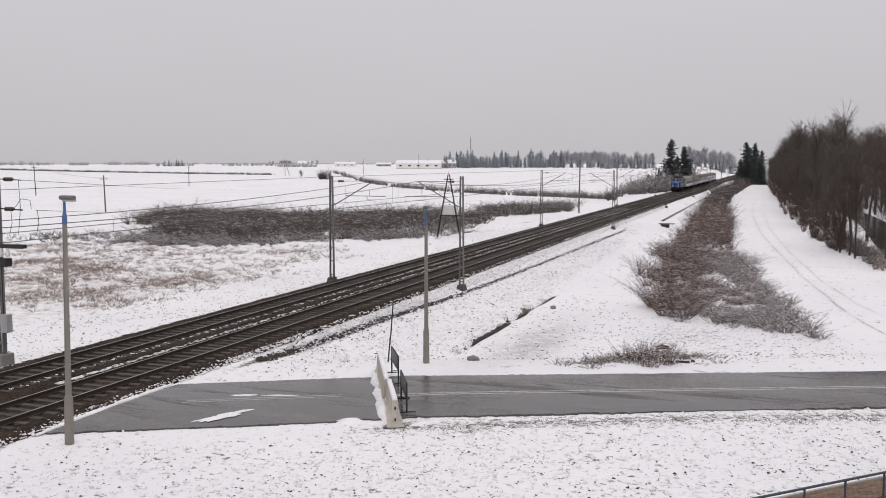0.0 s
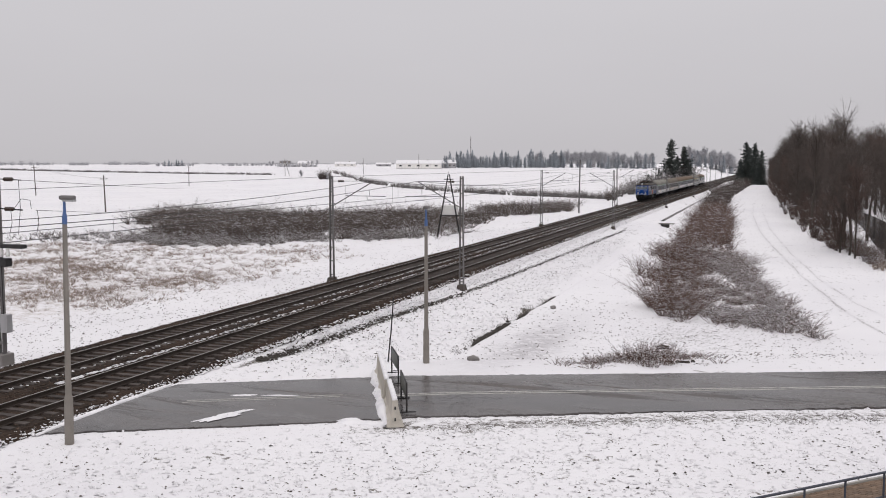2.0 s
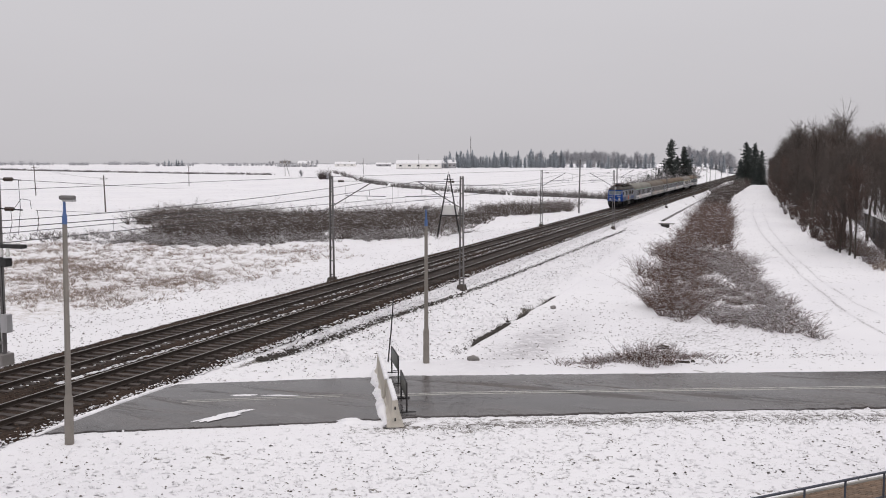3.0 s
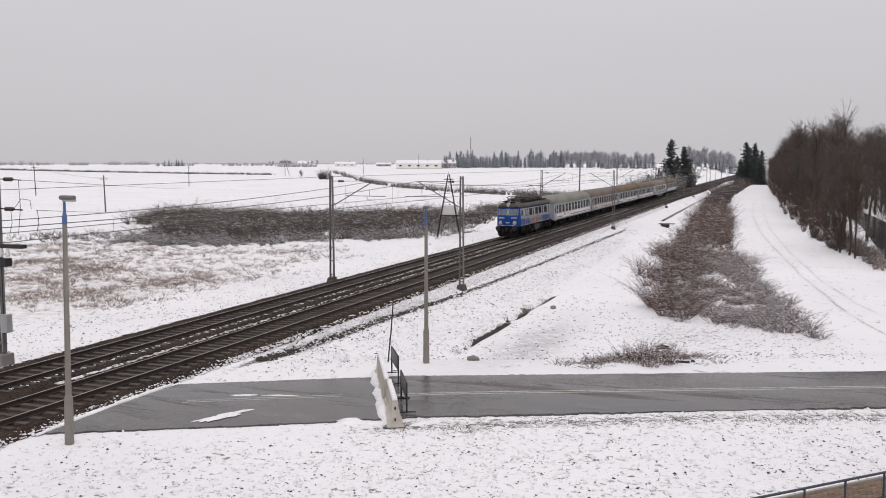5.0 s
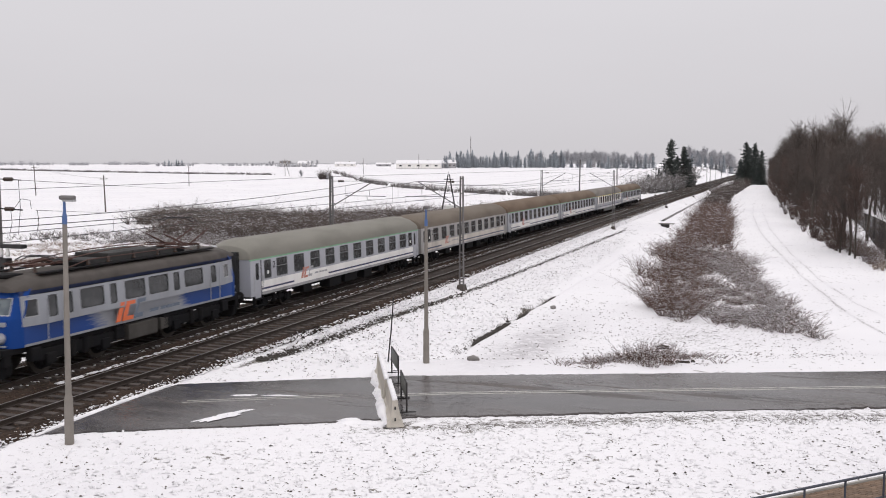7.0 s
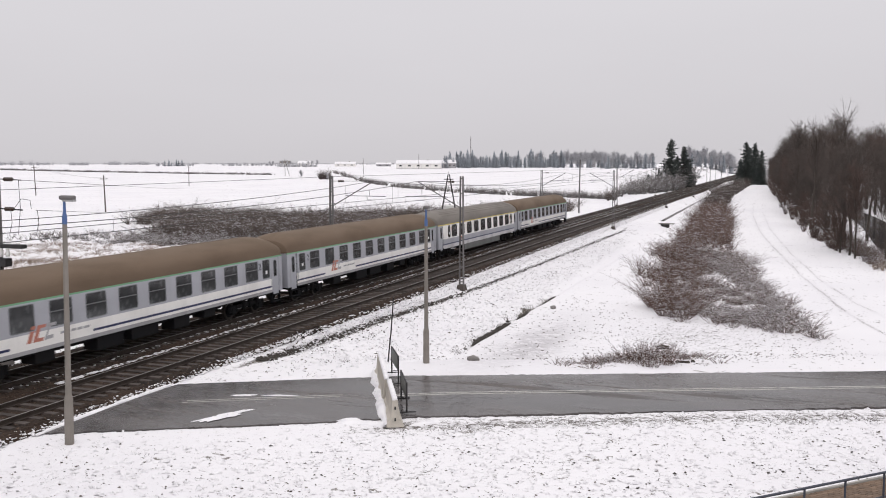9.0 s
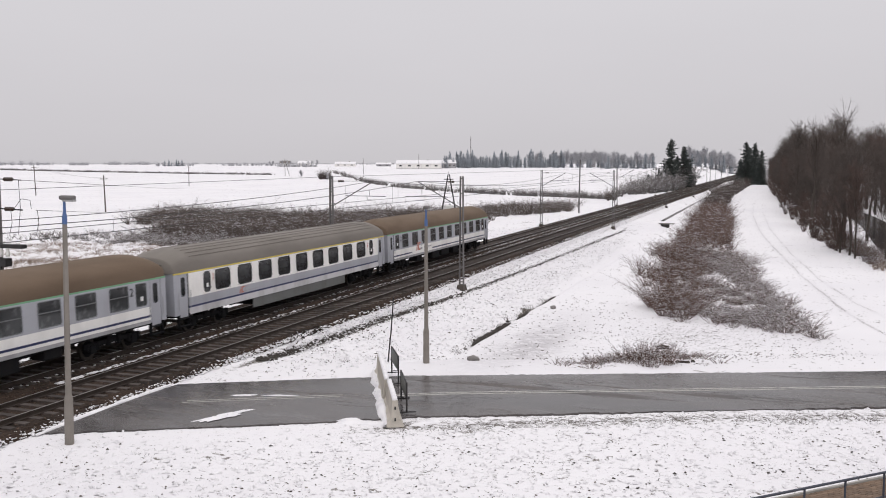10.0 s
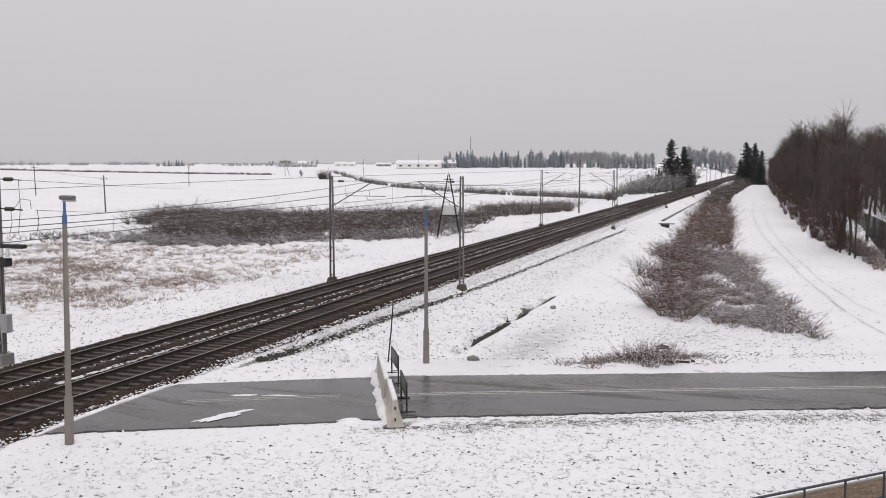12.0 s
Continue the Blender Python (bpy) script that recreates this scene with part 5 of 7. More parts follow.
near_h = clump_heights(rng, near_strip, 6, 0.6, 1.9) * np.array([1.0 - 0.5 * min(1, max(0, (q[0] - 21.2) / 2.5)) * min(1, max(0, (84 - q[1]) / 12)) for q in near_strip])
open_side = near_strip[:, 0] + rng.normal(0, 0.7, len(near_strip)) > 21.6 - 0.05 * (near_strip[:, 1] - 60)
thicket("scrub_strip", near_strip[~open_side], near_h[~open_side] * 1.05, "red_twig", 21, 34, 6, 1.0, 0.0105, 0.11, "reddish brown leafless scrub dusted with snow", "bushes")
thicket("scrub_strip", near_strip[open_side], near_h[open_side] * 0.85, "red_twig", 29, 26, 5, 1.35, 0.0105, 0.30, "low brown scrub laden with snow", "bushes")
thicket("scrub_strip", mid_strip, rng.uniform(0.9, 2.6, len(mid_strip)), "red_twig", 22, 20, 4, 0.75, 0.017, 0.09, "brown leafless scrub beside the snowy lane", "bushes")
thicket("scrub_strip", far_strip, rng.uniform(1.8, 3.4, len(far_strip)), "twig", 23, 18, 5, 0.45, 0.025, 0.05, "tall bare scrub beside the track", "bushes")
thicket("scrub_edge", edge_strip, rng.uniform(0.35, 0.85, len(edge_strip)), "red_twig", 24, 18, 5, 1.3, 0.011, 0.5, "low straggling scrub in the snow", "bushes")
roadside = clumped(rng, 60, [(19.4, 38.0), (22.6, 39.2), (22.4, 41.8), (21.2, 42.6), (20, 41.0)], 4, 0.35)
thicket("roadside_bush", roadside, clump_heights(rng, roadside, 4, 0.2, 0.95), "red_twig", 25, 13, 4, 1.0, 0.009, 0.3, "low bare roadside bush", "bushes")
verge_rng = np.random.default_rng(12)
verge_scrub = clumped(verge_rng, 90, [(17.4, 37.0), (23.6, 39.4), (23.4, 42.5), (22.0, 44.5), (20.0, 41.0)], 7, 0.5)
thicket("roadside_scrub", verge_scrub, verge_rng.uniform(0.08, 0.3, len(verge_scrub)), "red_twig", 27, 14, 4, 1.6, 0.009, 0.3, "flattened dead scrub at the snowy roadside", "bushes")
# the broad thicket beyond the railway
left1 = clumped(rng, 1900, [(-44, 95), (-38, 96), (-34, 99), (-28, 105), (-24, 111), (-20, 122), (-16.5, 134), (-20, 157), (-36, 152), (-50, 145), (-66, 142), (-74, 137), (-56, 114)], 10, 1.15)
thicket("thicket", left1, clump_heights(rng, left1, 10, 0.8, 2.8), "thicket_twig", 31, 13, 4, 1.15, 0.025, 0.09, "wide brown thicket dusted with snow", "bushes")
front = clumped(rng, 240, [(-48, 92), (-35, 92), (-27, 102), (-21, 114), (-17, 128), (-19, 128), (-25, 110), (-34, 99), (-44, 97), (-58, 110)], 4, 0.9)
thicket("low_scrub", front, clump_heights(rng, front, 4, 0.4, 1.3), "thicket_twig", 46, 16, 5, 1.7, 0.018, 0.4, "low tangled scrub and dead branches in snow", "bushes")
near_low_rng = np.random.default_rng(71)
near_low = clumped(near_low_rng, 130, [(-21, 104), (-15.5, 107), (-13, 121), (-15.5, 136), (-20, 125), (-23, 112)], 5, 0.9)
thicket("low_scrub", near_low, clump_heights(near_low_rng, near_low, 5, 0.3, 1.3), "thicket_twig", 72, 14, 5, 1.5, 0.017, 0.35, "low scrub half buried in snow", "bushes")
left2 = scatter(rng, 260, [(-22, 155), (-10.6, 179), (-15, 200), (-30, 182)])
thicket("thicket", left2, rng.uniform(0.8, 2.3, len(left2)), "thicket_twig", 32, 16, 4, 1.2, 0.024, 0.12, "brown thicket beside the railway", "bushes")
left3 = scatter(rng, 150, [(-58, 104), (-47, 100), (-30, 101), (-17, 106), (-14, 116), (-22, 104), (-44, 92), (-60, 92), (-70, 96)])
thicket("low_scrub", left3, rng.uniform(0.4, 1.0, len(left3)), "twig", 33, 10, 4, 0.9, 0.016, 0.15, "low snow-dusted scrub in the field", "bushes")
reeds = np.concatenate([clumped(rng, 1700, [(-64, 92), (-22, 46), (-17, 52), (-14, 66), (-14.5, 84), (-20, 96), (-45, 92)], 12, 1.5), clumped(rng, 800, [(-50, 74), (-22, 42), (-15, 46), (-14, 60), (-30, 72)], 10, 1.2)])
thicket("dry_grass", reeds, rng.uniform(0.12, 0.48, len(reeds)), "straw", 34, 9, 1, 1.1, 0.0115, 0.12, "dry straw-coloured grass in the snow", "grass")
tufts = scatter(rng, 350, [(6.5, 14), (30, 14), (40, 36), (30, 33.5), (16, 27.2), (7.5, 21.5)])
thicket("grass_tufts", tufts, rng.uniform(0.03, 0.085, len(tufts)), "twig", 35, 6, 1, 1.6, 0.008, 0.0, "sparse dark grass blades poking through snow", "grass")
bank = scatter(rng, 450, [(6.0, 30), (9.6, 33.5), (10.5, 60), (9.2, 130), (6.2, 130)])
thicket("bank_grass", bank, rng.uniform(0.05, 0.16, len(bank)), "twig", 36, 5, 1, 1.6, 0.009, 0.0, "dark grass and clods on the snowy bank", "grass")
kerb = scatter(rng, 130, [(15.5, 26.4), (31, 33.2), (31, 34.2), (15.5, 27.6)])
thicket("verge_grass", kerb, rng.uniform(0.04, 0.12, len(kerb)), "twig", 37, 7, 1, 1.6, 0.009, 0.1, "muddy matted grass along the road edge", "grass")
hx_ = np.array([-232, -153, -114.6, -76.2, -50.3, -29.8, -15])
hy_ = np.array([527, 396, 342, 298.6, 276, 262, 249])
u = np.sort(rng.uniform(0, 1, 520))
seg = np.interp(u, np.linspace(0, 1, 7), hx_)
hedge = np.stack([seg + rng.normal(0, 0.6, 520), np.interp(u, np.linspace(0, 1, 7), hy_) + rng.normal(0, 1.2, 520), 0 * u], 1)
thicket("hedgerow", hedge, rng.uniform(0.9, 2.3, 520), "hedge_twig", 38, 14, 3, 0.4, 0.035, 0.1, "thin leafless hedgerow across the snowy field", "hedge")
ux = rng.uniform(-520, -245, 1000)
fieldline = np.stack([ux, 470 + 0.10 * (ux + 300) + rng.normal(0, 1.5, 1000), 0 * ux], 1)
thicket("field_margin", fieldline, rng.uniform(0.6, 1.4, 1000), "hedge_twig", 39, 7, 2, 0.8, 0.09, 0.0, "dark field margin of dead grass", "hedge")


def spot(bearing, dist):
    """A place seen from the viewpoint: degrees from the line of sight, metres."""
    a = radians(HEAD - bearing)
    return EYE[0] - math.sin(a) * dist, math.cos(a) * dist


def plant(src, x, y, k, turn, lift=0.0):
    o = copy_thing(src, pose(x, y, float(land(x, y)) + lift, 0, 0, turn))
    o.scale = (k, k, k)
    return o


# the wood along the lane
woods = [tagged(bare_tree(100 + k, hgt, 0.34, br, tw, 26, 0.15, 1.0), "tall bare brown tree in a dense wood", "tree", "trees of the wood")
         for k, (hgt, br, tw) in enumerate(((13.5, 0.30, "wood_grey_twig"), (12.5, 0.26, "wood_twig"), (14.5, 0.34, "wood_grey_twig"), (11.0, 0.12, "wood_twig"), (14, 0.3, "wood_grey_twig")))]
rw = random.Random(8)
edge_y = [70, 85, 92, 122, 200, 345, 480]
edge_x = [40, 36.2, 33.8, 30.4, 27.6, 24.6, 22.5]
spots = []
while len(spots) < 150:
    y = 88 + 330 * rw.random() ** 1.5
    ex = float(np.interp(y, edge_y, edge_x))
    x = ex + 0.4 + 20 * rw.random() ** 1.9
    if 36.4 < x < 41.6 and y < 190:
        continue
    if y < 165 and x > EYE[0] + (y + 2) * math.tan(radians(3.6)) and x < 50:
        continue
    if all((x - a) ** 2 + (y - b) ** 2 > 2.2 for a, b in spots):
        spots.append((x, y))
airy = [tagged(bare_tree(120 + k, 15.2, 0.30, 0.42, "twig", 24, 0.24, 0.75), "tall airy bare tree rising over the wood", "tree", "trees of the wood") for k in range(2)]
for k, (tx, ty) in enumerate(((33.2, 110.5), (30.9, 138), (37.2, 97), (33.0, 120), (29.6, 170), (36.5, 120), (31.5, 150), (28.9, 215), (35.3, 140))):
    if k < 2:
        airy[k].matrix_world = pose(tx, ty, float(land(tx, ty)), 0, 0, 50 * k)
    else:
        plant(airy[k % 2], tx, ty, (0.8, 0.72, 0.78, 0.84, 0.7, 0.76, 0.86)[k - 2], 67 * k)
for i, (x, y) in enumerate(spots):
    plant(woods[i % 5], x, y, rw.choice((0.72, 0.85, 0.95, 1.05, 1.2)) * rw.uniform(0.92, 1.05) * (0.62 + 0.56 * float(smoothstep(100, 230, y))) * (0.56 + 0.44 * min(1, (x - np.interp(y, edge_y, edge_x)) / 5)), rw.uniform(0, 360))
for k in range(44):
    y = 170 + 120 * rw.random()
    plant(woods[k % 5], EYE[0] + y * math.tan(radians(3.9 + 4.0 * rw.random())) + 2.5, y, rw.uniform(0.95, 1.2), rw.uniform(0, 360))
for k, w_ in enumerate(woods):
    px_, py_ = ((35.5, 90.5), (33.6, 97.5), (33.3, 100.5), (32.6, 103.5), (33.9, 108))[k]
    w_.matrix_world = pose(px_, py_, float(land(px_, py_)), 0, 0, 40 * k) @ Matrix.Scale((0.78, 0.72, 0.78, 0.76, 0.76)[k], 4)
low_fringe = scatter(rng, 110, [(30.9, 121), (32.4, 105), (34.8, 105), (33.6, 124)])
thicket("wood_edge_scrub", low_fringe, rng.uniform(0.5, 1.5, len(low_fringe)), "wood_twig", 45, 16, 5, 0.45, 0.018, 0.06, "dark scrub under the wood edge", "bushes")
fringe = scatter(rng, 330, [(30.6, 122), (28, 200), (25, 340), (23, 420), (27, 420), (31, 250), (33, 140)])
thicket("wood_edge_scrub", fringe, rng.uniform(1.8, 4.6, len(fringe)), "wood_twig", 41, 18, 5, 0.4, 0.022, 0.05, "dense reddish brown scrub along the wood edge", "bushes")
bank_rng = np.random.default_rng(52)
bank_scrub = scatter(bank_rng, 120, [(32.6, 113), (33.9, 99), (34.8, 89), (36.4, 89), (36.0, 100), (34.9, 113)])
thicket("stream_bank_scrub", bank_scrub, bank_rng.uniform(0.4, 1.5, len(bank_scrub)), "wood_twig", 47, 16, 5, 0.7, 0.014, 0.12, "low dark scrub on the stream bank", "bushes")
bank2 = scatter(rng, 90, [(33.6, 88), (40, 84), (41, 96), (35.5, 95)])
thicket("stream_bank_reeds", bank2, rng.uniform(0.4, 1.2, len(bank2)), "straw", 42, 14, 3, 0.6, 0.014, 0.3, "straw-coloured reeds and snow by the stream", "grass")
q = Mat("dark_still_water", (0.05, 0.05, 0.052, 1), 0.08)
q.bump(q.noise(1.5, 3), 0.05, 0.02)
ws = []
for k in range(24):
    y = 86 + 8 * k
    c = 39.2 + 0.8 * math.sin(y * 0.05)
    ws += [(c - 2.0, y, float(land(c, y)) + 0.16), (c + 2.2, y, float(land(c, y)) + 0.16)]
water = mesh_object("stream_water", ws, [(2 * k, 2 * k + 1, 2 * k + 3, 2 * k + 2) for k in range(23)], q.m)
wm = water.modifiers.new("thickness", "SOLIDIFY")
wm.thickness, wm.offset = 0.3, -1
tagged(water, "dark still water of a narrow stream", "water", kind="structure")

# spruces
dark = [tagged(spruce(200 + k, 14, wd, "needle", 44, 14, 0.10), "dark green spruce beside the railway", "spruce", "dark spruces") for k, wd in enumerate((4.6, 5.6))]
for k, (b_, d_, sc) in enumerate(((13.58, 330, 1.25), (14.3, 336, 1.05), (17.8, 430, 1.32), (18.3, 440, 1.3), (18.65, 425, 1.05), (18.0, 436, 1.15), (13.95, 350, 0.85), (14.7, 360, 0.6), (12.9, 335, 0.55), (12.3, 325, 0.42), (17.5, 440, 0.8))):
    x, y = spot(b_, d_)
    if k < 2:
        dark[k].matrix_world = pose(x, y, float(land(x, y)), 0, 0, 30 * k)
        dark[k].scale = (sc, sc, sc)
    else:
        plant(dark[k % 2], x, y, sc / 1.0, 77 * k)
# far spruces and bare trees carry the haze in their pale colours
hazy_spruces = [tagged(spruce(210 + k, 13, wd, "haze_needle", 24, 14, 0.2), "haze-pale grey-green spruce on the far ridge", "spruce", "far spruces") for k, wd in enumerate((2.9, 3.5))]
grey = [tagged(bare_tree(220 + k, 13, 0.45, 0.2, "grey_twig", 18, 0.15, 0.9, 4.0, "grey_twig"), "haze-pale grey bare tree on the far ridge", "tree", "far bare trees") for k in range(2)]
rf = random.Random(4)
far_places = []
for b0, b1, n, d_, kind, s0, s1 in ((0.1, 4.1, 30, 690, "f", 0.45, 1.05), (4.3, 7.1, 20, 720, "f", 0.45, 1.1), (0.2, 4.4, 26, 730, "g", 0.4, 0.7), (5.2, 6.8, 5, 735, "g", 0.8, 1.0), (7.0, 9.7, 26, 740, "g", 0.65, 1.0),
                                    (7.4, 9.6, 8, 720, "f", 0.5, 0.8), (9.7, 12.5, 22, 700, "g", 0.5, 0.9), (9.7, 12.5, 14, 690, "f", 0.5, 0.85), (14.3, 17.2, 30, 900, "g", 0.7, 1.4), (14.5, 16.9, 10, 880, "f", 0.7, 1.3),
                                    (-8.2, -6.9, 2, 470, "g", 0.25, 0.4), (-10.4, -7.6, 12, 770, "g", 0.2, 0.42), (-16.4, -15.4, 6, 900, "f", 0.3, 0.5)):
    for i in range(n):
        far_places.append((b0 + (b1 - b0) * (i + rf.uniform(-0.3, 0.3)) / max(1, n - 1), d_ + rf.uniform(-25, 25), kind, rf.uniform(s0, s1)))
used = {"f": 0, "g": 0}
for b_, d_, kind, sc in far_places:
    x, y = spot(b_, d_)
    src = (hazy_spruces if kind == "f" else grey)[used[kind] % 2]
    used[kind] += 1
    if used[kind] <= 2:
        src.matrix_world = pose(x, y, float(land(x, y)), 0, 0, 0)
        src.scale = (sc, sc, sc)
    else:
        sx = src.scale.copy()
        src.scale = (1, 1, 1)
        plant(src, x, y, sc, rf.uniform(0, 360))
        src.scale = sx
# scrub at the foot of the dark spruces and along the far side of the railway
c1, c2, c3, c4 = spot(10.4, 275), spot(14.3, 326), spot(15.0, 380), spot(11.4, 330)
mound = scatter(rng, 240, [c1, c2, c3, c4])
mound_u = np.clip((mound[:, 0] + 30) / 24, 0, 1) * 0.5 + np.clip((mound[:, 1] - 280) / 60, 0, 1) * 0.5
thicket("far_scrub", mound, rng.uniform(1.4, 2.6, len(mound)) + 4.5 * mound_u * rng.uniform(0.4, 1.1, len(mound)), "hedge_twig", 43, 18, 5, 0.5, 0.045, 0.14, "dark leafless scrub at the foot of spruces", "bushes")
d1, d2, d3, d4 = spot(9.85, 240), spot(10.35, 240), spot(10.4, 256), spot(9.9, 256)
knot = scatter(rng, 14, [d1, d2, d3, d4])
thicket("lone_bush", knot, rng.uniform(2.0, 3.4, len(knot)), "twig", 44, 18, 4, 0.4, 0.03, 0.1, "lone round leafless bush by the hedgerow", "bushes")

# far copses take the twigs coloured for haze, the nearest one brown twigs
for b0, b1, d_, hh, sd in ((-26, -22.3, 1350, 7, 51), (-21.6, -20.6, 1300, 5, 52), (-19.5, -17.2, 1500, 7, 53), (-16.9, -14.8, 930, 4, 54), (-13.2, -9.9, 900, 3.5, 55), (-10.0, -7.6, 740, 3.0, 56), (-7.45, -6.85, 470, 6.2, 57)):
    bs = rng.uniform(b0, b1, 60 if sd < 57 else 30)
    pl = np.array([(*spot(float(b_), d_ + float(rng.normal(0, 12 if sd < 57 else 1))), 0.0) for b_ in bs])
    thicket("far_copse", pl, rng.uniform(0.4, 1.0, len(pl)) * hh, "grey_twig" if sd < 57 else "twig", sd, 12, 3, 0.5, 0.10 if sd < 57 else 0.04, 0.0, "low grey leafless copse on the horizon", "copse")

# a line of far woods, its distance haze painted as pale grey twigs
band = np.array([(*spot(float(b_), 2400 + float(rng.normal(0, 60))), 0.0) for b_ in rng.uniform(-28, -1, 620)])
thicket("far_woods", band, rng.uniform(2, 5.5, len(band)), "grey_twig", 58, 9, 2, 0.5, 0.30, 0.0, "haze-grey line of far woods on the horizon", "woods")


# ---- things beside the road ----
def along(a, b, u):
    return tuple(a[i] + (b[i] - a[i]) * u for i in range(len(a)))


def build_barrier(a, b):
    """A concrete road barrier with a wide foot, snow on its top."""
    a, b = Vector(a), Vector(b)
    L = (b - a).length
    z = float(road_z(a.x))
    t = empty("concrete_barrier", pose((a.x + b.x) / 2, (a.y + b.y) / 2, float(road_z((a.x + b.x) / 2)) - 0.03, 0, 0, math.degrees(math.atan2(b.y - a.y, b.x - a.x)) - 90))
    prof = [(-0.27, 0), (0.27, 0), (0.27, 0.08), (0.13, 0.30), (0.085, 0.86), (0.06, 0.89), (-0.06, 0.89), (-0.085, 0.86), (-0.13, 0.30), (-0.27, 0.08)]
    part("barrier_body", extrude_profile(prof, -L / 2, L / 2), M["concrete_tan"], t)
    top = bmesh.new()
    n = 26
    rows = []
    for k in range(n + 1):
        y = -L / 2 + L * k / n
        h = 0.05 + 0.025 * math.sin(k * 1.7) + 0.015 * math.sin(k * 3.1)
        rows.append([top.verts.new((x, y, zz)) for x, zz in ((-0.085, 0.87), (-0.07, 0.9 + h * 0.8), (0, 0.9 + h), (0.07, 0.9 + h * 0.8), (0.085, 0.87))])
    for r0, r1 in zip(rows, rows[1:]):
        for i in range(4):
            top.faces.new((r0[i], r1[i], r1[i + 1], r0[i + 1]))
    top.faces.new(rows[0])
    top.faces.new(rows[-1][::-1])
    part("snow_cap", top, M["fresh_snow"], t, "snow lying on top", smooth=True)
    for s in (-1, 1):
        part("lifting_slot", box((0, s * L / 2, 0.62), (0.05, 0.02, 0.1)), M["rubber"], t)
        part("lifting_slot", box((0, s * L / 2, 0.25), (0.05, 0.02, 0.1)), M["rubber"], t)
    return tagged(t, "tan concrete road barrier with snow on top", "road barrier", "road barriers")


M["concrete_tan"] = grainy("tan_concrete", (0.50, 0.46, 0.40, 1), 0.85, 0, 1.8, 0.6, 0.5, 0.3)
b_near, b_joint, b_joint2, b_far = (15.2, 26.85), (13.97, 29.3), (13.86, 29.36), (11.8, 33.5)
build_barrier(b_near, b_joint)
build_barrier(b_joint2, b_far)


def snow_heap(name, x, y, rx, ry, h, turn, seed, label, lift=None):
    """A low irregular patch of snow."""
    rg = random.Random(seed)
    bm = bmesh.new()
    n, m = 60, 5
    ph = [rg.uniform(0, 6.28) for _ in range(4)]
    rows = []
    for j in range(m):
        u = j / (m - 1)
        ring = []
        for k in range(n):
            a = 2 * math.pi * k / n
            w = 1 + 0.22 * math.sin(2 * a + ph[0]) + 0.16 * math.sin(3 * a + ph[1]) + 0.12 * math.sin(5 * a + ph[2]) + 0.08 * math.sin(9 * a + ph[3]) + 0.10 * math.sin(17 * a + ph[0]) + 0.07 * math.sin(23 * a + ph[2])
            ring.append(bm.verts.new((rx * w * u * math.cos(a), ry * w * u * math.sin(a), h * (1 - u ** 2) * (1 + 0.3 * math.sin(3 * a + ph[1] + 4 * u)) - 0.01)))
        rows.append(ring)
    for r0, r1 in zip(rows[1:], rows[2:]):
        for k in range(n):
            bm.faces.new((r0[k], r1[k], r1[(k + 1) % n], r0[(k + 1) % n]))
    c = bm.verts.new((0, 0, h))
    for k in range(n):
        bm.faces.new((rows[1][k], rows[1][(k + 1) % n], c))
    for v in rows[0]:
        bm.verts.remove(v)
    bmesh.ops.recalc_face_normals(bm, faces=bm.faces)
    z = float(road_z(x)) + 0.045 if lift is None else lift
    ob = finish(name, bm, M["fresh_snow"], None, "", True)
    ob.matrix_world = pose(x, y, z, 0, 0, turn)
    return tagged(ob, label, "snow patch", "snow patches on the road")


snow_heap("snow_patch", 8.75, 28.2, 0.5, 0.13, 0.03, 24, 1, "thin slushy snow patch on wet asphalt")
snow_heap("snow_patch", 9.85, 28.68, 0.62, 0.09, 0.03, 24, 3, "thin slushy snow patch on wet asphalt")
snow_heap("snow_patch", 9.62, 25.75, 1.0, 0.24, 0.03, 62, 2, "thin slushy snow patch on wet asphalt")


def ragged_ribbon(name, pts, left, right, h, mat, seed, base, label, cat, group="", lumps=2.2):
    """A ridge of snow or earth along a line, with a torn outline."""
    pts = [Vector(q_) for q_ in pts]
    n = max(8, int(sum((b - a).length for a, b in zip(pts, pts[1:])) / 0.11))
    bm = bmesh.new()
    rows, m = [], 9
    for i in range(n + 1):
        u = i / n * (len(pts) - 1)
        k = min(int(u), len(pts) - 2)
        c = pts[k].lerp(pts[k + 1], u - k)
        d = (pts[k + 1] - pts[k]).normalized()
        side = Vector((-d.y, d.x))
        taper = min(1.0, 0.25 + 4 * min(i, n - i) / n)
        row = []
        for j in range(m):
            v = 2 * j / (m - 1) - 1
            f = 1 + 0.75 * noise.noise(Vector((c.x * lumps, c.y * lumps, seed + (5 if v > 0 else 0)))) + 0.14 * noise.noise(Vector((c.x * 6, c.y * 6, seed)))
            q_ = c + side * (v * (left if v > 0 else right) * max(0.05, f) * taper)
            up = h * (1 - v * v) * taper * (1 + 0.45 * noise.noise(Vector((q_.x * 1.6, q_.y * 1.6, seed)))) + 0.02 * noise.noise(Vector((q_.x * 11, q_.y * 11, seed)))
            row.append(bm.verts.new((q_.x, q_.y, base(q_.x, q_.y) + (up if 0 < j < m - 1 else -0.04))))
        rows.append(row)
    for r0, r1 in zip(rows, rows[1:]):
        for j in range(m - 1):
            bm.faces.new((r0[j], r1[j], r1[j + 1], r0[j + 1]))
    bmesh.ops.recalc_face_normals(bm, faces=bm.faces)
    ob = finish(name, bm, M[mat], None, "", True)
    return tagged(ob, label, cat, group)


def on_road(x, y):
    return float(road_z(x)) + 0.03


def on_verge(x, y):
    return float(road_z(x)) if road_bottom(x) < y < road_top(x) else float(land(x, y)) - 0.01


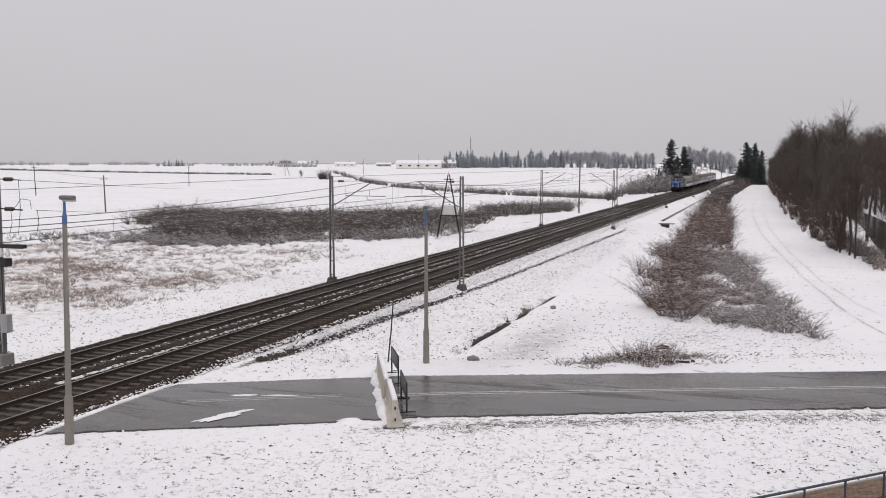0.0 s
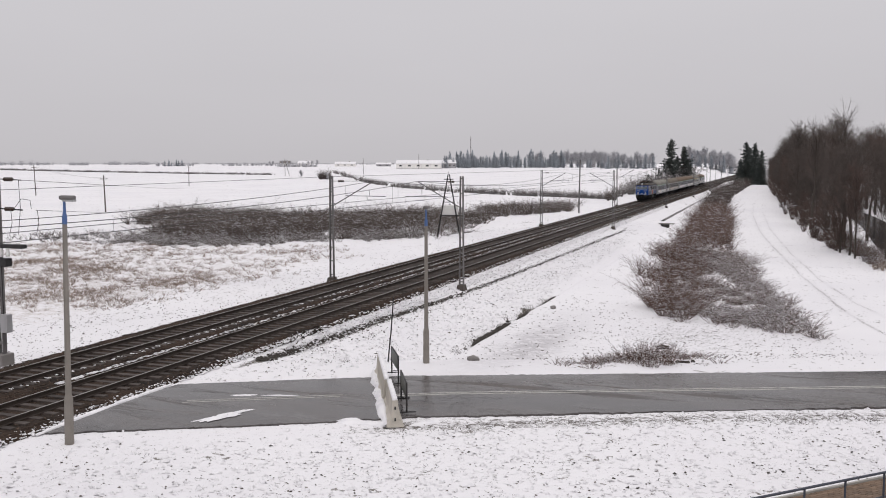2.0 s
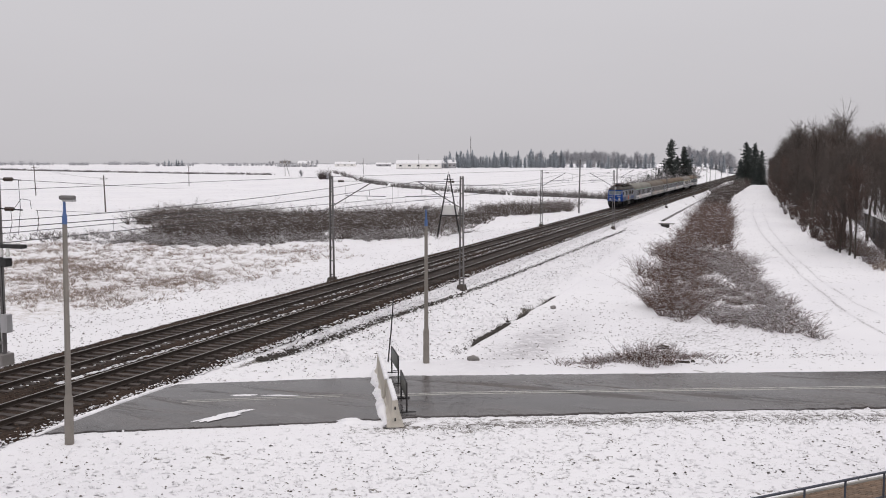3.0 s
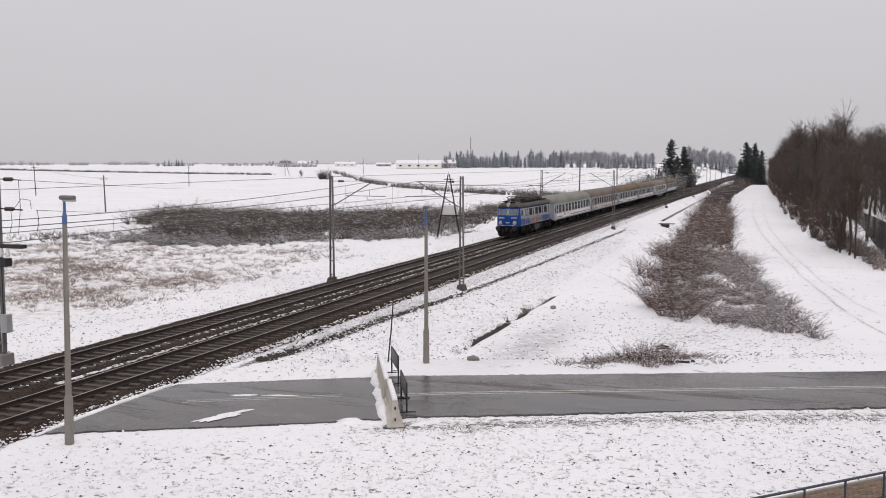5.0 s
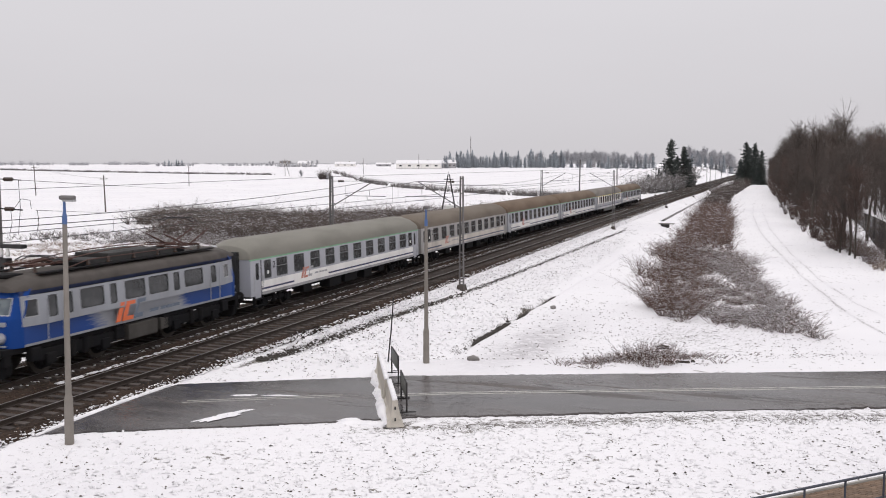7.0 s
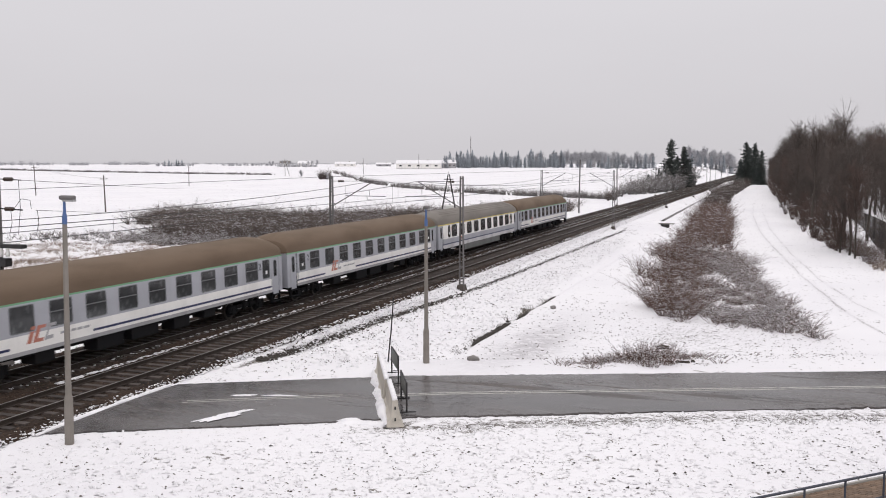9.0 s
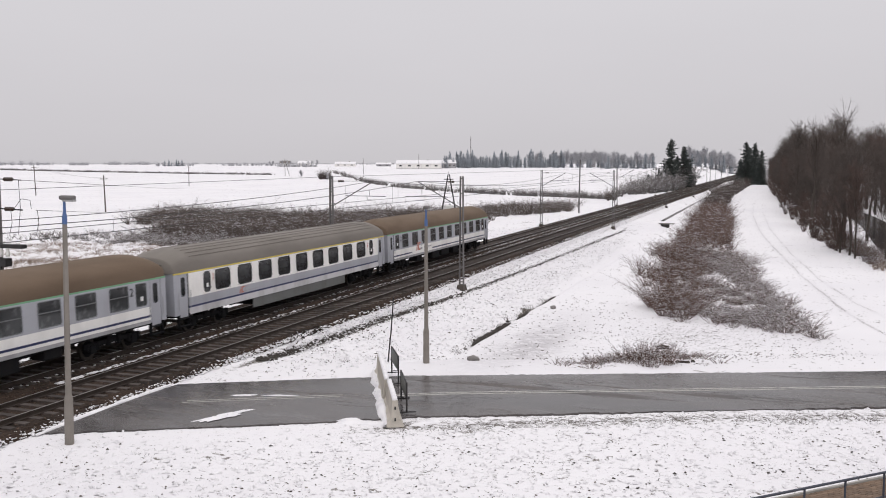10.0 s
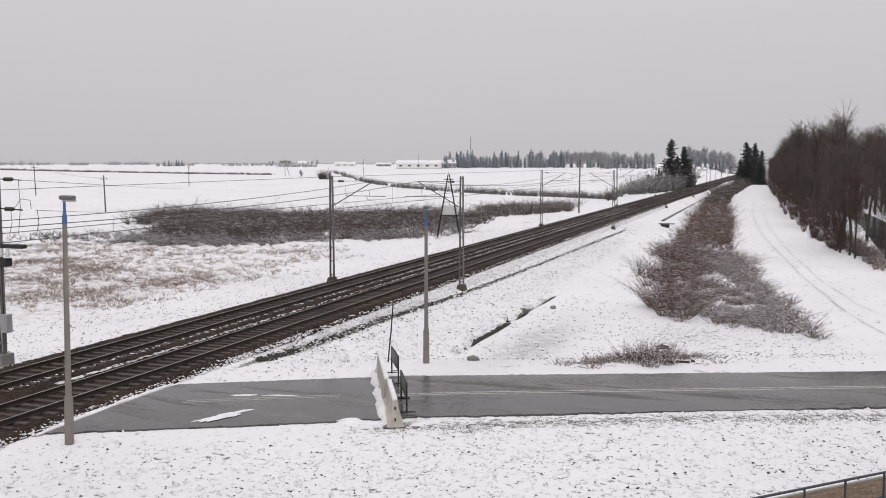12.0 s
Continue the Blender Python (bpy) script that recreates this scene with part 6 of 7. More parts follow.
def on_land(x, y):
    return float(land(x, y))


ragged_ribbon("piled_snow", [(14.95, 26.75), (13.75, 29.2), (12.6, 31.5), (11.45, 33.7)], 0.24, 0.14, 0.17, "fresh_snow", 3, on_road, "ragged snow heaped along the foot of the barrier", "snow", "heaped snow", 0.9)
ragged_ribbon("piled_snow", [(13.2, 26.75), (13.8, 27.05), (14.8, 27.1), (15.3, 27.0)], 0.36, 0.3, 0.09, "fresh_snow", 8, on_verge, "trampled snow heap beside the barrier end", "snow", "heaped snow")
ragged_ribbon("piled_snow", [(15.5, 27.3), (16.1, 27.9), (16.3, 28.0)], 0.24, 0.22, 0.09, "fresh_snow", 12, on_verge, "broken snow at the road edge by the barrier", "snow", "heaped snow")
ragged_ribbon("road_edge_snow", [(5.7, 21.8), (5.62, 25.2), (5.6, 28.7)], 0.16, 0.1, 0.05, "fresh_snow", 81, on_road, "snow ridge between the road and the track", "snow", "snow along the road")
M["soil"] = grainy("wet_dark_soil", (0.035, 0.028, 0.023, 1), 0.9)
ragged_ribbon("ditch_edge", [(12.05, 44.6), (11.86, 46.4), (11.9, 48.3), (12.0, 50.2), (12.05, 52.0)], 0.26, 0.16, 0.24, "soil", 90, on_land, "dark bare earth at the ditch edge", "earth", "bare earth", 1.2)
ragged_ribbon("ditch_edge", [(12.1, 53.0), (12.2, 54.5), (12.1, 56.0)], 0.14, 0.1, 0.14, "soil", 91, on_land, "dark bare earth at the ditch edge", "earth", "bare earth", 1.2)
ragged_ribbon("ditch_edge", [(11.9, 60.2), (12.1, 63.5)], 0.12, 0.1, 0.1, "soil", 92, on_land, "dark bare earth at the ditch edge", "earth", "bare earth", 1.2)
ditch_rng = np.random.default_rng(61)
ditch_tufts = np.stack([ditch_rng.normal(11.6, 0.14, 70), ditch_rng.uniform(39.5, 63, 70), np.zeros(70)], 1)
thicket("ditch_grass", ditch_tufts, ditch_rng.uniform(0.08, 0.28, 70), "twig", 62, 8, 1, 1.0, 0.008, 0.15, "dead grass along the ditch edge", "grass")


def build_gate_frame(x, y, z, turn, w, h):
    t = empty("fence_panel", pose(x, y, z, 0, 0, turn))
    for s in (-1, 1):
        part("post", tube(bmesh.new(), [(0, s * w / 2, 0), (0, s * w / 2, h)], 0.03, 8), M["dark_steel"], t)
        ft = tube(bmesh.new(), [(-0.3, s * w / 2, 0.03), (0.3, s * w / 2, 0.03)], 0.025, 6)
        part("foot", ft, M["dark_steel"], t)
    for zz in (h - 0.02, h - 0.55):
        part("rail", tube(bmesh.new(), [(0, -w / 2, zz), (0, w / 2, zz)], 0.025, 8), M["dark_steel"], t)
    part("panel", box((0, 0, h - 0.28), (0.02, w - 0.06, 0.5), 0.004), M["panel_grey"], t, "weathered grey sheet panel")
    part("brace", tube(bmesh.new(), [(0, -w / 2, h - 0.55), (0, w / 2, 0.1)], 0.015, 6), M["dark_steel"], t)
    return tagged(t, "grey metal barricade panel standing on the road", "barricade", "metal barricades")


M["panel_grey"] = grainy("weathered_panel", (0.16, 0.165, 0.16, 1), 0.6, 0.2, 3, 0.5)
build_gate_frame(12.72, 32.85, float(road_z(12.5)) + 0.03, 30, 1.9, 1.08)
build_gate_frame(14.55, 29.2, float(road_z(14.1)) + 0.04, 27.5, 1.9, 1.03)
rod = empty("leaning_pole", pose(11.2, 35.75, float(land(11.2, 35.75)), 0, 5.5, 0))
part("shaft", tube(bmesh.new(), [(0, 0, -0.2), (0.02, 0, 1.4), (0, 0, 2.75)], [0.035, 0.03, 0.025], 8), M["dark_steel"], rod)
part("cap", tube(bmesh.new(), [(0, 0, 2.73), (0, 0, 2.8)], [0.035, 0.03], 8), M["dark_steel"], rod)
tagged(rod, "thin dark leaning metal pole in the snow", "pole")


def strip(name, pts, w, z_off, mat, label):
    v, f = [], []
    for i, (x, y) in enumerate(pts):
        a, b = pts[max(0, i - 1)], pts[min(len(pts) - 1, i + 1)]
        d = Vector((b[0] - a[0], b[1] - a[1])).normalized()
        n_ = Vector((-d.y, d.x)) * w / 2
        z = float(road_z(x)) + 0.05 * 1.0 + z_off
        v += [(x + n_.x, y + n_.y, z), (x - n_.x, y - n_.y, z), (x + n_.x, y + n_.y, z - 0.02), (x - n_.x, y - n_.y, z - 0.02)]
    for i in range(len(pts) - 1):
        k = 4 * i
        f += [(k, k + 1, k + 5, k + 4), (k, k + 4, k + 6, k + 2), (k + 1, k + 3, k + 7, k + 5)]
    return tagged(mesh_object(name, v, f, mat), label, "road marking", "road markings", kind="structure")


q = Mat("worn_white_line", (0.40, 0.39, 0.36, 1), 0.6)
q.over((0.12, 0.115, 0.117, 1), q.span(q.noise(2.5, 5, rough=0.7), 0.52, 0.72))
M["line"] = q.m
for off in (-0.13, 0.13):
    xs = np.linspace(13.6, 60.0, 24)
    strip("centre_line", [(float(x), float((road_top(x) + road_bottom(x)) / 2 - 0.12 + off)) for x in xs], 0.09, 0.004, M["line"], "worn white centre line on asphalt")
    xs = np.linspace(7.5, 12.0, 6)
    strip("centre_line", [(float(x), float((road_top(x) + road_bottom(x)) / 2 + 0.1 + off)) for x in xs], 0.06, 0.004, M["line"], "faded centre line on asphalt")

# paved path with a handrail on the slope in front
M["paver"] = Mat("brown_clinker", (0.15, 0.10, 0.068, 1), 0.85).vary(0.3).m
M["rail_blue"] = grainy("grey_blue_handrail", (0.06, 0.066, 0.085, 1), 0.5, 0.4, 3, 0.4)


def build_path():
    t = empty("paved_path", pose(26.73, 23.01, -0.1, 0, 0, 45))
    part("bed", box((9, -1.9, -0.2), (24, 3.8, 0.28), 0.02), M["concrete_dark"], t)
    part("edging", box((9, 0.03, -0.06), (24, 0.07, 0.22), 0.01), M["concrete"], t, "grey concrete edging")
    bm = bx(bmesh.new(), (0, 0, -0.03), (0.192, 0.092, 0.07), 0.006)
    me = bpy.data.meshes.new("brick")
    bm.to_mesh(me)
    bm.free()
    me.materials.append(M["paver"])
    rest = []
    made = 0
    for r in range(36):
        for c in range(-16, 80):
            x, y = 0.2 * c + (0.1 if r % 2 else 0), -0.06 - 0.1 * r
            if -0.6 < x < 3.4 and r < 14 and made < 290:
                o = new("brick", me)
                o.parent, o.location = t, (x, y, random.uniform(-0.003, 0.003))
                made += 1
            else:
                rest.append((x, y, -0.03))
    tagged(boxes_np("bricks", rest, (0.192, 0.092, 0.07), M["paver_joined"], t), kind="stuff")
    tagged(t, "brown clinker-paved path on the slope", "path", kind="structure")
    h = empty("handrail", pose(26.1 - 2.6 * 0.707, 19.59 - 2.6 * 0.707, -0.1, 0, 0, 45))
    part("top_rail", tube(bmesh.new(), [(0, 0, 1.1), (24, 0, 1.1)], 0.028, 10), M["rail_blue"], h)
    part("middle_rail", tube(bmesh.new(), [(0, 0, 0.55), (24, 0, 0.55)], 0.02, 8), M["rail_blue"], h)
    for k in range(21):
        part("post", tube(bmesh.new(), [(0.37 + 1.19 * k, 0, -0.02), (0.37 + 1.19 * k, 0, 1.1)], 0.024, 8), M["rail_blue"], h)
    return tagged(h, "grey-blue tubular steel handrail beside a path", "handrail")


M["paver_joined"] = Mat("brown_clinker_joined", (0.15, 0.10, 0.068, 1), 0.85).vary(0.3, island=True).m
build_path()


def build_pole(x, y, h, arm=True, lean=0.0, second=False, mat="wood_pole", label="grey wooden telegraph pole in the snowy field"):
    t = empty("utility_pole", pose(x, y, float(land(x, y)), 0, lean, HEAD))
    part("post", tube(bmesh.new(), [(0, 0, -0.5), (0, 0, h)], [0.15, 0.11], 9), M[mat], t)
    if second:
        part("brace_post", tube(bmesh.new(), [(2.6, 0, -0.5), (0.1, 0, h * 0.85)], [0.14, 0.11], 8), M[mat], t)
    if arm:
        part("crossarm", box((0, 0, h - 0.7), (1.5, 0.1, 0.12), 0.01), M[mat], t)
        for k in (-0.65, -0.3, 0.3, 0.65):
            part("insulator", tube(bmesh.new(), [(k, 0, h - 0.65), (k, 0, h - 0.5), (k, 0, h - 0.38)], [0.04, 0.06, 0.03], 8), M["white_porcelain"], t)
    return tagged(t, label, "utility pole", "utility poles")


build_pole(-97.2, 151.2, 7.2, True, -1.5)
build_pole(-184.6, 227.1, 9.1, True, -2.0)
build_pole(-198.2, 325.7, 8.3)
build_pole(-7.2, 168.2, 9.6, False, 0.8, False, "mast", "slender grey pole beside the railway")
build_pole(-230.4, 463.2, 9.4, True, 0, True)
for b_, d_, h_ in ((-4.83, 560, 9), (-1.47, 640, 10), (9.5, 640, 9)):
    x, y = spot(b_, d_)
    build_pole(x, y, h_, False)
pole_line = [(-97.2, 151.2, 6.4), (-184.6, 227.1, 8.3)]
for k in (-0.6, 0.6):
    pts = []
    for i in range(13):
        u = i / 12
        x, y = -97.2 - 87.4 * u, 151.2 + 75.9 * u
        pts.append((x, y + k, -1.7 + 6.6 + 1.9 * u - 2.2 * u * (1 - u)))
    line_wire("telegraph_wire", pts, 0.012, "sagging telegraph wire across the field")

# anchor mast with disconnector gear next to the far track
am = empty("anchor_mast", pose(-3.62, 30.0, 0))
part("foundation", box((0, 0, -0.35), (0.6, 0.7, 0.6), 0.04), M["concrete_dark"], am)
for s in (-1, 1):
    part("channel", box((s * 0.14, 0, 3.5), (0.06, 0.22, 7.3), 0.01), M["mast"], am)
for k in range(9):
    part("batten", box((0, 0, 0.4 + 0.8 * k), (0.33, 0.23, 0.1), 0.008), M["mast"], am)
for z in (7.15, 5.95):
    part("arm", tube(bmesh.new(), [(0.1, 0, z), (0.55, 0, z - 0.02), (1.35, 0, z - 0.05)], 0.03 if z < 7 else 0.02, 8), M["dark_steel"], am)
    b = bmesh.new()
    for k in range(5):
        tube(b, [(0.5 + 0.09 * k, 0, z - 0.02), (0.56 + 0.09 * k, 0, z - 0.02)], [0.09, 0.05], 10)
    part("insulator", b, M["porcelain"], am)
for x0, z0, z1 in ((1.2, 7.1, 4.9), (0.75, 5.9, 4.9), (2.1, 5.9, 4.9)):
    part("jumper_wire", tube(bmesh.new(), [(x0, 0, z0), (x0 + 0.05, 0, (z0 + z1) / 2), (x0 - 0.1, 0, z1)], 0.012, 5), M["wire"], am)
part("loop_wire", tube(bmesh.new(), [(0.9, 0, 5.92), (1.3, 0, 6.35), (1.75, 0, 6.3), (1.8, 0, 5.95)], 0.012, 5), M["wire"], am)
part("disconnector_base", box((0.75, 0, 4.42), (1.25, 0.3, 0.16), 0.02), M["dark_steel"], am)
for k in (0.35, 0.7):
    part("post_insulator", tube(bmesh.new(), [(k, -0.2, 4.0), (k, -0.2, 4.1), (k, -0.2, 4.2), (k, -0.2, 4.35)], [0.07, 0.10, 0.075, 0.06], 12), M["white_porcelain"], am)
part("drive_box", box((0.35, 0, 3.75), (0.4, 0.35, 0.35), 0.03), M["dark_steel"], am)
part("control_cabinet", box((0.38, -0.1, 1.25), (0.36, 0.3, 0.75), 0.02), M["coach_skirt"], am, "pale grey control cabinet")
part("drive_rod", tube(bmesh.new(), [(0.3, -0.15, 1.6), (0.3, -0.15, 3.7)], 0.02, 6), M["dark_steel"], am)
tagged(am, "steel anchor mast with insulators and disconnector gear", "catenary mast")
line_wire("feeder_wire", [(-2.3, 30, 7.1), (-60, 120, 4.0), (-121.3, 216.2, 1.3)], 0.012, "feeder wire leading off across the field")
line_wire("feeder_wire", [(-1.6, 30, 5.9), (-48, 91, 2.0), (-93.2, 146.3, -1.5)], 0.012, "feeder wire leading off across the field")
line_wire("feeder_wire", [(-3.3, -60, 7.2), (-3.3, 30, 6.7), (-3.0, 59.3, 6.85)] + [(-3.0, 59.3 + MAST_STEP * k, 6.85) for k in range(1, 9)], 0.012, "feeder wire along the mast tops")

# pole-mounted transformer station
M["cabinet_pale"] = paint("pale_weathered_cabinet_paint", (0.58, 0.57, 0.55, 1), 0.6, 0.3)
ks = empty("transformer_station", pose(-13.1, 113.5, float(land(-13.1, 113.5)), 0, 0, HEAD))
part("cabinet", box((0.1, 0, 3.35), (2.2, 1.2, 1.2), 0.04), M["cabinet_pale"], ks, "pale grey transformer cabinet")
part("platform", box((0.1, 0, 2.7), (2.5, 1.4, 0.12), 0.01), M["dark_steel"], ks)
for k in (-0.6, 0.1, 0.8):
    part("vent_panel", box((k, -0.61, 3.35), (0.5, 0.04, 0.8), 0.01), M["cabinet_pale"], ks)
for s in (-1, 1):
    part("pole_leg", tube(bmesh.new(), [(s * 1.5, -0.72, -0.4), (0.08 * s, -0.72, 7.9)], [0.11, 0.07], 8), M["dark_steel"], ks)
for z, w in ((4.4, 0.66), (6.2, 0.36)):
    part("cross_brace", tube(bmesh.new(), [(-w, -0.72, z), (w, -0.72, z)], 0.04, 6), M["dark_steel"], ks)
part("crossarm", box((0, -0.72, 7.3), (1.2, 0.1, 0.1), 0.01), M["dark_steel"], ks)
part("tip_rod", tube(bmesh.new(), [(0, -0.72, 7.8), (0, -0.72, 8.3)], 0.03, 6), M["dark_steel"], ks)
tagged(ks, "pale transformer cabinet on an A-shaped pole", "transformer station")


def build_house(b_, d_, length, depth, wall_h, roof_h, turn, wall, roof, label, windows=4):
    x, y = spot(b_, d_)
    t = empty("farm_building", pose(x, y, float(land(x, y)), 0, 0, HEAD + turn))
    part("wall", box((0, 0, wall_h / 2), (length, depth, wall_h), 0.05), M[wall], t)
    pr = extrude_profile([(-depth / 2 - 0.5, wall_h), (depth / 2 + 0.5, wall_h), (0, wall_h + roof_h)], -length / 2 - 0.4, length / 2 + 0.4)
    bmesh.ops.rotate(pr, cent=(0, 0, 0), matrix=Matrix.Rotation(radians(90), 3, "Z"), verts=pr.verts)
    part("roof", pr, M[roof], t, "snow-covered pitched roof" if roof == "fresh_snow" else "dark pitched roof")
    for k in range(windows):
        wx = -length / 2 + length * (k + 0.5) / windows
        part("window", box((wx, -depth / 2 - 0.02, wall_h * 0.55), (length / windows * 0.3, 0.12, wall_h * 0.28)), M["glass"], t)
    part("chimney", box((length * 0.2, 0, wall_h + roof_h * 0.9), (0.7, 0.7, 1.4), 0.03), M["concrete"], t)
    return tagged(t, label, "farm building", "far farm buildings")


build_house(-1.45, 660, 31, 12, 3.4, 2.4, -4, "coach_white", "fresh_snow", "long pale farm building with snowy roof", 5)
build_house(0.35, 672, 9, 8, 3.4, 2.6, 10, "coach_skirt", "fresh_snow", "pale farm house with snowy roof", 3)
build_house(-9.5, 800, 8, 7, 2.4, 2.2, 12, "coach_white", "concrete_dark", "white house with dark roof on the ridge", 4)
build_house(-8.35, 790, 9, 8, 2.4, 2.2, -10, "coach_white", "fresh_snow", "white house with snowy roof on the ridge", 3)
build_house(-5.9, 760, 16, 9, 2.2, 1.6, 0, "coach_white", "fresh_snow", "low white shed under snow", 3)
build_house(-3.6, 800, 12, 7, 1.8, 1.4, 0, "coach_skirt", "fresh_snow", "low shed under snow", 2)
build_house(8.9, 775, 6, 6, 4.0, 2.2, 0, "coach_skirt", "fresh_snow", "pale house among far trees", 2)

x, y = spot(1.68, 720)
an = empty("radio_mast", pose(x, y, float(land(x, y))))
for k in range(3):
    a = 2 * math.pi * k / 3
    part("leg", tube(bmesh.new(), [(0.6 * math.cos(a), 0.6 * math.sin(a), -0.5), (0.12 * math.cos(a), 0.12 * math.sin(a), 23)], 0.08, 6), M["mast"], an)
for k in range(14):
    r = 0.6 - 0.48 * k / 14
    ring = [(r * math.cos(2 * math.pi * j / 3), r * math.sin(2 * math.pi * j / 3), 1.6 * k) for j in range(3)]
    part("brace_ring", tube(bmesh.new(), ring + [ring[0]], 0.04, 4), M["mast"], an)
tagged(an, "thin lattice radio mast on the far ridge", "radio mast")

M["soil_wood"] = grainy("dark_wet_timber", (0.06, 0.052, 0.046, 1), 0.9)
# drain, block and stones in the snow
dr = finish("drain_channel", extrude_profile([(-0.2, -0.1), (0.2, -0.1), (0.2, 0.12), (0.13, 0.14), (0.09, 0.02), (-0.09, 0.02), (-0.13, 0.14), (-0.2, 0.12)], 0, 108), M["soil_wood"])
dr.matrix_world = pose(9.7, 149.5, -1.2, 0, 0, 0.42)
tagged(dr, "dark concrete drain channel in the snow", "drain")
bl = empty("concrete_block", pose(11.5, 138.8, float(land(11.5, 138.8))))
part("slab", box((0, 0, 0.55), (2.2, 0.8, 0.14), 0.03), M["concrete_dark"], bl)
part("support", box((-0.2, 0, 0.25), (1.2, 0.5, 0.6), 0.03), M["dark_steel"], bl)
tagged(bl, "dark concrete slab on a block in the snow", "concrete slab")


def stone(x, y, s, seed, name="stone", label="dark stone lying in the snow"):
    rg = random.Random(seed)
    bm = bmesh.new()
    bmesh.ops.create_icosphere(bm, subdivisions=2, radius=1.0)
    for v in bm.verts:
        v.co *= 1 + 0.25 * noise.noise(v.co * 1.7 + Vector((seed, 0, 0)))
        v.co.x *= s[0]
        v.co.y *= s[1]
        v.co.z *= s[2]
    ob = finish(name, bm, M["soil"] if name == "clod" else M["concrete_dark"], None, "", True)
    ob.matrix_world = pose(x, y, float(land(x, y)) + s[2] * 0.4, 0, 0, rg.uniform(0, 90))
    return tagged(ob, label, "stone", "stones in the snow")


stone(14.25, 37.9, (0.28, 0.22, 0.16), 1)
stone(13.3, 57.5, (0.22, 0.18, 0.16), 2)
stone(26.3, 56.2, (0.35, 0.3, 0.3), 3)
stone(21.3, 46.3, (0.32, 0.2, 0.14), 4, "clod", "dark earth clod beside the scrub")
for k in range(7):
    stone(22.0 + 0.2 * k, 39.75 + 0.09 * k + 0.12 * math.sin(k * 2.3), (0.13 + 0.05 * math.sin(k * 1.9), 0.09, 0.07), 40 + k, "clod", "dark wet earth clod at the roadside")
for k in range(9):
    stone(11.75 + 0.16 * math.sin(k * 2.1), 44.5 + 1.05 * k, (0.09 + 0.04 * math.sin(k), 0.26, 0.06), 20 + k, "clod", "dark earth clod in the open ditch")

# ballast stones and snow clumps on the tracks
rng = np.random.default_rng(77)


def pebbles(name, n, xr, yr, zf, size, flat, mat, label, cat, long=1.0):
    u = rng.uniform(0, 1, n)
    y = yr[0] + (yr[1] - yr[0]) * u ** 1.6
    x = rng.uniform(xr[0], xr[1], n)
    c = np.stack([x, y, zf(x)], 1)
    s = rng.uniform(size[0], size[1], n)
    d = np.array([[1, 0, 0], [0, 1, 0], [-1, 0, 0], [0, -1, 0], [0, 0, 1], [0, 0, -1]], float)
    V = c[:, None] + (d[None] * [1, long, flat] + rng.normal(0, 0.22, (n, 6, 3)) * [1, long, flat]) * s[:, None, None]
    base = np.arange(n)[:, None, None] * 6
    tri = np.array([[0, 1, 4], [1, 2, 4], [2, 3, 4], [3, 0, 4], [1, 0, 5], [2, 1, 5], [3, 2, 5], [0, 3, 5]])
    ob = mesh_np(name, V.reshape(-1, 3), (base + tri[None]).reshape(-1, 3), M[mat])
    return tagged(ob, label, cat, kind="stuff")


pebbles("ballast_stones", 16000, (-2.2, TRACK_GAP + 1.9), (14, 90), lambda x: np.interp(x, [-2.4, -1.6, TRACK_GAP + 1.5, TRACK_GAP + 2.0], [-0.28, -0.21, -0.21, -0.36]), (0.02, 0.055), 0.7, "stone", "loose brown ballast stones", "ballast")
pebbles("bank_clods", 700, (5.5, 7.6), (30, 110), lambda x: land(x, 60.0 + 0 * x) + 0.02, (0.02, 0.06), 0.6, "stone", "dark stones and clods on the snowy shoulder", "stones")
pebbles("shoulder_snow", 5600, (5.25, 6.5), (33, 190), lambda x: np.interp(x, [5.05, 5.35, 5.6, 6.6], [-0.20, -0.28, -0.40, -0.70]), (0.02, 0.085), 0.35, "fresh_snow", "patchy snow on the dark ballast shoulder", "snow", 1.6)
pebbles("shoulder_snow", 1300, (-3.0, -2.2), (20, 140), lambda x: np.interp(x, [-3.0, -2.35, -2.2], [-0.56, -0.26, -0.25]), (0.02, 0.07), 0.35, "fresh_snow", "patchy snow on the ballast edge", "snow", 1.6)
drain_y = 34 + 90 * rng.uniform(0, 1, 2400) ** 1.5
drain_at = drain_x(drain_y) + rng.normal(0, 0.13, 2400)
P = np.stack([drain_at, drain_y, land(drain_at, drain_y) + 0.02], 1)
d = np.array([[1, 0, 0], [0, 1.6, 0], [-1, 0, 0], [0, -1.6, 0], [0, 0, 0.8]])
sv = P[:, None] + (d[None] + rng.normal(0, 0.25, (len(P), 5, 3))) * rng.uniform(0.02, 0.075, (len(P), 1, 1))
tri = np.array([[0, 1, 4], [1, 2, 4], [2, 3, 4], [3, 0, 4]])
tagged(mesh_np("drain_clods", sv.reshape(-1, 3), (np.arange(len(P))[:, None, None] * 5 + tri[None]).reshape(-1, 3), M["soil"]), "dark clods along the shallow drain", "stones", kind="stuff")
pebbles("track_snow", 900, (1.78, 2.06), (27, 170), lambda x: -0.20 + 0 * x, (0.02, 0.065), 0.3, "fresh_snow", "ribbon of old snow between the tracks", "snow", 3.5)
pebbles("shoulder_snow", 1500, (5.0, 5.6), (14, 40), lambda x: np.interp(x, [5.0, 5.6], [-0.24, -0.34]), (0.025, 0.085), 0.4, "fresh_snow", "broken snow on the ballast edge", "snow")
sy = np.repeat(14.3 + 0.6 * np.arange(260), 4)
keep = np.repeat(rng.uniform(0, 1, 260) < 0.8, 4)
cx = rng.normal(1.02, 0.09, len(sy))
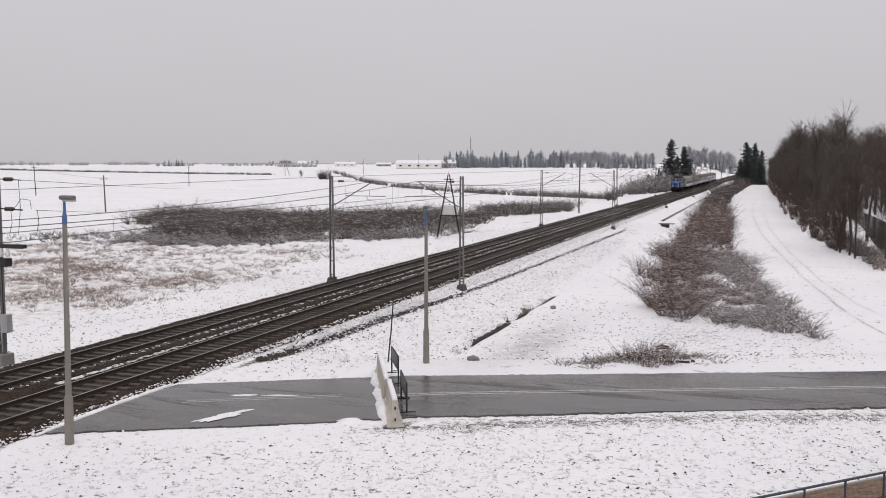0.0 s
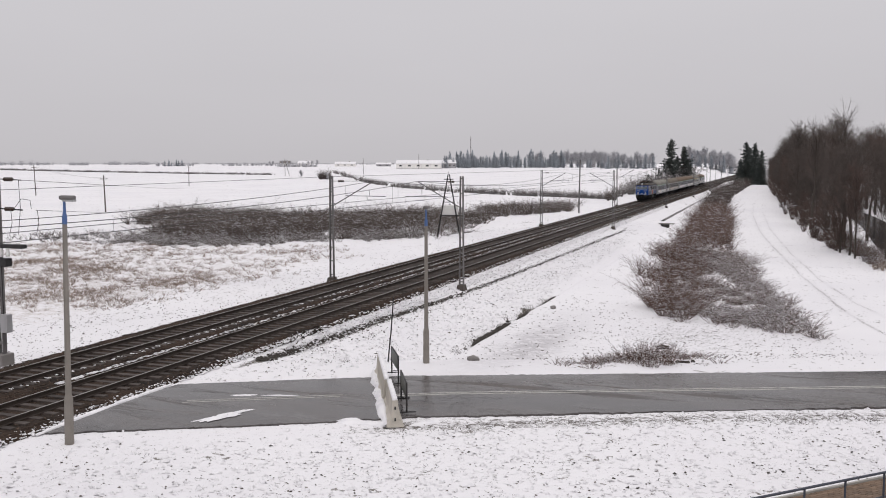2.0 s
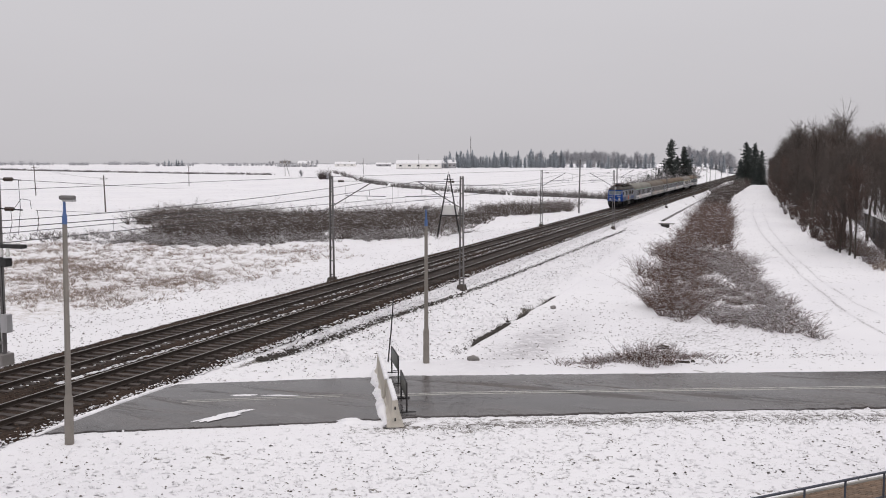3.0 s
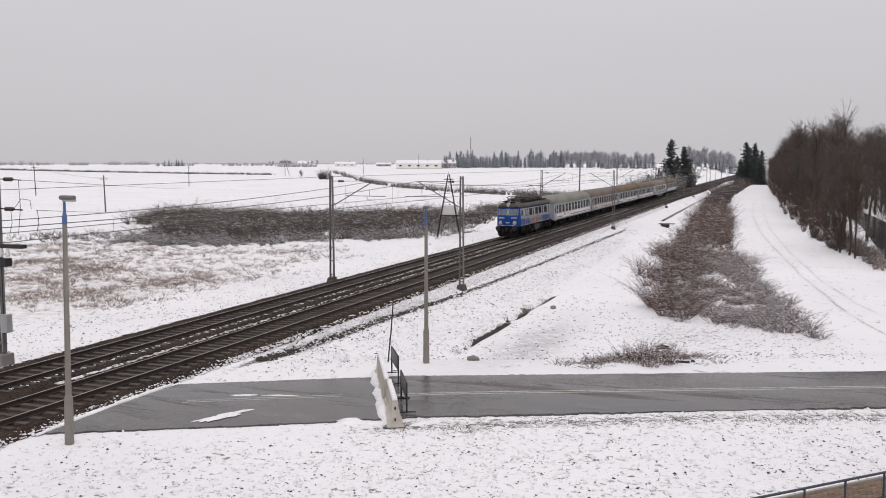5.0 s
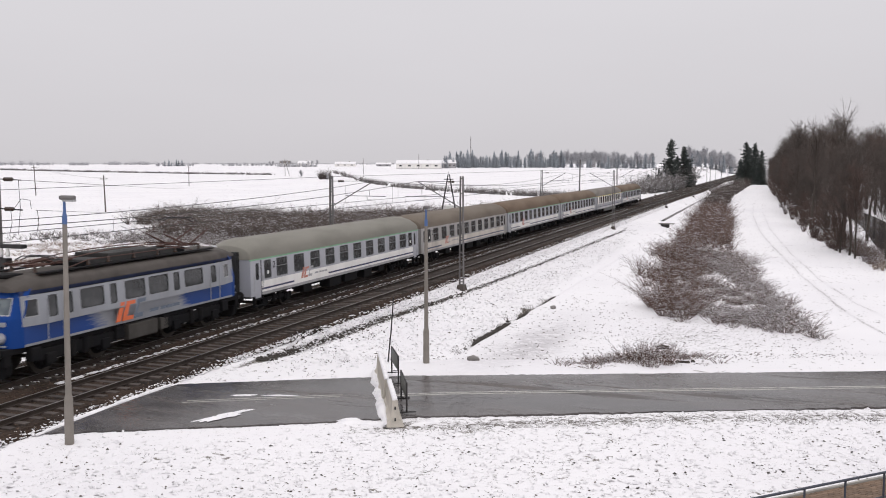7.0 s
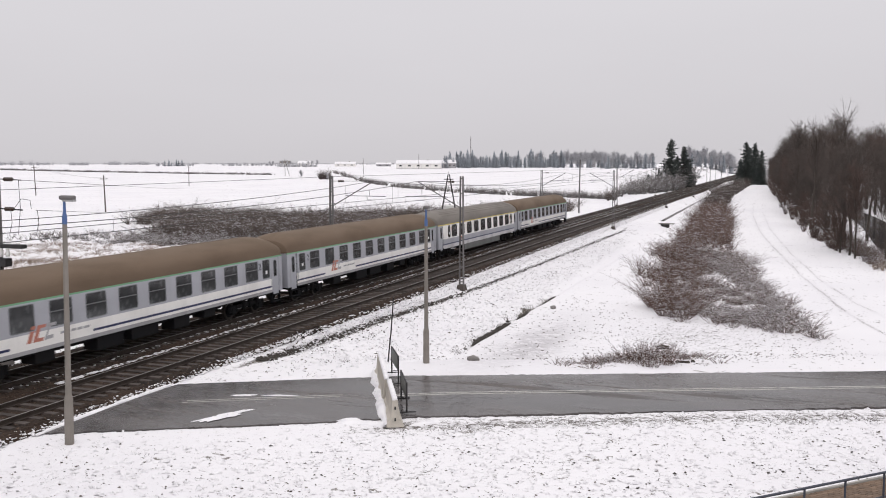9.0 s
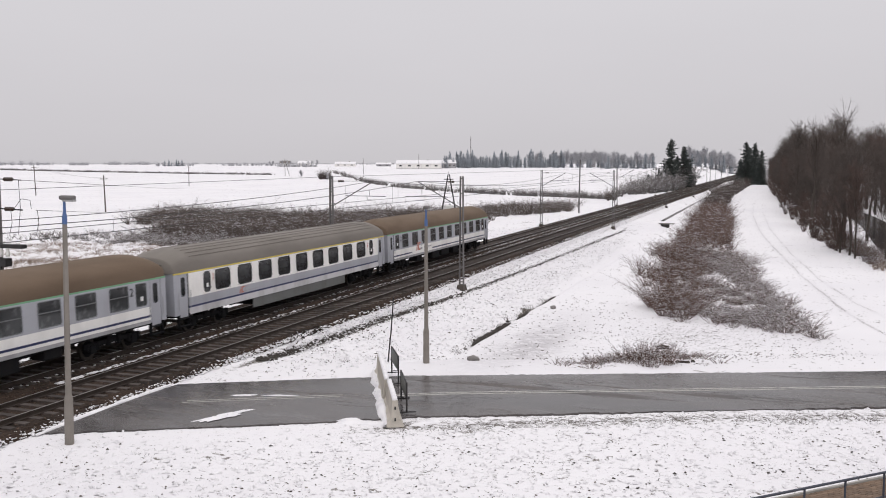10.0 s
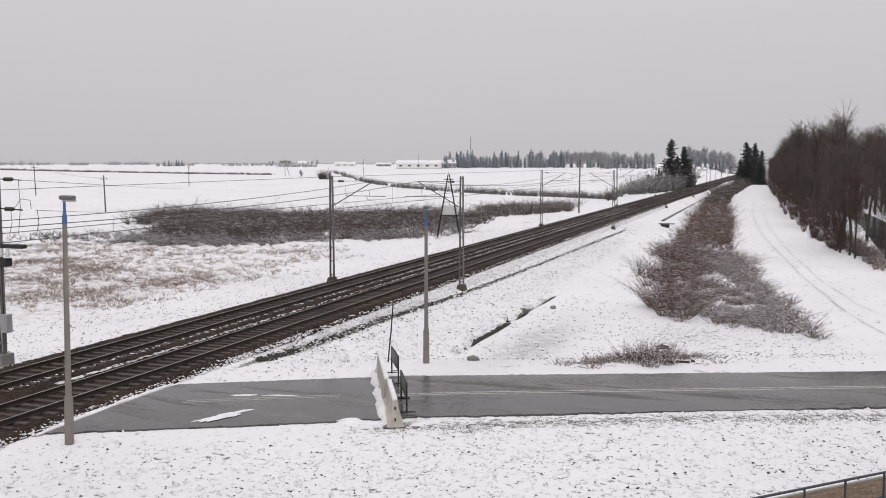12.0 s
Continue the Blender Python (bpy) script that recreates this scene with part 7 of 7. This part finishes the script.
cy = sy + rng.normal(0, 0.07, len(sy))
P = np.stack([cx, cy, 0 * cx - 0.178], 1)[keep]
d = np.array([[1.5, 0, 0], [0, 0.8, 0], [-1.5, 0, 0], [0, -0.8, 0], [0, 0, 0.35]])
sv = P[:, None] + (d[None] + rng.normal(0, 0.25, (len(P), 5, 3)) * [1, 1, 0.3]) * rng.uniform(0.02, 0.07, (len(P), 1, 1))
tri = np.array([[0, 1, 4], [1, 2, 4], [2, 3, 4], [3, 0, 4]])
tagged(mesh_np("sleeper_end_snow", sv.reshape(-1, 3), (np.arange(len(P))[:, None, None] * 5 + tri[None]).reshape(-1, 3), M["fresh_snow"]), "small snow clumps at the sleeper ends", "snow", kind="stuff")


def litter(name, n, poly, size, mat, label):
    """Dead leaves and clods lying on the snow."""
    P = scatter(rng, n, poly)
    s = rng.uniform(size[0], size[1], n)
    d = np.array([[1, 0, 0], [0, 1, 0], [-1, 0, 0], [0, -1, 0], [0, 0, 1]], float)
    V = (P + [0, 0, 0.01])[:, None] + (d[None] + rng.normal(0, 0.4, (n, 5, 3)) * [1, 1, 0.3]) * [1, 1, 0.7] * s[:, None, None]
    tri = np.array([[0, 1, 4], [1, 2, 4], [2, 3, 4], [3, 0, 4]])
    ob = mesh_np(name, V.reshape(-1, 3), (np.arange(n)[:, None, None] * 5 + tri[None]).reshape(-1, 3), M[mat])
    return tagged(ob, label, "leaf litter", kind="stuff")


litter("leaf_litter", 1900, [(6.5, 15), (30, 15), (38, 36), (30, 33), (16, 26.6), (7.8, 21.2)], (0.010, 0.040), "twig", "dark dead leaves and clods on the snow")
litter("leaf_litter", 70, [(7.5, 16), (30, 16), (34, 34), (16, 26.0), (8.6, 21.0)], (0.03, 0.06), "soil", "larger dark clods in the snow")
litter("leaf_litter", 900, [(19.0, 38.5), (30, 43), (30.5, 52), (27, 57), (20, 57)], (0.012, 0.05), "twig", "dark leaf litter on snow before the scrub")
litter("leaf_litter", 550, [(6.4, 31), (11.4, 34), (11.5, 60), (10.5, 110), (7, 110)], (0.015, 0.075), "twig", "dark specks of grass on the snowy bank")
litter("leaf_litter", 1900, [(-3.3, 16), (-3.3, 60), (-12, 78), (-16, 60), (-16, 34)], (0.012, 0.06), "twig", "dark specks of grass on the snow")
litter("leaf_litter", 700, [(-3.5, 60), (-3.8, 150), (-12, 150), (-13, 90)], (0.015, 0.07), "twig", "dark specks of grass on the snow")
litter("leaf_litter", 420, [(12.5, 38), (20, 41), (19, 56), (13, 64)], (0.015, 0.06), "twig", "scattered dark specks on the open snow")
litter("snow_lumps", 5200, [(6.5, 15), (31, 15), (40, 37), (30, 33.4), (16, 27.0), (7.8, 21.4)], (0.02, 0.09), "fresh_snow", "small lumps of settled snow")
litter("snow_lumps", 3000, [(6.6, 32), (11.4, 35), (11.5, 60), (10.5, 110), (7, 110)], (0.03, 0.12), "fresh_snow", "small lumps of settled snow")


for xs_, ys_, count in ((RUT_A[0], RUT_A[1], 2600), (RUT_B[0], RUT_B[1], 1700)):
    ry = ys_[0] + (230 - ys_[0]) * rng.uniform(0, 1, count) ** 1.4
    gate = np.sin(ry * 0.9) + np.sin(ry * 0.37 + 1) + rng.normal(0, 0.8, count) > -0.6
    ry = ry[gate]
    rx = np.interp(ry, ys_, xs_) + rng.normal(0, 0.055, len(ry))
    P = np.stack([rx, ry, land(rx, ry) + 0.008], 1)
    d = np.array([[0.5, 0, 0], [0, 2.2, 0], [-0.5, 0, 0], [0, -2.2, 0], [0, 0, 0.3]])
    sv = P[:, None] + (d[None] + rng.normal(0, 0.2, (len(P), 5, 3)) * [1, 1, 0.2]) * rng.uniform(0.015, 0.045, (len(P), 1, 1))
    tri = np.array([[0, 1, 4], [1, 2, 4], [2, 3, 4], [3, 0, 4]])
    tagged(mesh_np("wheel_rut", sv.reshape(-1, 3), (np.arange(len(P))[:, None, None] * 5 + tri[None]).reshape(-1, 3), M["hedge_twig"]), "thin broken wheel rut in the snowy lane", "wheel rut", kind="stuff")


# ---- what moves ----
def motions():
    times = [0.0] + [float(k) for k in range(1, 13)]
    for car, back in [(loco, 0.0)] + [(c, LOCO_L + 0.2 + COACH_L * k) for k, c in enumerate(COACHES)]:
        walk(car, [(s, pose(0, FRONT_AT_0 - SPEED * s + back, 0)) for s in times])


motions()
